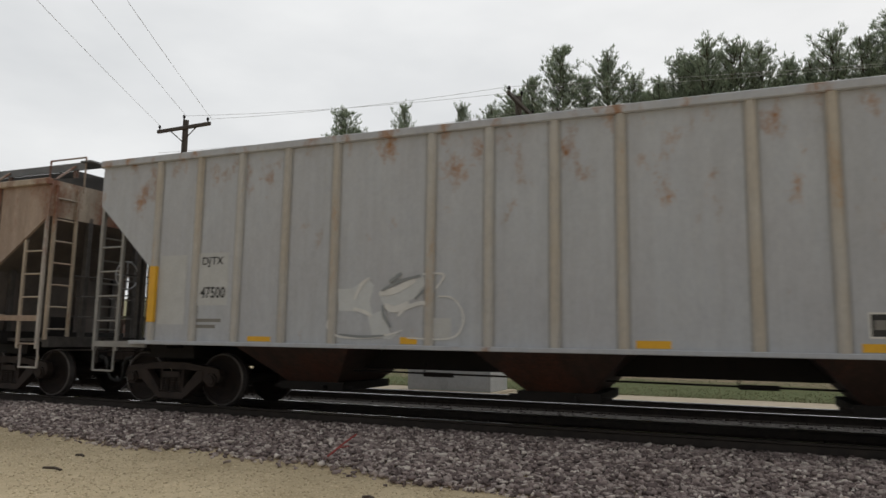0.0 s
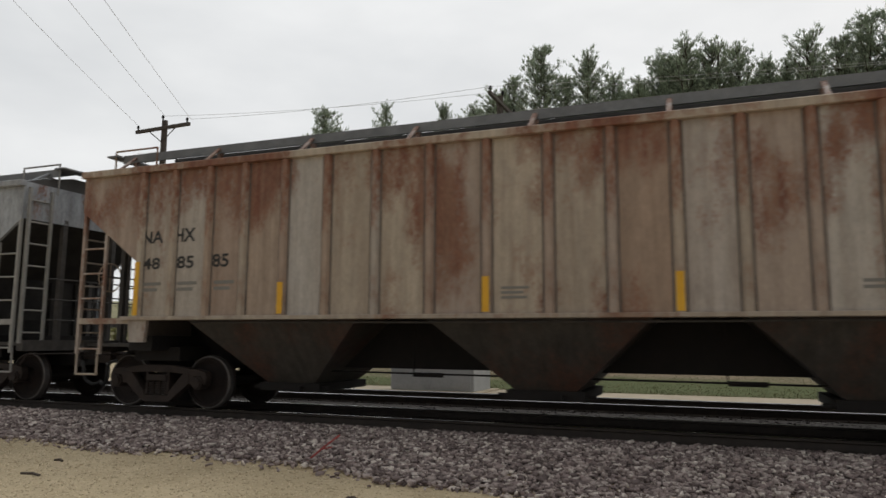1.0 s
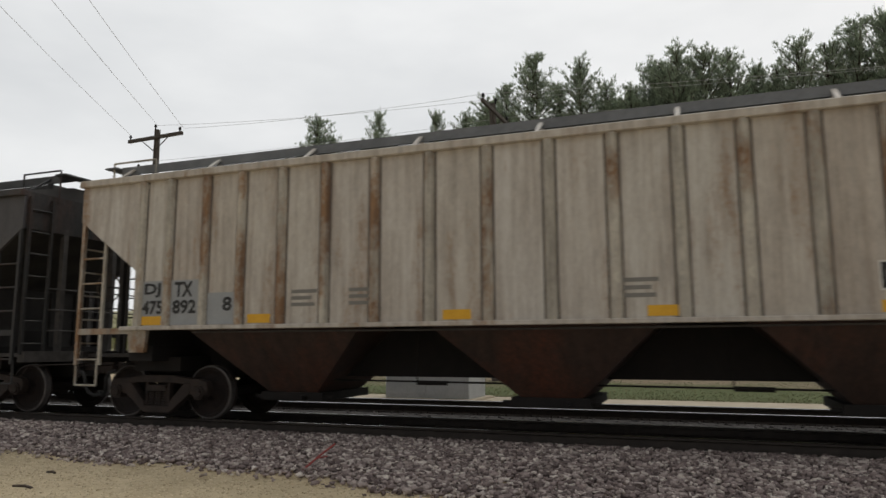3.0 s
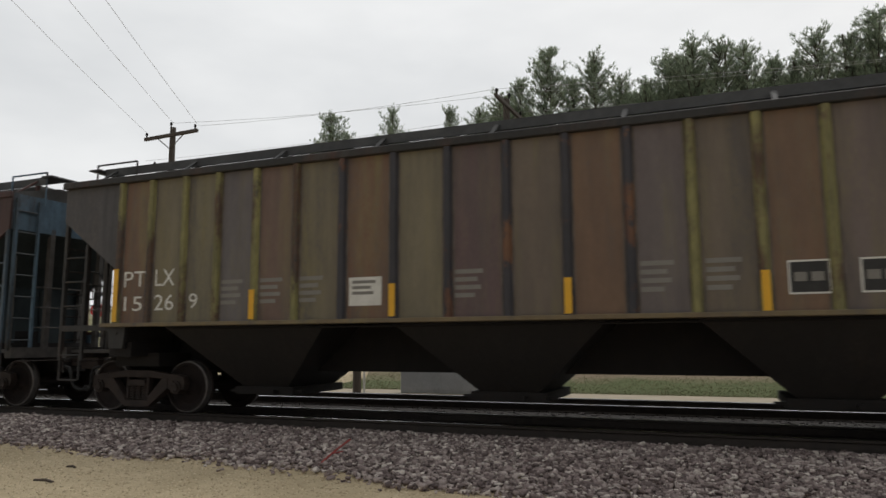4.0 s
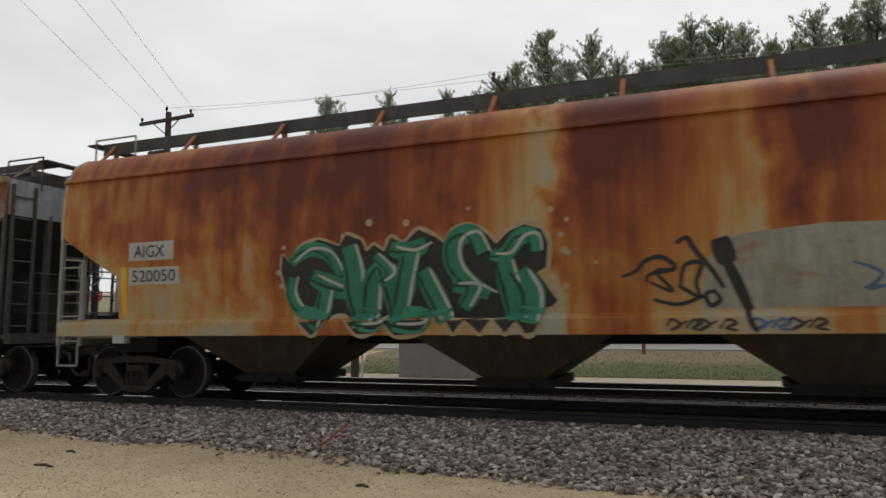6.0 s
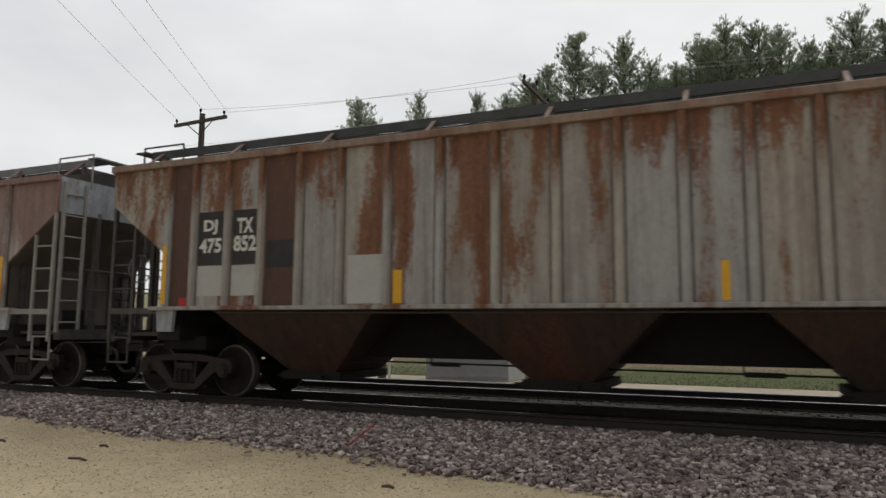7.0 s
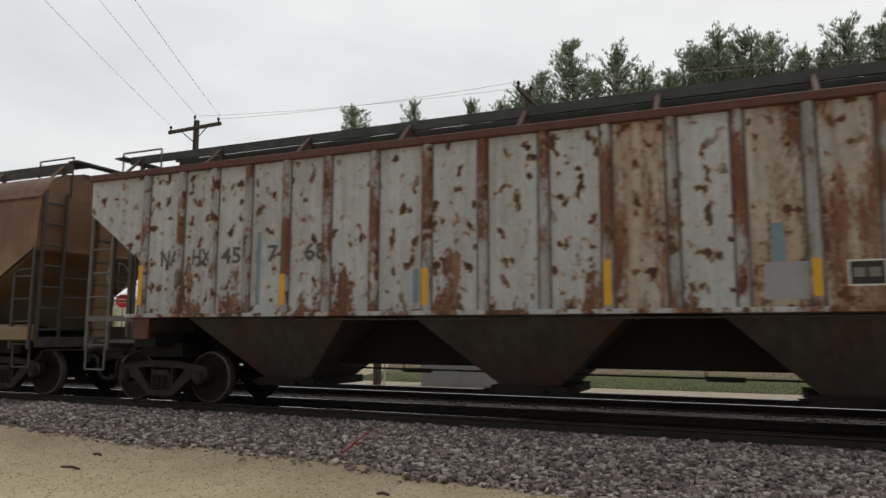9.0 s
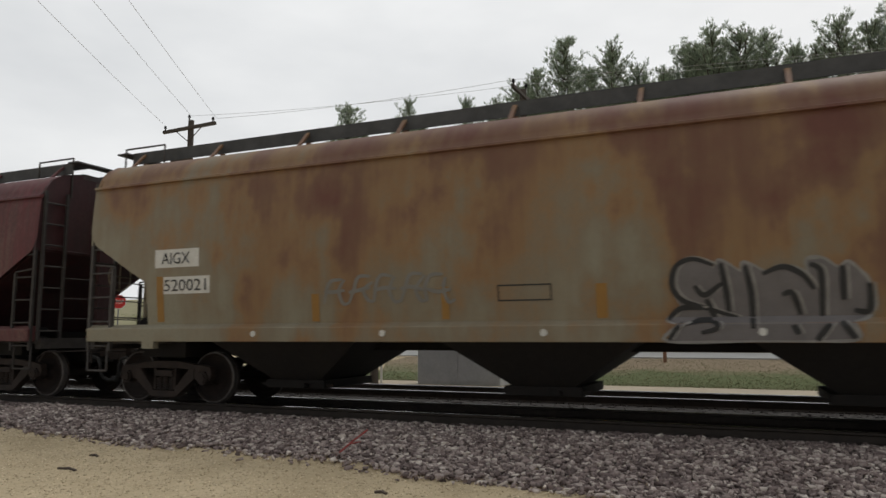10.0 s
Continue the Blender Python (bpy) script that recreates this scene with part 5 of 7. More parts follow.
def wild_strokes(rng, x0, z0, x1, z1, cells):
    """Interlocking letter-like strokes that spell nothing."""
    out = []
    w = (x1 - x0) / cells
    h = z1 - z0
    for i in range(cells):
        a = x0 + i * w
        lean = rng.uniform(-0.15, 0.25) * w
        out.append([(a + 0.1 * w, z0 + rng.uniform(0, 0.1) * h), (a + 0.15 * w + lean, z0 + 0.5 * h), (a + 0.35 * w + lean, z0 + rng.uniform(0.85, 1.0) * h), (a + 0.8 * w + lean, z0 + rng.uniform(0.8, 1.0) * h)])
        out.append([(a + 0.9 * w + lean, z0 + rng.uniform(0.75, 0.95) * h), (a + 0.7 * w, z0 + 0.5 * h), (a + 0.85 * w, z0 + rng.uniform(0, 0.15) * h), (a + 1.1 * w, z0 + rng.uniform(0, 0.1) * h)])
        if rng.random() < 0.7:
            out.append([(a + 0.1 * w, z0 + rng.uniform(0.35, 0.5) * h), (a + 0.5 * w, z0 + rng.uniform(0.3, 0.6) * h), (a + 0.95 * w, z0 + rng.uniform(0.35, 0.6) * h)])
    return out


def fine_print(car, x0, z0, x1, z1, rows, mat, kind="rib"):
    """Small data lines, as plain bars."""
    h = (z1 - z0) / (rows * 1.8)
    for k in range(rows):
        z = z1 - (k * 1.8 + 1) * h
        plate(car, "data_line", x0, z, x0 + (x1 - x0) * (1.0, 0.8, 0.92, 0.7)[k % 4], z + h, mat, kind, 0.007)


def data_box(car, x0, z0, x1, z1, kind="rib"):
    plate(car, "data_panel", x0, z0, x1, z1, M_BLACK, kind, 0.004)
    t = 0.022
    for a, b, c, d in ((x0, z0, x1, z0 + t), (x0, z1 - t, x1, z1), (x0, z0, x0 + t, z1), (x1 - t, z0, x1, z1)):
        plate(car, "panel_border", a, b, c, d, M_WHITE, kind, 0.008)
    m = (z0 + z1) / 2
    for i in range(2):
        a = x0 + (x1 - x0) * (0.14 + 0.4 * i)
        plate(car, "data_line", a, m - 0.05, a + (x1 - x0) * 0.3, m + 0.06, M_FADED, kind, 0.007)


def stripes(car, ribs, items, kind="rib", lift=0.006, mat=M_YELLOW):
    for x0, z0, x1, z1 in items:
        plate(car, "reflector_stripe", x0, z0, x1, z1, mat, kind, lift, ribs, "amber reflective stripe")


rng = random.Random(11)
# grey car
stripes(car_a, None, [(0.06, 1.44, 0.2, 2.4)], lift=0.068)
stripes(car_a, None, [(2.15, 1.14, 2.6, 1.22), (4.88, 1.14, 5.15, 1.24), (8.24, 1.14, 8.67, 1.24), (10.76, 1.14, 11.2, 1.24)])
plate(car_a, "repainted_patch", 0.24, 1.4, 0.82, 2.58, M_FRESH)
plate(car_a, "repainted_patch", 0.95, 1.72, 1.7, 2.6, M_FRESH)
letters(car_a, "lettering", "DJTX", 1.16, 2.36, 1.6, 2.53, M_BLACK, fat=0.015)
letters(car_a, "lettering", "47500", 1.15, 1.84, 1.66, 2.03, M_BLACK, fat=0.015)
fine_print(car_a, 1.05, 1.3, 1.6, 1.5, 2, M_FADED)
data_box(car_a, 10.84, 1.3, 11.25, 1.6)
TAG_A_FILL = [
    [(3.8, 1.96), (4.04, 1.96), (4.31, 2.12), (4.43, 2.01), (4.37, 1.76), (4.42, 1.55), (4.18, 1.61), (3.83, 1.63)],
    [(4.51, 1.88), (4.69, 1.95), (4.97, 2.04), (5.24, 2.14), (5.26, 2.0), (5.11, 1.81), (4.84, 1.71), (4.7, 1.59), (4.57, 1.76)],
    [(4.33, 1.54), (4.61, 1.65), (4.71, 1.3), (4.85, 1.28), (4.71, 1.21), (4.43, 1.23)],
]
TAG_A_WHITE = [
    (0.05, [(4.52, 1.88), (4.79, 1.93), (5.11, 2.08)]),
    (0.05, [(4.62, 1.71), (4.79, 1.65), (5.02, 1.74)]),
    (0.03, [(4.09, 1.66), (4.28, 1.61), (4.4, 1.55)]),
    (0.03, [(4.1, 1.8), (4.21, 2.01), (4.35, 2.12)]),
    (0.03, [(4.84, 1.55), (4.98, 1.67), (5.25, 1.74), (5.34, 1.63)]),
    (0.018, [(3.68, 1.54), (3.65, 1.37), (3.85, 1.24), (4.34, 1.23), (4.71, 1.28), (4.91, 1.34)]),
    (0.016, [(5.47, 1.83), (5.69, 1.81), (5.85, 1.63), (5.85, 1.39), (5.65, 1.23), (4.99, 1.23)]),
    (0.016, [(5.24, 2.16), (5.56, 2.15), (5.44, 1.94)]),
]
TAG_A_DARK = [
    (0.025, [(4.56, 1.92), (4.83, 2.05), (5.2, 2.14)]),
    (0.025, [(4.59, 1.71), (4.61, 1.55), (4.73, 1.38)]),
    (0.02, [(3.85, 1.27), (4.24, 1.24), (4.62, 1.26)]),
    (0.03, [(4.69, 2.05), (4.89, 2.18)]),
    (0.02, [(5.11, 1.79), (5.26, 1.94)]),
]
for k, area in enumerate(TAG_A_FILL):
    blob(car_a, "graffiti_fill", area, M_GHOST, label="thin white sprayed graffiti")
for k, (w, line) in enumerate(TAG_A_WHITE):
    spray(car_a, "graffiti", [line], M_CHALKW, w, lift=0.012 + 0.0005 * k)
for w, line in TAG_A_DARK:
    spray(car_a, "graffiti_shadow", [line], M_GREYLINE, w, lift=0.018)
plate(car_a, "repainted_patch", 5.32, 1.24, 5.68, 1.52, M_FRESH)

# tan car
R = ribs_of(13.49)
stripes(car_b, R, [(-0.1, 1.59, 0.1, 2.5), (2.83, 1.6, 2.96, 2.09), (6.26, 1.6, 6.37, 2.09), (8.96, 1.59, 9.04, 2.09), (11.45, 1.59, 11.6, 2.1), (13.6, 1.58, 13.72, 2.48)])
for text, x0, z0, x1, z1 in (("NA", 0.14, 2.82, 0.6, 3.03), ("HX", 0.84, 2.82, 1.28, 3.05), ("48", 0.18, 2.37, 0.56, 2.57), ("85", 0.92, 2.37, 1.27, 2.58), ("85", 1.65, 2.37, 1.98, 2.59)):
    letters(car_b, "lettering", text, x0, z0, x1, z1, M_BLACK, fat=0.022)
for k in range(3):
    fine_print(car_b, 0.2 + k * 0.75, 1.95, 0.6 + k * 0.75, 2.15, 2, M_FADED)
blob(car_b, "diamond_placard", [(13.14, 2.17), (13.34, 2.4), (13.54, 2.17), (13.34, 1.95)], M_WHITE, lift=0.009, label="white diamond placard")
data_box(car_b, 11.68, 1.84, 12.05, 2.15)
fine_print(car_b, 6.6, 1.75, 7.0, 1.95, 3, M_FADED)
fine_print(car_b, 12.45, 1.8, 12.85, 2.05, 3, M_FADED)
fine_print(car_b, 11.0, 1.8, 11.35, 1.95, 2, M_FADED)

# terminal car
R = ribs_of(13.6)
for ch, xc in zip("NORTHEAST", (-0.35, 0.38, 1.12, 1.86, 2.62, 3.4, 4.2, 5.0, 5.82)):
    w = 0.24 if ch != "A" else 0.27
    letters(car_c, "lettering", ch, xc - w, 3.3, xc + w, 3.87, M_BLACK, lift=0.012, fat=0.012)
for ch, xc in zip("TERMINAL", (8.62, 9.44, 10.25, 11.05, 11.88, 12.62, 13.32, 14.0)):
    w = 0.06 if ch == "I" else 0.24
    letters(car_c, "lettering", ch, xc - w, 3.29, xc + w, 3.86, M_BLACK, lift=0.012, fat=0.0 if ch in "MN" else 0.012)
x = 3.33
for ch in "WATERTOWN SO.DAK.":
    w = {"W": 0.42, ".": 0.06, " ": 0.2}.get(ch, 0.31)
    if ch != " ":
        letters(car_c, "lettering", ch, x, 2.7, x + w, 2.76 if ch == "." else 3.04, M_BLACK, lift=0.012, fat=0.0 if ch in "WN" else 0.01)
    x += w + 0.085
for text, x0, x1 in (("NA", 0.26, 0.6), ("HX", 0.86, 1.26), ("469", 1.56, 2.04), ("36", 2.36, 2.74)):
    letters(car_c, "lettering", text, x0, 2.24, x1, 2.5, M_BLACK)
bm = bmesh.new()
prism(bm, [(7.6, 2.53), (7.73, 2.7), (7.86, 2.53), (7.73, 2.36)], "y", -1.607, -1.598)
part("diamond_mark", bm, M_BLACK, car_c)
stripes(car_c, R, [(-0.05, 1.62, 0.15, 2.3), (1.58, 1.62, 1.7, 2.08), (3.75, 1.61, 3.9, 2.08), (6.29, 1.6, 6.44, 2.07), (8.98, 1.59, 9.13, 2.07), (11.42, 1.58, 11.6, 2.07), (13.63, 1.59, 13.78, 2.32)])
data_box(car_c, 10.97, 1.72, 11.33, 2.02)
plate(car_c, "stencil_block", 13.0, 1.85, 13.25, 2.35, M_FADED)
for x0 in (9.25, 4.1, 6.7, 2.5):
    plate(car_c, "scuffed_patch", x0, 1.7, x0 + 0.55, 2.15, M_PALE)

# cream car
plate(car_d, "repainted_patch", 0.06, 1.59, 0.54, 2.33, M_GREYBLUE)
plate(car_d, "repainted_patch", 0.67, 1.59, 1.26, 2.33, M_GREYBLUE)
plate(car_d, "repainted_patch", 1.42, 1.59, 1.97, 2.1, M_GREYBLUE)
for text, x0, z0, x1, z1 in (("DJ", 0.12, 2.05, 0.46, 2.29), ("TX", 0.75, 2.05, 1.12, 2.3), ("475", 0.08, 1.77, 0.52, 2.0), ("892", 0.72, 1.77, 1.2, 2.0), ("8", 1.72, 1.8, 1.9, 2.03)):
    letters(car_d, "lettering", text, x0, z0, x1, z1, M_BLACK, lift=0.012, fat=0.03)
stripes(car_d, None, [(0.08, 1.59, 0.52, 1.74)])
stripes(car_d, None, [(12.75, 2.12, 13.12, 2.3)])
for x0 in (2.2, 5.5, 8.3, 10.9):
    stripes(car_d, None, [(x0, 1.6, x0 + 0.42, 1.74)])
for x0 in (3.0, 4.0, 8.0, 12.3):
    fine_print(car_d, x0, 1.8, x0 + 0.45, 2.1, 3, M_FADED)
data_box(car_d, 10.9, 1.85, 11.4, 2.2)

# plum car
R = ribs_of(13.48)
for text, x0, z0, x1, z1 in (("PT", 0.12, 2.2, 0.62, 2.47), ("LX", 0.82, 2.2, 1.24, 2.48), ("15", 0.14, 1.78, 0.55, 2.03), ("26", 0.82, 1.78, 1.24, 2.05), ("9", 1.56, 1.8, 1.74, 2.05)):
    letters(car_e, "lettering", text, x0, z0, x1, z1, M_WHITE)
stripes(car_e, R, [(-0.06, 1.6, 0.06, 2.52), (2.8, 1.6, 2.93, 2.07), (5.3, 1.6, 5.4, 2.08), (7.9, 1.59, 8.0, 2.07), (10.35, 1.58, 10.45, 2.07), (13.33, 1.57, 13.47, 2.47)])
plate(car_e, "white_placard", 4.6, 1.77, 5.15, 2.2, M_WHITE)
fine_print(car_e, 4.66, 1.9, 5.05, 2.15, 3, M_FADED)
for x0 in (10.6, 11.36):
    data_box(car_e, x0, 1.77, x0 + 0.46, 2.18)
plate(car_e, "white_placard", 12.85, 1.84, 13.08, 2.04, M_WHITE)
plate(car_e, "access_panel", 12.18, 1.85, 12.52, 2.9, M_BROWNP)
plate(car_e, "panel_hood", 12.15, 2.9, 12.56, 2.95, M_FADED, lift=0.06)
for x0 in (2.22, 2.98, 6.32, 8.88, 9.68, 3.72):
    fine_print(car_e, x0, 1.8, x0 + 0.42, 2.25, 4, M_FADED)

# maroon car
plate(car_f, "faded_patch", 0.32, 1.6, 0.75, 2.78, M_BLUEP)
for x0, x1, z0 in ((0.88, 1.41, 2.15), (1.57, 2.21, 1.84), (2.38, 2.96, 1.95)):
    plate(car_f, "repainted_patch", x0, z0, x1, 3.03, M_CREAMP)
    plate(car_f, "black_patch", x0 + 0.01, 2.22, x1 - 0.02 if x0 < 2 else x1 - 0.1, 2.9 if x0 < 2 else 2.55, M_BLACK, lift=0.007)
for text, x0, z0, x1, z1 in (("DJ", 0.92, 2.57, 1.36, 2.8), ("475", 0.9, 2.29, 1.38, 2.52), ("TX", 1.66, 2.57, 2.07, 2.84), ("859", 1.64, 2.28, 2.12, 2.52)):
    letters(car_f, "lettering", text, x0, z0, x1, z1, M_WHITE, lift=0.012, fat=0.035)
for x0, w, z1 in ((0.3, 0.35, 3.2), (1.44, 0.1, 2.7), (2.24, 0.12, 2.7), (3.1, 0.5, 3.05), (3.75, 0.12, 2.6), (4.1, 0.35, 2.9), (12.35, 0.4, 2.7), (13.2, 0.4, 2.8), (11.5, 0.15, 2.5), (9.95, 0.2, 2.6)):
    runs = []
    for j in range(max(2, int(w / 0.07))):
        a = x0 + rng.uniform(0, w)
        e = z1 - rng.uniform(0, 0.75)
        runs.append([(a, e), (a + rng.uniform(-0.02, 0.02), 0.5 * (e + 1.55)), (a + rng.uniform(-0.03, 0.03), 1.55 + rng.uniform(0, 0.3))])
    spray(car_f, "bare_streak", runs, M_STREAK, 0.04, lift=0.004)
letters(car_f, "graffiti_outline", "CAKED", 5.5, 1.5, 9.5, 2.5, M_CREAMP, lift=0.024, fat=0.1)
letters(car_f, "graffiti_shadow", "CAKED", 5.55, 1.51, 9.45, 2.47, M_BLACK, lift=0.027, fat=0.08)
letters(car_f, "graffiti_fill", "CAKED", 5.64, 1.55, 9.38, 2.42, M_CHALKW, lift=0.03, fat=0.052)
spray(car_f, "graffiti", [[(9.3, 2.5), (9.5, 2.35), (9.75, 2.4)], [(9.35, 2.2), (9.6, 2.45), (9.9, 2.1)], [(9.4, 2.4), (9.75, 2.25), (9.9, 2.3)]], M_CHALK, 0.025, lift=0.024)
stripes(car_f, None, [(0.0, 1.52, 0.16, 2.47), (2.98, 1.51, 3.1, 1.95), (5.44, 1.51, 5.56, 1.95), (10.64, 1.51, 10.8, 1.94), (13.62, 1.52, 13.76, 2.47)], lift=0.027)
data_box(car_f, 11.85, 1.7, 12.2, 2.05)
plate(car_f, "white_placard", 13.2, 1.69, 13.58, 1.93, M_WHITE, lift=0.026)
fine_print(car_f, 4.7, 1.7, 5.2, 1.9, 2, M_FADED)

# orange rusty car
plate(car_g, "white_placard", 0.2, 2.4, 1.2, 2.72, M_PALE, "round")
letters(car_g, "lettering", "AIGX", 0.32, 2.45, 1.0, 2.66, M_BLACK, "round", 0.012)
plate(car_g, "white_placard", 0.2, 1.98, 1.32, 2.28, M_PALE, "round")
letters(car_g, "lettering", "520050", 0.28, 2.03, 1.24, 2.23, M_BLACK, "round", 0.012)
TAG_G_EDGE = [
    [(3.43, 2.38), (3.56, 2.24), (3.77, 2.49), (4.11, 2.58), (4.47, 2.46), (4.59, 2.63), (4.86, 2.53), (4.94, 2.35), (5.08, 2.45), (5.25, 2.34), (5.36, 2.55), (5.58, 2.44), (5.81, 2.64), (6.1, 2.51), (6.23, 2.41), (6.37, 2.59), (6.62, 2.65), (6.87, 2.53), (7.02, 2.37), (7.21, 2.53), (7.44, 2.62), (7.68, 2.54), (7.77, 2.34), (7.73, 2.02), (7.6, 1.95), (7.87, 1.56), (7.69, 1.39), (7.55, 1.14), (7.43, 1.12), (7.31, 1.31), (7.14, 1.13), (6.95, 1.34), (6.77, 1.13), (6.53, 1.32), (6.36, 1.13), (6.21, 1.37), (5.99, 1.32), (5.81, 1.13), (5.44, 1.1), (5.25, 1.28), (5.02, 1.13), (4.79, 1.12), (4.53, 1.39), (4.23, 1.33), (4.0, 1.1), (3.68, 1.38), (3.5, 1.76), (3.4, 2.12)],
]
TAG_G_BARS = [
    (0.09, [(3.59, 2.23), (3.9, 2.42), (4.27, 2.35), (4.49, 2.01)]),
    (0.09, [(3.65, 2.0), (3.59, 1.75), (3.76, 1.49), (4.14, 1.43)]),
    (0.13, [(3.98, 2.01), (4.37, 1.84), (4.69, 1.78)]),
    (0.16, [(4.63, 2.45), (4.73, 2.07), (4.77, 1.64), (4.91, 1.27)]),
    (0.12, [(4.23, 1.78), (4.14, 1.48), (4.0, 1.21)]),
    (0.15, [(4.99, 1.33), (5.06, 1.85), (5.23, 2.12)]),
    (0.15, [(5.27, 2.13), (5.4, 1.75), (5.5, 1.3)]),
    (0.08, [(5.1, 2.29), (5.35, 2.03), (5.18, 1.88)]),
    (0.09, [(4.83, 1.25), (5.1, 1.27), (5.21, 1.38)]),
    (0.1, [(5.39, 1.25), (5.81, 1.26), (5.97, 1.45)]),
]
TAG_G_BARS_2 = [
    (0.11, [(5.36, 2.38), (5.67, 2.32), (5.95, 2.42)]),
    (0.14, [(5.7, 2.28), (5.59, 1.87), (5.5, 1.5)]),
    (0.07, [(5.53, 1.44), (5.88, 1.44)]),
    (0.13, [(5.88, 2.04), (6.06, 1.69), (6.25, 1.3)]),
    (0.12, [(6.83, 2.25), (6.67, 2.53), (6.4, 2.43), (6.39, 2.11), (6.61, 1.84), (6.91, 1.67)]),
    (0.11, [(6.35, 1.81), (6.67, 1.78), (6.5, 1.48)]),
    (0.09, [(6.94, 2.21), (7.17, 2.22), (7.37, 2.44), (7.57, 2.45), (7.61, 2.23)]),
    (0.14, [(7.14, 2.12), (7.23, 1.74), (7.32, 1.31)]),
    (0.15, [(7.35, 1.97), (7.52, 1.66), (7.48, 1.26)]),
]
edge = TAG_G_EDGE[0]
spray(car_g, "graffiti_outline", [edge + edge[:1]], M_CREAMP, 0.055, "round", 0.004, "cream edge of the green sprayed graffiti")
blob(car_g, "graffiti_shadow", edge, M_BLACK, "round", 0.007, "black ground of the green sprayed graffiti")
for k, (w, line) in enumerate(TAG_G_BARS + TAG_G_BARS_2):
    spray(car_g, "graffiti_fill", [line], M_GREEN, w * 1.3, "round", 0.012 + 0.0012 * k)
    spray(car_g, "graffiti_shade", [[(a - w * 0.85, b - 0.01) for a, b in line]], M_DARKGREEN, w * 0.2, "round", 0.0125 + 0.0012 * k)
    spray(car_g, "graffiti_shine", [[(a + w * 0.9, b + 0.02) for a, b in line]], M_CHALK, 0.016 + w * 0.08, "round", 0.013 + 0.0012 * k)
for k in range(26):
    x, z, r = rng.uniform(3.3, 8.6), rng.uniform(1.7, 3.0), rng.uniform(0.02, 0.06)
    if z < 2.6 and 3.7 < x < 7.7:
        continue
    bm = bmesh.new()
    ring = [bm.verts.new((x + r * math.cos(a * 0.785), side_y("round", z + r * math.sin(a * 0.785), 0.006), z + r * math.sin(a * 0.785))) for a in range(8)]
    bm.faces.new(ring)
    part("paint_dot", bm, M_CREAMP, car_g)
TAG_G_BLACK = [
    (0.03, [(8.75, 1.85), (8.94, 1.92), (9.05, 2.04), (9.26, 2.09), (9.43, 1.94), (9.11, 1.87), (9.07, 1.77)]),
    (0.025, [(9.11, 1.77), (9.39, 1.65), (9.19, 1.91), (9.43, 1.91)]),
    (0.035, [(9.45, 2.26), (9.59, 2.32), (9.67, 2.18), (9.89, 1.88), (10.01, 1.67)]),
    (0.03, [(9.49, 1.72), (9.55, 1.97), (9.75, 1.99), (9.68, 1.75), (9.73, 1.57)]),
    (0.03, [(9.9, 1.64), (9.79, 1.6), (9.84, 1.46), (9.96, 1.53), (9.88, 1.66)]),
    (0.025, [(9.14, 1.55), (9.45, 1.48), (9.79, 1.59)]),
    (0.025, [(9.46, 1.72), (9.69, 1.57)]),
    (0.13, [(9.98, 2.3), (10.07, 1.98)]),
    (0.07, [(10.02, 2.09), (10.17, 1.73), (10.3, 1.39)]),
    (0.035, [(10.26, 1.46), (10.3, 1.25), (10.37, 1.13)]),
]
for k, (w, line) in enumerate(TAG_G_BLACK):
    spray(car_g, "graffiti", [line], M_BLACK, w, "round", 0.006 + 0.0006 * k)
spray(car_g, "graffiti", [[(11.45, 1.95), (11.75, 1.8), (11.6, 1.62), (12.0, 1.72)], [(11.55, 1.64), (12.1, 1.7), (12.55, 1.9), (12.2, 1.62)], [(12.1, 1.84), (12.5, 1.72), (12.75, 1.95)]], M_BLUESPRAY, 0.022, "round", 0.006)
for a, b, m in ((9.3, 9.75, M_PURPLE), (9.65, 10.15, M_PURPLE), (10.3, 10.75, M_BLUESPRAY), (10.7, 11.15, M_PURPLE)):
    spray(car_g, "graffiti", [[(a, 1.2), (a + 0.06, 1.29), (a + 0.17, 1.22), (a + 0.05, 1.16), (a + 0.26, 1.27)], [(b - 0.22, 1.17), (b - 0.12, 1.28), (b - 0.02, 1.24), (b - 0.14, 1.18), (b, 1.15)]], m, 0.02, "round", 0.006)
data_box(car_g, 12.87, 1.57, 13.31, 1.83, "round")
stripes(car_g, None, [(0.02, 1.45, 0.15, 2.3), (13.5, 1.45, 13.64, 2.3)], "round")

# bared grey strip along the foot of the rusty side
blob(car_g, "scuffed_patch", [(9.75, 1.42), (9.8, 2.0), (10.05, 2.3), (10.5, 2.36), (11.2, 2.42), (11.9, 2.4), (12.3, 2.1), (12.7, 1.95), (12.95, 1.42)], P_SCUFF, "round", 0.003)

# grey and rust car
for x0, x1 in ((0.69, 1.25), (1.43, 1.96)):
    plate(car_h, "black_patch", x0, 2.27, x1, 3.2, M_BLACK)
    plate(car_h, "repainted_patch", x0, 1.75, x1, 2.26, M_PALE)
for text, x0, z0, x1, z1 in (("DJ", 0.8, 2.8, 1.1, 3.06), ("475", 0.72, 2.48, 1.2, 2.74), ("TX", 1.52, 2.8, 1.86, 3.06), ("852", 1.46, 2.49, 1.93, 2.76)):
    letters(car_h, "lettering", text, x0, z0, x1, z1, M_WHITE, lift=0.012, fat=0.035)
plate(car_h, "black_patch", 2.14, 2.2, 2.7, 2.65, M_BLACK)
plate(car_h, "repainted_patch", 3.7, 1.6, 4.35, 2.35, M_PALE)
RH = ribs_of(13.5, -0.1)
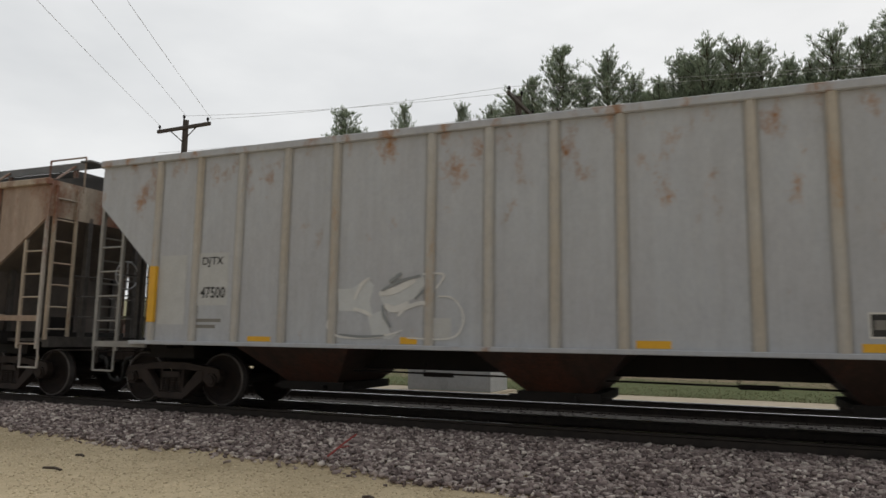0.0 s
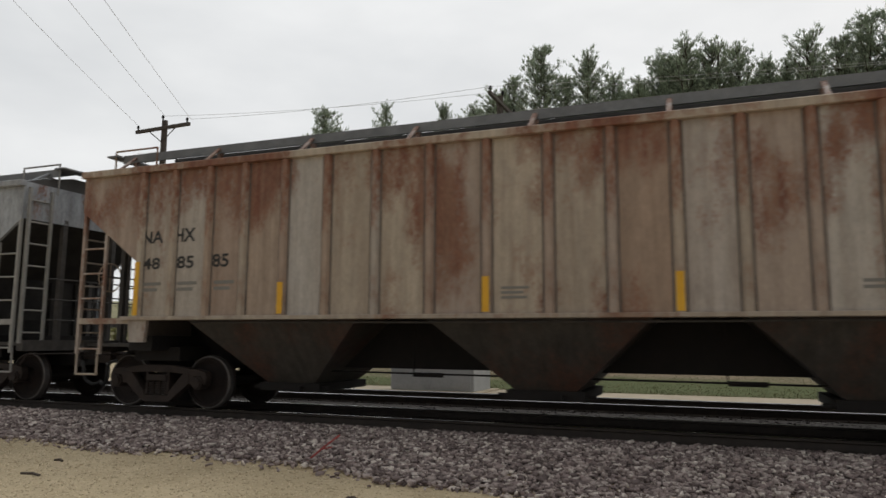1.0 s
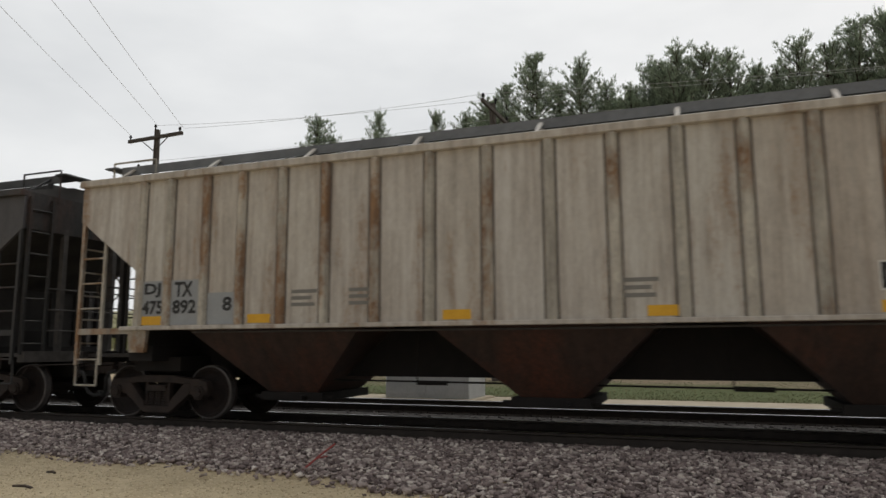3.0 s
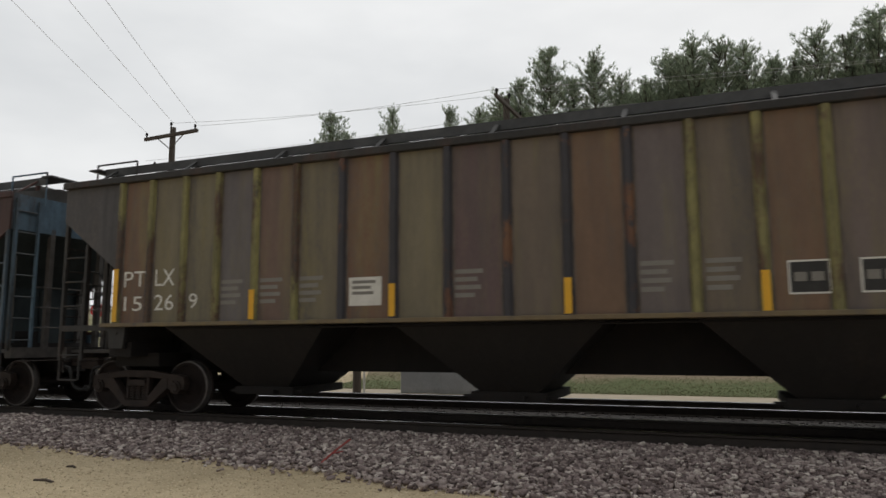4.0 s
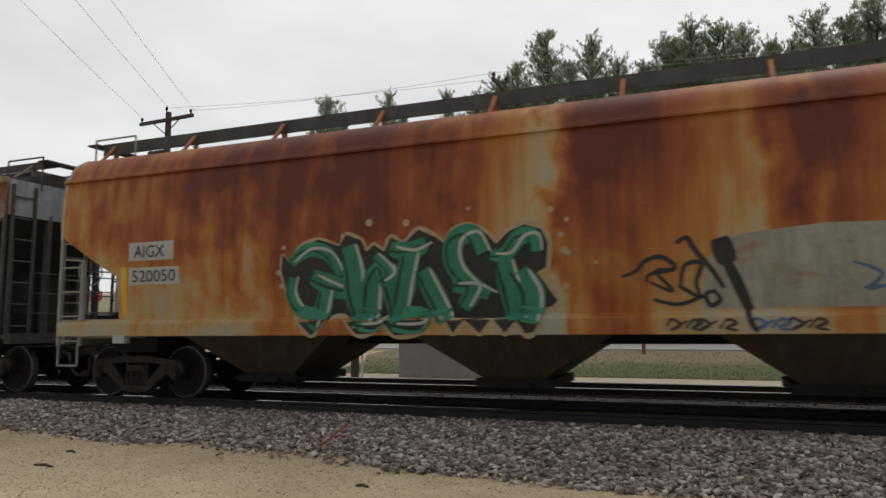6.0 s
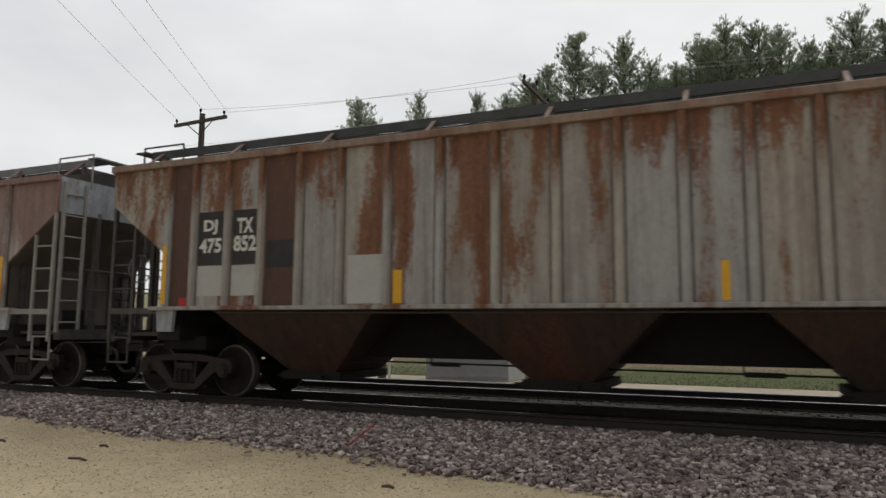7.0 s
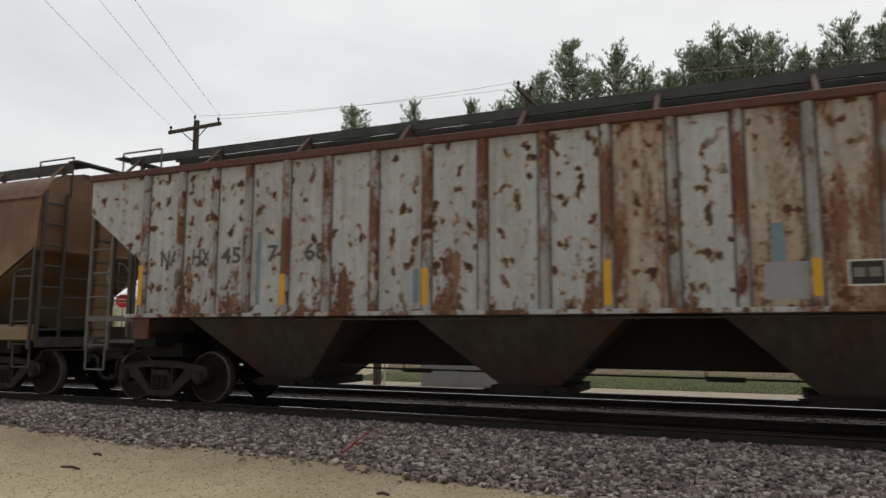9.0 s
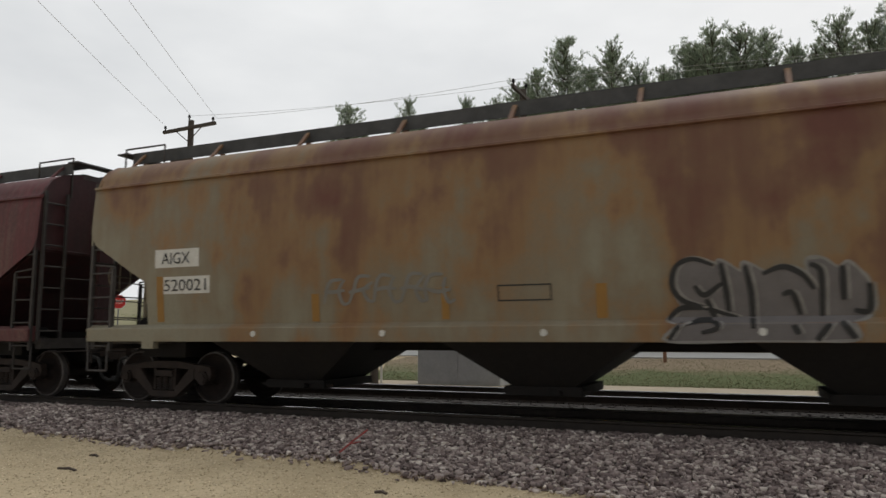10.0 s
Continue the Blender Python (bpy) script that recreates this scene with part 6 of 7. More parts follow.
stripes(car_h, RH, [(-0.1, 1.62, 0.05, 2.64), (4.5, 1.6, 4.65, 2.1), (9.1, 1.6, 9.2, 2.1), (13.6, 1.6, 13.72, 2.5)])
plate(car_h, "red_mark", 0.3, 1.58, 0.46, 1.72, M_RED)
data_box(car_h, 11.1, 1.75, 11.6, 2.15)

# brown and grey car
R = ribs_of(13.51)
for x0, x1, z1 in ((0.09, 0.6, 2.92), (0.8, 1.34, 2.92), (1.54, 2.05, 2.98)):
    plate(car_i, "repainted_patch", x0, 1.6, x1, z1, M_PALE)
for text, x0, z0, x1, z1 in (("DJ", 0.2, 2.57, 0.5, 2.82), ("TX", 0.85, 2.57, 1.26, 2.86), ("47", 0.24, 2.0, 0.56, 2.23), ("56", 0.88, 1.99, 1.26, 2.24), ("37", 1.62, 1.97, 1.98, 2.23)):
    letters(car_i, "lettering", text, x0, z0, x1, z1, M_BLACK, lift=0.012, fat=0.028)
for k in range(3, 17):
    if k != 5:
        plate(car_i, "pale_lower_panel", R[k] + 0.02, 1.59, R[k + 1] - 0.02, 2.02 + 0.2 * rng.random(), P_ISCUFF, lift=0.0035)
plate(car_i, "white_sign", 6.48, 3.4, 7.06, 3.93, M_WHITE, lift=0.08)
plate(car_i, "blue_sign", 6.48, 2.9, 7.06, 3.4, M_BLUE, lift=0.08)
bm = bmesh.new()
prism(bm, [(6.6, 3.66), (6.77, 3.86), (6.94, 3.66), (6.77, 3.46)], "y", -1.688, -1.675)
part("diamond_mark", bm, M_BLUE, car_i)
for z in (3.24, 3.1, 2.97):
    plate(car_i, "data_line", 6.55, z, 6.98, z + 0.06, M_WHITE, lift=0.085)
# bold orange emblem, in plain blocks
for x0, x1, z0, z1 in ((7.38, 7.66, 2.34, 3.42), (7.66, 8.02, 3.12, 3.42), (7.66, 7.9, 2.74, 2.95), (8.18, 8.5, 2.33, 3.42), (8.5, 8.9, 2.5, 3.42), (9.04, 9.47, 2.33, 3.41), (9.6, 9.95, 2.34, 3.4), (9.95, 10.3, 2.34, 2.7), (9.95, 10.3, 3.08, 3.4)):
    plate(car_i, "orange_block", x0, z0, x1, z1, M_ORANGE, lift=0.006)
for r in (R[10], R[11], R[12]):
    plate(car_i, "orange_block", r - 0.04, 2.34, r + 0.04, 3.41, M_ORANGE, lift=0.081)
bm = bmesh.new()
rod(bm, (7.22, -1.595, 2.86), (7.22, -1.607, 2.86), 0.15, 14)
part("orange_dot", bm, M_ORANGE, car_i)
stripes(car_i, R, [(-0.12, 1.6, 0.1, 2.55), (2.2, 1.59, 2.36, 2.09), (4.93, 1.7, 5.06, 2.15), (11.4, 1.58, 11.55, 2.14), (13.58, 1.62, 13.72, 2.6)])
plate(car_i, "black_patch", 10.85, 1.8, 11.3, 2.18, M_BLACK)
data_box(car_i, 11.68, 1.72, 12.15, 2.2)
fine_print(car_i, 12.4, 1.8, 12.9, 2.15, 3, M_FADED)
fine_print(car_i, 2.5, 1.7, 2.95, 1.95, 2, M_FADED)

# flaking white car
RJ = ribs_of(13.69, 0.12)
for k, ch in enumerate(("NA", "HX", "45", "74", "68")):
    x0 = (0.4, 1.12, 1.75, 2.72, 3.45)[k]
    letters(car_j, "lettering", ch, x0, 2.4, x0 + 0.42, 2.68, M_DULLBLACK, lift=0.01, fat=0.02)
stripes(car_j, RJ, [(0.02, 1.73, 0.2, 2.43), (3.06, 1.69, 3.24, 2.19), (5.56, 1.66, 5.71, 2.2), (8.3, 1.62, 8.45, 2.22), (10.85, 1.7, 11.0, 2.15), (13.75, 1.62, 13.9, 2.66)])
data_box(car_j, 11.1, 1.81, 11.5, 2.12)
plate(car_j, "grey_patch", 10.2, 1.67, 10.7, 2.12, M_GREYBLUE)
plate(car_j, "blue_streak", 2.5, 1.7, 2.58, 2.9, M_BLUEP)
plate(car_j, "blue_streak", 5.4, 1.7, 5.5, 2.2, M_BLUEP)
plate(car_j, "blue_streak", 10.3, 2.12, 10.45, 2.6, M_BLUEP)

# olive-tan car
plate(car_k, "white_placard", 0.2, 2.38, 1.2, 2.7, M_WHITE, "round")
letters(car_k, "lettering", "AIGX", 0.36, 2.44, 1.0, 2.64, M_BLACK, "round", 0.012)
plate(car_k, "white_placard", 0.33, 1.92, 1.44, 2.22, M_WHITE, "round")
letters(car_k, "lettering", "520021", 0.42, 1.97, 1.36, 2.17, M_BLACK, "round", 0.012)
TAG_K_EDGE = [
    [(9.04, 1.93), (9.17, 2.13), (9.37, 2.16), (9.55, 2.02), (9.61, 2.12), (9.71, 2.08), (9.87, 1.96), (9.9, 2.08), (10.0, 2.04), (10.16, 1.95), (10.32, 2.02), (10.5, 1.97), (10.65, 1.84), (10.62, 2.08), (10.78, 2.09), (10.95, 1.97), (11.05, 2.04), (11.16, 1.94), (11.26, 1.79), (11.26, 1.43), (11.07, 1.35), (11.1, 1.15), (10.69, 1.13), (10.02, 1.13), (8.96, 1.12), (9.1, 1.32), (8.96, 1.39), (9.14, 1.54), (9.06, 1.72)],
]
TAG_K_LINES = [
    [(9.55, 2.06), (9.31, 2.15), (9.1, 2.06), (9.04, 1.82), (9.15, 1.64), (9.38, 1.55), (9.81, 1.41)],
    [(9.31, 1.81), (9.43, 1.69), (9.64, 1.83)],
    [(9.45, 1.64), (9.55, 1.39)],
    [(9.64, 2.08), (9.69, 1.73), (9.71, 1.48)],
    [(9.92, 2.04), (9.98, 1.69), (9.98, 1.27)],
    [(10.12, 1.93), (10.35, 2.01), (10.56, 1.91), (10.68, 1.73)],
    [(10.33, 1.67), (10.44, 1.69), (10.52, 1.43)],
    [(10.64, 2.03), (10.76, 1.93), (10.75, 1.41)],
]
TAG_K_LINES_2 = [
    [(10.99, 2.0), (10.99, 1.6)],
    [(11.26, 1.79), (11.25, 1.48), (11.09, 1.48)],
    [(8.98, 1.13), (9.15, 1.33), (9.49, 1.38), (9.57, 1.28), (9.38, 1.22)],
    [(10.43, 1.31), (10.48, 1.2)],
    [(10.94, 1.35), (11.07, 1.15)],
    [(10.67, 1.13), (10.82, 1.32)],
    [(8.98, 1.39), (9.14, 1.53), (9.41, 1.53)],
]
edge = TAG_K_EDGE[0]
spray(car_k, "graffiti_outline", [edge + edge[:1]], M_SILVER, 0.03, "round", 0.004, "pale edge of the silver sprayed graffiti")
blob(car_k, "graffiti_fill", edge, M_LILAC, "round", 0.008, "silver sprayed graffiti with dark edges")
for k, line in enumerate(TAG_K_LINES + TAG_K_LINES_2):
    spray(car_k, "graffiti_shadow", [line], M_BLACK, 0.036, "round", 0.014 + 0.0006 * k)
    spray(car_k, "graffiti_shine", [[(a + 0.06, b + 0.01) for a, b in line]], M_SILVER, 0.016, "round", 0.012 + 0.0006 * k)
spray(car_k, "graffiti", wild_strokes(rng, 3.7, 1.68, 5.95, 2.1, 5), M_FADED, 0.03, "round", 0.006)
for a, b, c, d in ((6.65, 1.67, 7.44, 1.69), (6.65, 1.88, 7.44, 1.9), (6.65, 1.67, 6.67, 1.9), (7.42, 1.67, 7.44, 1.9)):
    plate(car_k, "stencil_line", a, b, c, d, M_BLACK, "round")
stripes(car_k, None, [(0.24, 1.44, 0.4, 2.23), (3.5, 1.42, 3.64, 1.85), (5.77, 1.43, 5.89, 1.9), (8.05, 1.42, 8.2, 1.88), (10.36, 1.43, 10.5, 1.88), (13.5, 1.45, 13.64, 2.26)], "round", mat=M_OLDAMBER)
data_box(car_k, 13.0, 1.53, 13.45, 1.82, "round")
for xd in (2.38, 4.74, 7.2, 9.9):
    bm = bmesh.new()
    rod(bm, (xd, -1.62, 1.23), (xd, -1.64, 1.23), 0.05, 10)
    part("reflector_disc", bm, M_WHITE, car_k)
    bm = bmesh.new()
    rod(bm, (xd, -1.62, 1.23), (xd, -1.64, 1.23), 0.03, 10)
    part("reflector_disc", bm, M_CREAMP, car_g)
# deep red car
stripes(car_l, None, [(13.4, 1.45, 13.56, 2.0)], "round")


# ---- behind the tracks ----
def pine_meshes(seed, height, low):
    """Trunk and a ragged crown of needle sprays on upswept limbs."""
    r = random.Random(seed)
    bm = bmesh.new()
    z, x, y = -0.3, 0.0, 0.0
    for k in range(9):
        z2 = height * (k + 1) / 9
        x2, y2 = x + r.uniform(-0.08, 0.08), y + r.uniform(-0.08, 0.08)
        rod(bm, (x, y, z), (x2, y2, z2), 0.22 * (1 - k / 9.4) + 0.02, 7, 0.22 * (1 - (k + 1) / 9.4) + 0.02)
        x, y, z = x2, y2, z2
    limbs = []
    z = height * low
    while z < height * 0.985:
        u = (z / height - low) / (1 - low)
        reach = (0.3 + 3.1 * (1 - u) ** 0.78) * (0.9 if u > 0.15 else 0.65)
        spin = r.uniform(0, 6.283)
        count = r.choice((4, 5, 6))
        for k in range(count):
            a = spin + 6.283 * k / count + r.uniform(-0.35, 0.35)
            l = reach * r.choice((0.5, 0.7, 0.85, 1.0, 1.3)) * r.uniform(0.85, 1.1)
            limbs.append((z + r.uniform(-0.15, 0.15), a, l, r.uniform(0.3, 0.8) + 0.5 * u))
        z += 0.26 + 0.34 * (1 - u) * r.uniform(0.6, 1.4)
    for z, a, l, up in limbs:
        rod(bm, (0, 0, z), (l * math.cos(a), l * math.sin(a), z + l * up), 0.035, 4, 0.01)
    # dead stubs on the bare lower trunk
    for k in range(14):
        z = height * low * r.uniform(0.2, 1.0)
        a, l = r.uniform(0, 6.28), r.uniform(0.4, 1.3)
        rod(bm, (0, 0, z), (l * math.cos(a), l * math.sin(a), z + r.uniform(-0.1, 0.2)), 0.018, 3, 0.006)
    trunk = finish(bm, "trunk", M_BARK)
    rg = np.random.default_rng(seed)
    centre, way, size = [], [], []
    for z, a, l, up in limbs:
        n = max(9, int(l * 24))
        u = rg.uniform(0.2, 1.05, n)
        c = np.stack((l * u * math.cos(a), l * u * math.sin(a), z + l * u * up), -1) + rg.normal(0, 0.095, (n, 3)) * (0.4 + l * 0.5) * (1.2, 1.2, 1.2)
        d = np.array((math.cos(a), math.sin(a), up + 1.3)) + rg.normal(0, 0.4, (n, 3))
        centre.append(c), way.append(d), size.append(rg.uniform(0.17, 0.34, n))
    tip = np.zeros((14, 3))
    tip[:, 2] = height - 0.08 * np.arange(14)
    centre.append(tip), way.append(np.tile((0.0, 0, 1), (14, 1))), size.append(np.full(14, 0.26))
    k = 9
    c = np.repeat(np.concatenate(centre), k, 0)
    d = np.repeat(np.concatenate(way), k, 0)
    s = np.repeat(np.concatenate(size), k)[:, None]
    d = d / np.linalg.norm(d, axis=1, keepdims=True) + rg.normal(0, 0.36, c.shape)
    v = d / np.linalg.norm(d, axis=1, keepdims=True) * s * rg.uniform(0.6, 1.2, (len(c), 1))
    w = np.cross(v, rg.normal(0, 1, c.shape))
    w = w / np.linalg.norm(w, axis=1, keepdims=True) * s * 0.042
    verts = np.stack((c - w, c + w, c + v * 0.6 + w, c + v), 1).reshape(-1, 3)
    faces = np.arange(len(verts)).reshape(-1, 4)
    return trunk, raw_mesh("crown", verts.tolist(), faces.tolist(), M_NEEDLE)


def pine(meshes, x, y, turn, size):
    t = tagged(new("pine_tree"), "tall white pine with a bare lower trunk and ragged crown", "tree", group="pine woods")
    part("trunk", meshes[0], None, t)
    part("crown", meshes[1], None, t)
    t.matrix_basis = pose(x, y, 0.33, 0, 0, turn) @ Matrix.Diagonal((size[0], size[0], size[1] * 0.965, 1))
    return t


def woods():
    kinds = [pine_meshes(20 + k, 19.0, (0.42, 0.36, 0.3, 0.46, 0.33)[k]) for k in range(5)]
    r = random.Random(3)
    # trees whose tops stand against the sky: x and height over depth, depth
    for k, (bx, bz, y, w) in enumerate(((-0.599, 0.394, 50, 1.15), (-0.57, 0.36, 51, 0.8), (-0.63, 0.345, 50, 0.8), (-0.485, 0.388, 50, 0.75), (-0.51, 0.35, 51, 0.6), (-0.46, 0.345, 50, 0.6), (-0.384, 0.380, 48, 0.65),
                                        (-0.335, 0.372, 46, 0.9), (-0.30, 0.39, 44, 1.0), (-0.27, 0.412, 44, 0.9), (-0.227, 0.448, 43, 1.15), (-0.19, 0.40, 44, 0.9), (-0.157, 0.435, 43, 0.9), (-0.12, 0.39, 44, 1.0),
                                        (-0.085, 0.385, 43, 1.0), (-0.055, 0.41, 43, 1.0), (-0.039, 0.405, 43, 1.1), (-0.03, 0.39, 44, 1.0), (-0.02, 0.428, 42, 1.1), (0.013, 0.428, 42, 1.1), (0.045, 0.41, 43, 1.0), (0.08, 0.388, 44, 0.95), (0.105, 0.385, 43, 0.8), (0.132, 0.416, 42, 0.95),
                                        (0.17, 0.41, 42, 1.0), (0.2, 0.43, 42, 1.1), (0.235, 0.44, 42, 1.1), (0.27, 0.43, 42, 1.1))):
        h = bz * y + 1.21 - 0.33
        pine(kinds[k % 5], bx * y, y, r.uniform(0, 360), (w, h / 19.0))
    # the stand behind them
    for k in range(80):
        y = r.uniform(45, 62)
        x = r.uniform(-0.31, 0.42) * y
        pine(kinds[k % 5], x, y, r.uniform(0, 360), (r.uniform(0.9, 1.25), r.uniform(0.84, 0.97) * y / 48))
    # young, low-branched pines close the view between the trunks
    young = [pine_meshes(60 + k, 9.0, 0.04) for k in range(2)]
    for k in range(70):
        y = r.uniform(47, 60)
        t = pine(young[k % 2], r.uniform(-0.36, 0.42) * y, y, r.uniform(0, 360), (r.uniform(1.2, 1.7), r.uniform(0.8, 1.2)))
        tagged(t, "young low-branched pine in the shade of the woods")
    for k in range(30):
        y = r.uniform(63, 72)
        pine(kinds[k % 5], -24 + k * 2.2, y, r.uniform(0, 360), (1.2, r.uniform(0.9, 1.05)))
        t = pine(young[k % 2], -24 + k * 2.2 + 1, 64, r.uniform(0, 360), (1.9, 1.3))
        tagged(t, "young low-branched pine in the shade of the woods")


def leafy_shrub(seed, height, spread):
    r = random.Random(seed)
    bm = bmesh.new()
    tips = []
    for k in range(9):
        a, l = r.uniform(0, 6.28), spread * r.uniform(0.4, 1.0)
        top = Vector((l * math.cos(a), l * math.sin(a), height * r.uniform(0.55, 1.0)))
        rod(bm, (0.15 * math.cos(a), 0.15 * math.sin(a), -0.2), top, 0.04, 5, 0.008)
        for j in range(9):
            u = r.uniform(0.3, 1.0)
            b = top * u
            e = b + Vector((r.gauss(0, 0.5), r.gauss(0, 0.5), r.uniform(0.0, 0.6)))
            rod(bm, b, e, 0.012, 3, 0.004)
            tips.append((b, e))
    stem = finish(bm, "trunk", M_BARK)
    verts, faces = [], []
    for b, e in tips:
        for j in range(26):
            c = b.lerp(e, r.uniform(0.2, 1.1)) + Vector((r.gauss(0, 0.16), r.gauss(0, 0.16), r.gauss(0, 0.16)))
            v = Vector((r.gauss(0, 1), r.gauss(0, 1), r.gauss(0, 1))).normalized() * r.uniform(0.05, 0.1)
            s = v.cross(Vector((r.gauss(0, 1), r.gauss(0, 1), r.gauss(0, 1)))).normalized() * 0.035
            i = len(verts)
            verts.extend((tuple(c - v), tuple(c + s), tuple(c + v), tuple(c - s)))
            faces.append((i, i + 1, i + 2, i + 3))
    return stem, raw_mesh("crown", verts, faces, M_LEAF)


def shrubs():
    kinds = [leafy_shrub(40 + k, 4.2, 1.6) for k in range(3)]
    r = random.Random(8)
    spots = [(-0.07 * 38 + r.uniform(-1.5, 1.5), 38 + r.uniform(-0.5, 1.5)) for _ in range(4)] + [(-0.17 * 38, 38.5), (-0.02 * 38, 39), (0.06 * 38, 39), (-0.25 * 40, 40)]
    spots += [(-62 + 2.6 * k + r.uniform(-0.8, 0.8), 47 + r.uniform(-2, 3)) for k in range(16)]
    for k, (x, y) in enumerate(spots):
        t = tagged(new("shrub"), "loose shrub in pale spring leaf at the wood's edge", "shrub", group="shrubs along the road")
        part("trunk", kinds[k % 3][0], None, t)
        part("crown", kinds[k % 3][1], None, t)
        s = r.uniform(0.7, 1.2)
        t.matrix_basis = pose(x, y, 0.33, 0, 0, r.uniform(0, 360)) @ Matrix.Diagonal((s, s, s, 1))


def grass():
    rg = np.random.default_rng(12)
    n = 45000
    x = rg.uniform(-32, 9, n)
    y = 20.4 + 6.8 * rg.uniform(0, 1, n) ** 1.9
    z = np.array([ground_height(a) for a in y])
    h = rg.uniform(0.015, 0.05, n)
    a = rg.uniform(0, 6.28, n)
    lean = rg.normal(0, 0.05, (n, 2))
    w = 0.012
    p = np.zeros((n, 3, 3))
    p[:, 0] = np.stack((x - w * np.cos(a), y - w * np.sin(a), z - 0.01), -1)
    p[:, 1] = np.stack((x + w * np.cos(a), y + w * np.sin(a), z - 0.01), -1)
    p[:, 2] = np.stack((x + lean[:, 0], y + lean[:, 1], z + h), -1)
    me = bpy.data.meshes.new("grass")
    me.from_pydata(p.reshape(-1, 3).tolist(), [], np.arange(3 * n).reshape(-1, 3).tolist())
    me.materials.append(M_BLADE)
    tagged(new("grass", me), "short rough grass, green and straw-coloured, on the verge", "grass", kind="stuff")


def utility_pole(x, y, top, arm_turn, label, guy=None):
    p = tagged(new("utility_pole"), label, "utility pole", group="utility poles")
    p.matrix_basis = pose(x, y, 0, 0, 0, arm_turn)
    bm = bmesh.new()
    rod(bm, (0, 0, ground_height(y) - 0.3), (0, 0, top), 0.17, 12, 0.12)
    part("pole", bm, M_POLE, p)
    part("crossarm", boxes((-1.5, 1.5, -0.17, -0.06, top - 0.42, top - 0.28)), M_POLE, p, bevel=0.01)
    part("crossarm", boxes((-0.95, 0.25, -0.17, -0.06, top - 1.72, top - 1.6)), M_POLE, p, bevel=0.01)
    for s in (-1, 1):
        bm = bmesh.new()
        rod(bm, (s * 0.75, -0.12, top - 0.4), (0, -0.13, top - 0.95), 0.022, 5)
        part("arm_brace", bm, M_POLE, p)
    for xi, zi in ((-1.4, top - 0.28), (1.35, top - 0.28), (0.0, top), (-0.85, top - 1.6)):
        bm = bmesh.new()
        rod(bm, (xi, -0.11, zi), (xi, -0.11, zi + 0.1), 0.03, 8)
        rod(bm, (xi, -0.11, zi + 0.1), (xi, -0.11, zi + 0.2), 0.06, 8, 0.04)
        part("insulator", bm, M_STEEL, p)
    return p


def hang(a, b, sag, name="overhead_wire"):
    pts = []
    for k in range(17):
        u = k / 16
        q = Vector(a).lerp(Vector(b), u)
        q.z -= sag * 4 * u * (1 - u)
        pts.append(q)
    tagged(new(name, finish(tube(pts, 0.0065), name, M_CABLE)), "thin dark overhead wire strung between poles", "wire", group="overhead wires")


def pole_line():
    p1, p2, p0, p3 = (-21.0, 22.3, 10.2), (-7.0, 24.0, 10.1), (-6.6, -4.0, 10.6), (30.0, 27.0, 10.6)
    utility_pole(*p1, -4, "weathered wooden utility pole with a crossarm beside the second track")
    utility_pole(*p2, 88, "weathered wooden utility pole with a turned crossarm")
    utility_pole(*p0, -8, "weathered wooden utility pole on the near side of the tracks")
    utility_pole(*p3, 10, "weathered wooden utility pole by the road")
    for dx, dz in ((-1.4, -0.08), (0.0, 0.2), (1.35, -0.08)):
        hang((p1[0] + dx, p1[1], p1[2] + dz), (p0[0] + dx, p0[1], p0[2] + dz), 0.25)
        hang((p1[0] + dx, p1[1], p1[2] + dz - (1.2 if dx < -1 else 0)), (p2[0], p2[1] - dx, p2[2] + dz), 0.15)
        hang((p2[0], p2[1] - dx, p2[2] + dz), (p3[0] + dx, p3[1], p3[2] + dz), 0.5)
    bm = bmesh.new()
    rod(bm, (-6.9, 24, 8.6), (-4.0, 24.2, 0.1), 0.012, 5)
    g = tagged(new("guy_wire", finish(bm, "guy_wire", M_GUY)), "steel guy wire with a yellow guard from pole to ground", "guy wire")
    bm = bmesh.new()
    a, b = Vector((-4.0, 24.2, 0.1)), Vector((-6.9, 24, 8.6))
    rod(bm, a.lerp(b, 0.01), a.lerp(b, 0.27), 0.035, 8)
    part("guard", bm, M_YELLOW, g, "yellow plastic guard")


def cabinet():
    c = tagged(new("equipment_cabinet"), "large pale grey metal equipment cabinet on a base beside the tracks", "cabinet")
    c.matrix_basis = pose(-7.4, 19.2, 0)
    m = grainy("cabinet_grey", (0.4, 0.41, 0.42), (0.5, 0.51, 0.52), 1.5, 0.5, 0.3, 0.05)
    part("body", boxes((-1.25, 1.25, -0.75, 0.75, -0.2, 1.95)), m, c, bevel=0.02)
    bm = bmesh.new()
    prism(bm, [(-0.85, 1.95), (0.85, 1.95), (0.85, 2.02), (0, 2.2), (-0.85, 2.02)], "x", -1.35, 1.35)
    part("lid", bm, m, c, "sloped pale grey lid")
    part("base", boxes((-1.45, 1.45, -0.95, 0.95, -0.32, -0.19)), M_STRIP, c)
    for s in (-1, 1):
        part("door", boxes((*sorted((s * 0.03, s * 1.15)), -0.765, -0.75, -0.1, 1.85)), m, c)
        part("handle", boxes((s * 0.1 - 0.02, s * 0.1 + 0.02, -0.8, -0.765, 0.8, 1.0)), M_STEEL, c)


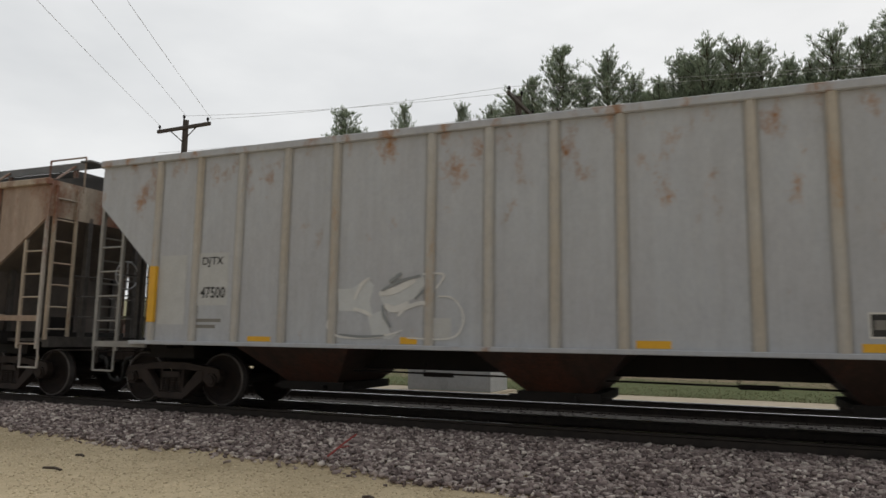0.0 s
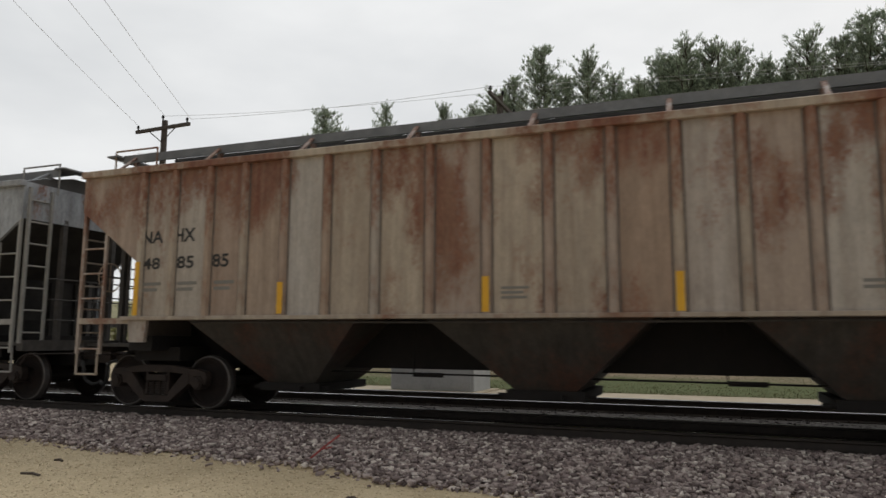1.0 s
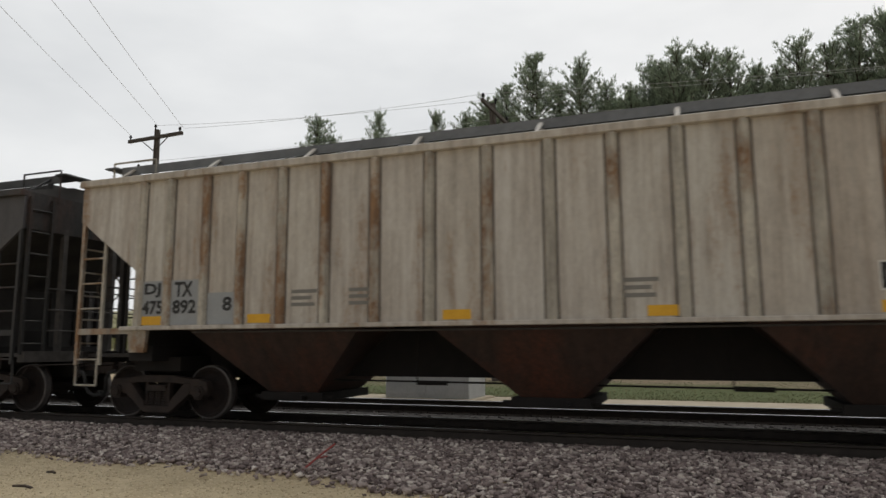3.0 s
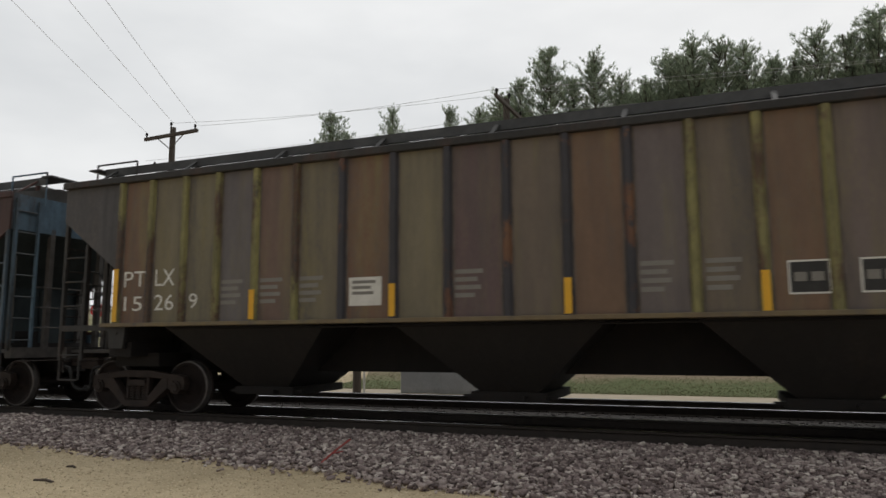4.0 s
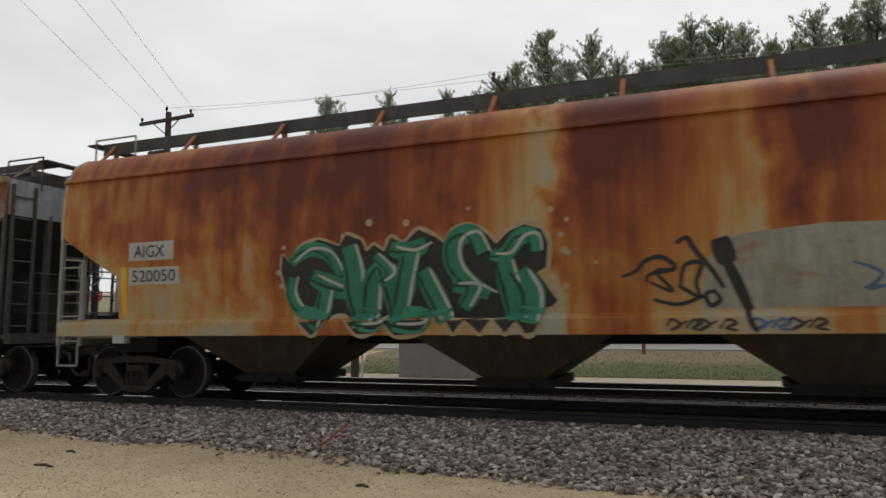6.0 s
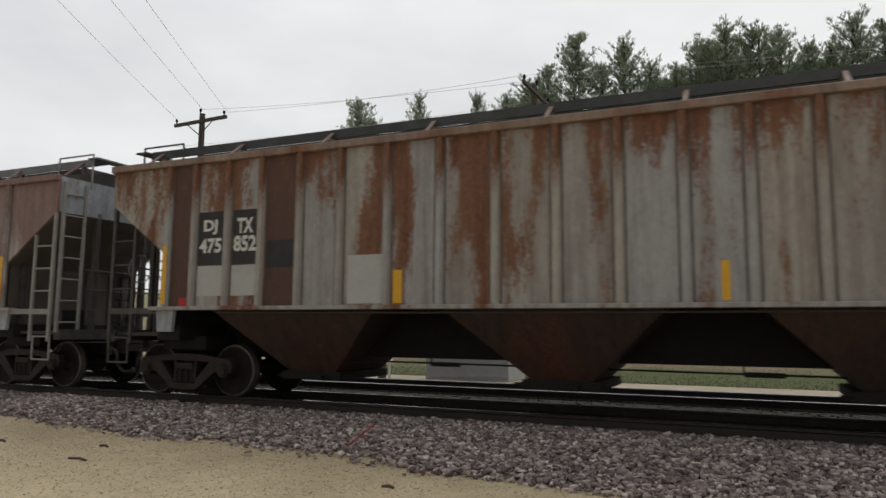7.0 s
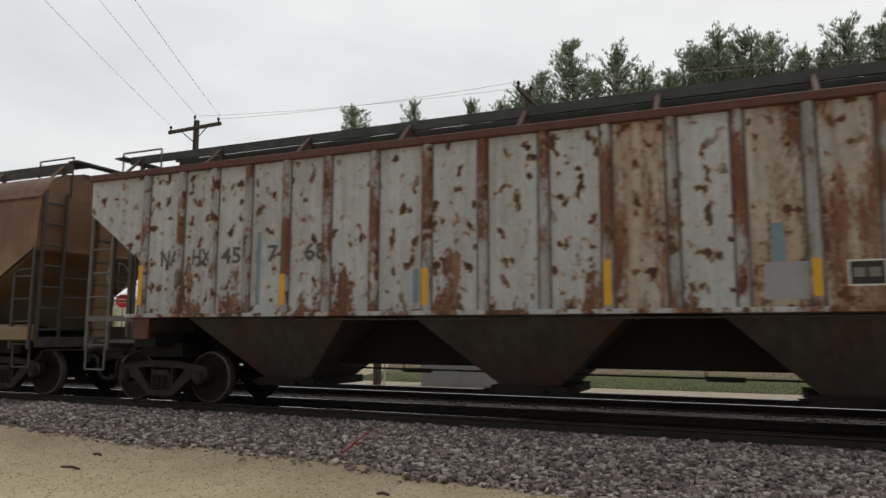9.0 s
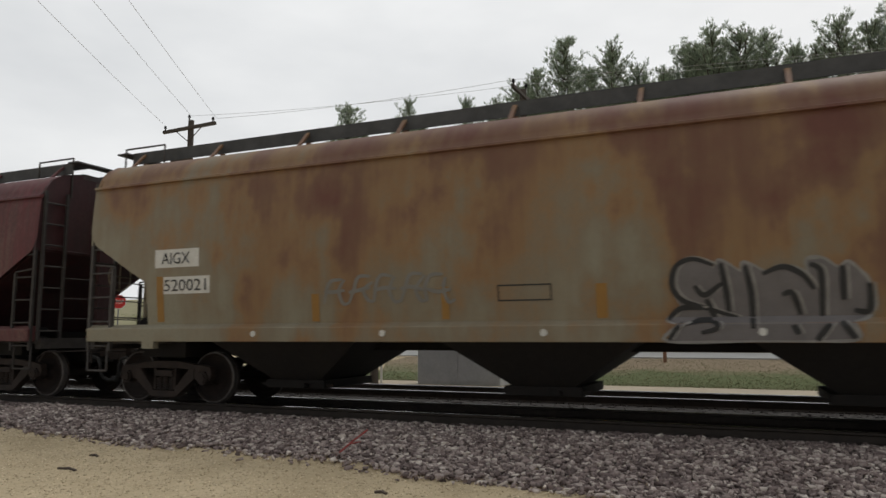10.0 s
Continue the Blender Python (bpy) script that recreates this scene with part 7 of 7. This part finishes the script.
def posts():
    p = tagged(new("wooden_post"), "short weathered wooden post beside the tracks", "post")
    bm = bmesh.new()
    rod(bm, (-10.3, 18.9, -0.35), (-10.3, 18.9, 1.35), 0.13, 10, 0.12)
    part("post", bm, M_POLE, p)
    p = tagged(new("marker_post"), "thin white marker post beside a wooden post", "post")
    bm = bmesh.new()
    rod(bm, (-9.95, 18.7, -0.35), (-9.95, 18.7, 1.2), 0.035, 8)
    part("post", bm, M_WHITE, p)
    p = tagged(new("service_pole"), "slim reddish wooden service pole in front of the woods", "pole")
    bm = bmesh.new()
    rod(bm, (-2.6, 26, 0), (-2.6, 26, 5.3), 0.065, 10, 0.055)
    part("pole", bm, grainy("red_wood", (0.16, 0.08, 0.045), (0.26, 0.14, 0.08), 4, 0.85, 0, 0.4, (3, 3, 0.3)), p)


def stop_sign():
    s = tagged(new("stop_sign"), "red octagonal stop sign with white lettering on a steel post", "road sign")
    s.matrix_basis = pose(-32, 29, 0, 0, 0, 38)
    bm = bmesh.new()
    rod(bm, (0, 0.03, 0), (0, 0.03, 3.45), 0.035, 8)
    part("post", bm, M_GALV, s)
    for r, y, m, n in ((0.42, 0.0, M_WHITE, "border"), (0.385, -0.006, M_RED, "sign_face")):
        bm = bmesh.new()
        prism(bm, [(r * math.cos(math.pi / 8 + a * math.pi / 4), 3.07 + r * math.sin(math.pi / 8 + a * math.pi / 4)) for a in range(8)], "y", y - 0.006, y)
        part(n, bm, m, s)
    me = letters(s, "lettering", "STOP", -0.27, 2.95, 0.27, 3.19, M_WHITE)
    for v in me.data.vertices:
        v.co.y = -0.016


def red_stick():
    bm = bmesh.new()
    pipe(bm, [(-4.75, 7.75, -0.28), (-4.62, 7.95, -0.12), (-4.5, 8.1, 0.0)], 0.012, 6)
    pipe(bm, [(-4.66, 7.9, -0.16), (-4.52, 7.95, -0.13)], 0.008, 5)
    tagged(new("marker_stake", finish(bm, "marker_stake", mark("red_stake", (0.35, 0.06, 0.05)))), "thin leaning red stake stuck in the ballast", "stake")
    for x, y, l in ((-7.4, 6.1, 0.16), (-7.9, 6.9, 0.08), (-3.4, 6.4, 0.07), (-9.5, 6.6, 0.1)):
        bm = bmesh.new()
        pipe(bm, [(x - l, y, -0.352), (x, y + 0.02, -0.342), (x + l, y - 0.02, -0.35)], 0.016, 5)
        tagged(new("wood_scrap", finish(bm, "wood_scrap", M_BARK)), "dark scrap of wood lying on the sand", "scrap", group="scraps on the sand")


TRUCK_X = -1.35


def pickup():
    p = tagged(new("pickup_truck"), "white crew-cab pickup truck driving along the road", "pickup truck")
    white = grainy("white_car_paint", (0.72, 0.73, 0.74), (0.78, 0.79, 0.8), 1, 0.3, 0, 0.02)
    glass = grainy("dark_glass", (0.015, 0.018, 0.02), (0.03, 0.034, 0.036), 1, 0.12, 0, 0.0)
    bm = bmesh.new()
    prism(bm, [(-2.8, 0.5), (-2.8, 1.15), (-0.95, 1.15), (1.2, 1.15), (2.6, 1.05), (2.8, 0.9), (2.8, 0.45), (2.4, 0.4), (-2.5, 0.42)], "y", -0.95, 0.95)
    body = part("body", bm, white, p, bevel=0.05)
    bm = bmesh.new()
    prism(bm, [(-1.0, 1.15), (-0.85, 1.8), (-0.6, 1.87), (0.55, 1.87), (1.3, 1.15)], "y", -0.82, 0.82)
    part("cab", bm, white, p, bevel=0.05)
    for s in (-1, 1):
        for pts in ([(-0.72, 1.22), (-0.66, 1.72), (-0.08, 1.74), (-0.08, 1.22)], [(0.02, 1.22), (0.02, 1.74), (0.48, 1.74), (1.0, 1.22)]):
            bm = bmesh.new()
            prism(bm, pts, "y", *sorted((s * 0.8, s * 0.83)))
            part("side_window", bm, glass, p, "dark tinted window")
        bm = boxes((0.75, 0.9, *sorted((s * 0.85, s * 1.05)), 1.2, 1.36))
        part("mirror", bm, M_BLACK, p)
    bm = bmesh.new()
    prism(bm, [(0.62, 1.8), (1.24, 1.22), (1.27, 1.24), (0.65, 1.83)], "y", -0.7, 0.7)
    part("windscreen", bm, glass, p, "dark tinted windscreen")
    for x in (-1.75, 1.85):
        for s in (-1, 1):
            bm = bmesh.new()
            rod(bm, (x, s * 0.72, 0.4), (x, s * 0.965, 0.4), 0.4, 20)
            w = part("wheel", bm, M_BLACK, p)
            bm = bmesh.new()
            rod(bm, (x, s * 0.965, 0.4), (x, s * 0.975, 0.4), 0.24, 14)
            part("rim", bm, M_GALV, w)
    for s in (-1, 1):
        part("headlight", boxes((2.74, 2.82, *sorted((s * 0.55, s * 0.9)), 0.75, 0.95)), M_PALE, p)
        part("tail_light", boxes((-2.83, -2.77, *sorted((s * 0.78, s * 0.93)), 0.75, 1.1)), M_RED, p)
    p.matrix_basis = pose(TRUCK_X, 32, 0.39)
    return p


woods()
shrubs()
grass()
pole_line()
cabinet()
posts()
stop_sign()
red_stick()
PICKUP = pickup()


# ---- motion ----
def motions():
    span = [i * 0.5 for i in range(21)]
    for car, x in CARS:
        walk(car, [(t, pose(x + d, YC, 0)) for t, d in RUN])
    # the pickup passes on the road behind
    walk(PICKUP, [(t, pose(TRUCK_X + 21.0 * (t - 7.6), 32, 0.39)) for t in span])
    turn = math.degrees(SPEED / 0.457)
    for k, (w, dx) in enumerate(WHEELSETS):
        walk(w, [(i / 30, pose(dx, 0, 0.457, 0, (k * 37 + turn * i / 30) % 360, 0)) for i in range(301)])


motions()
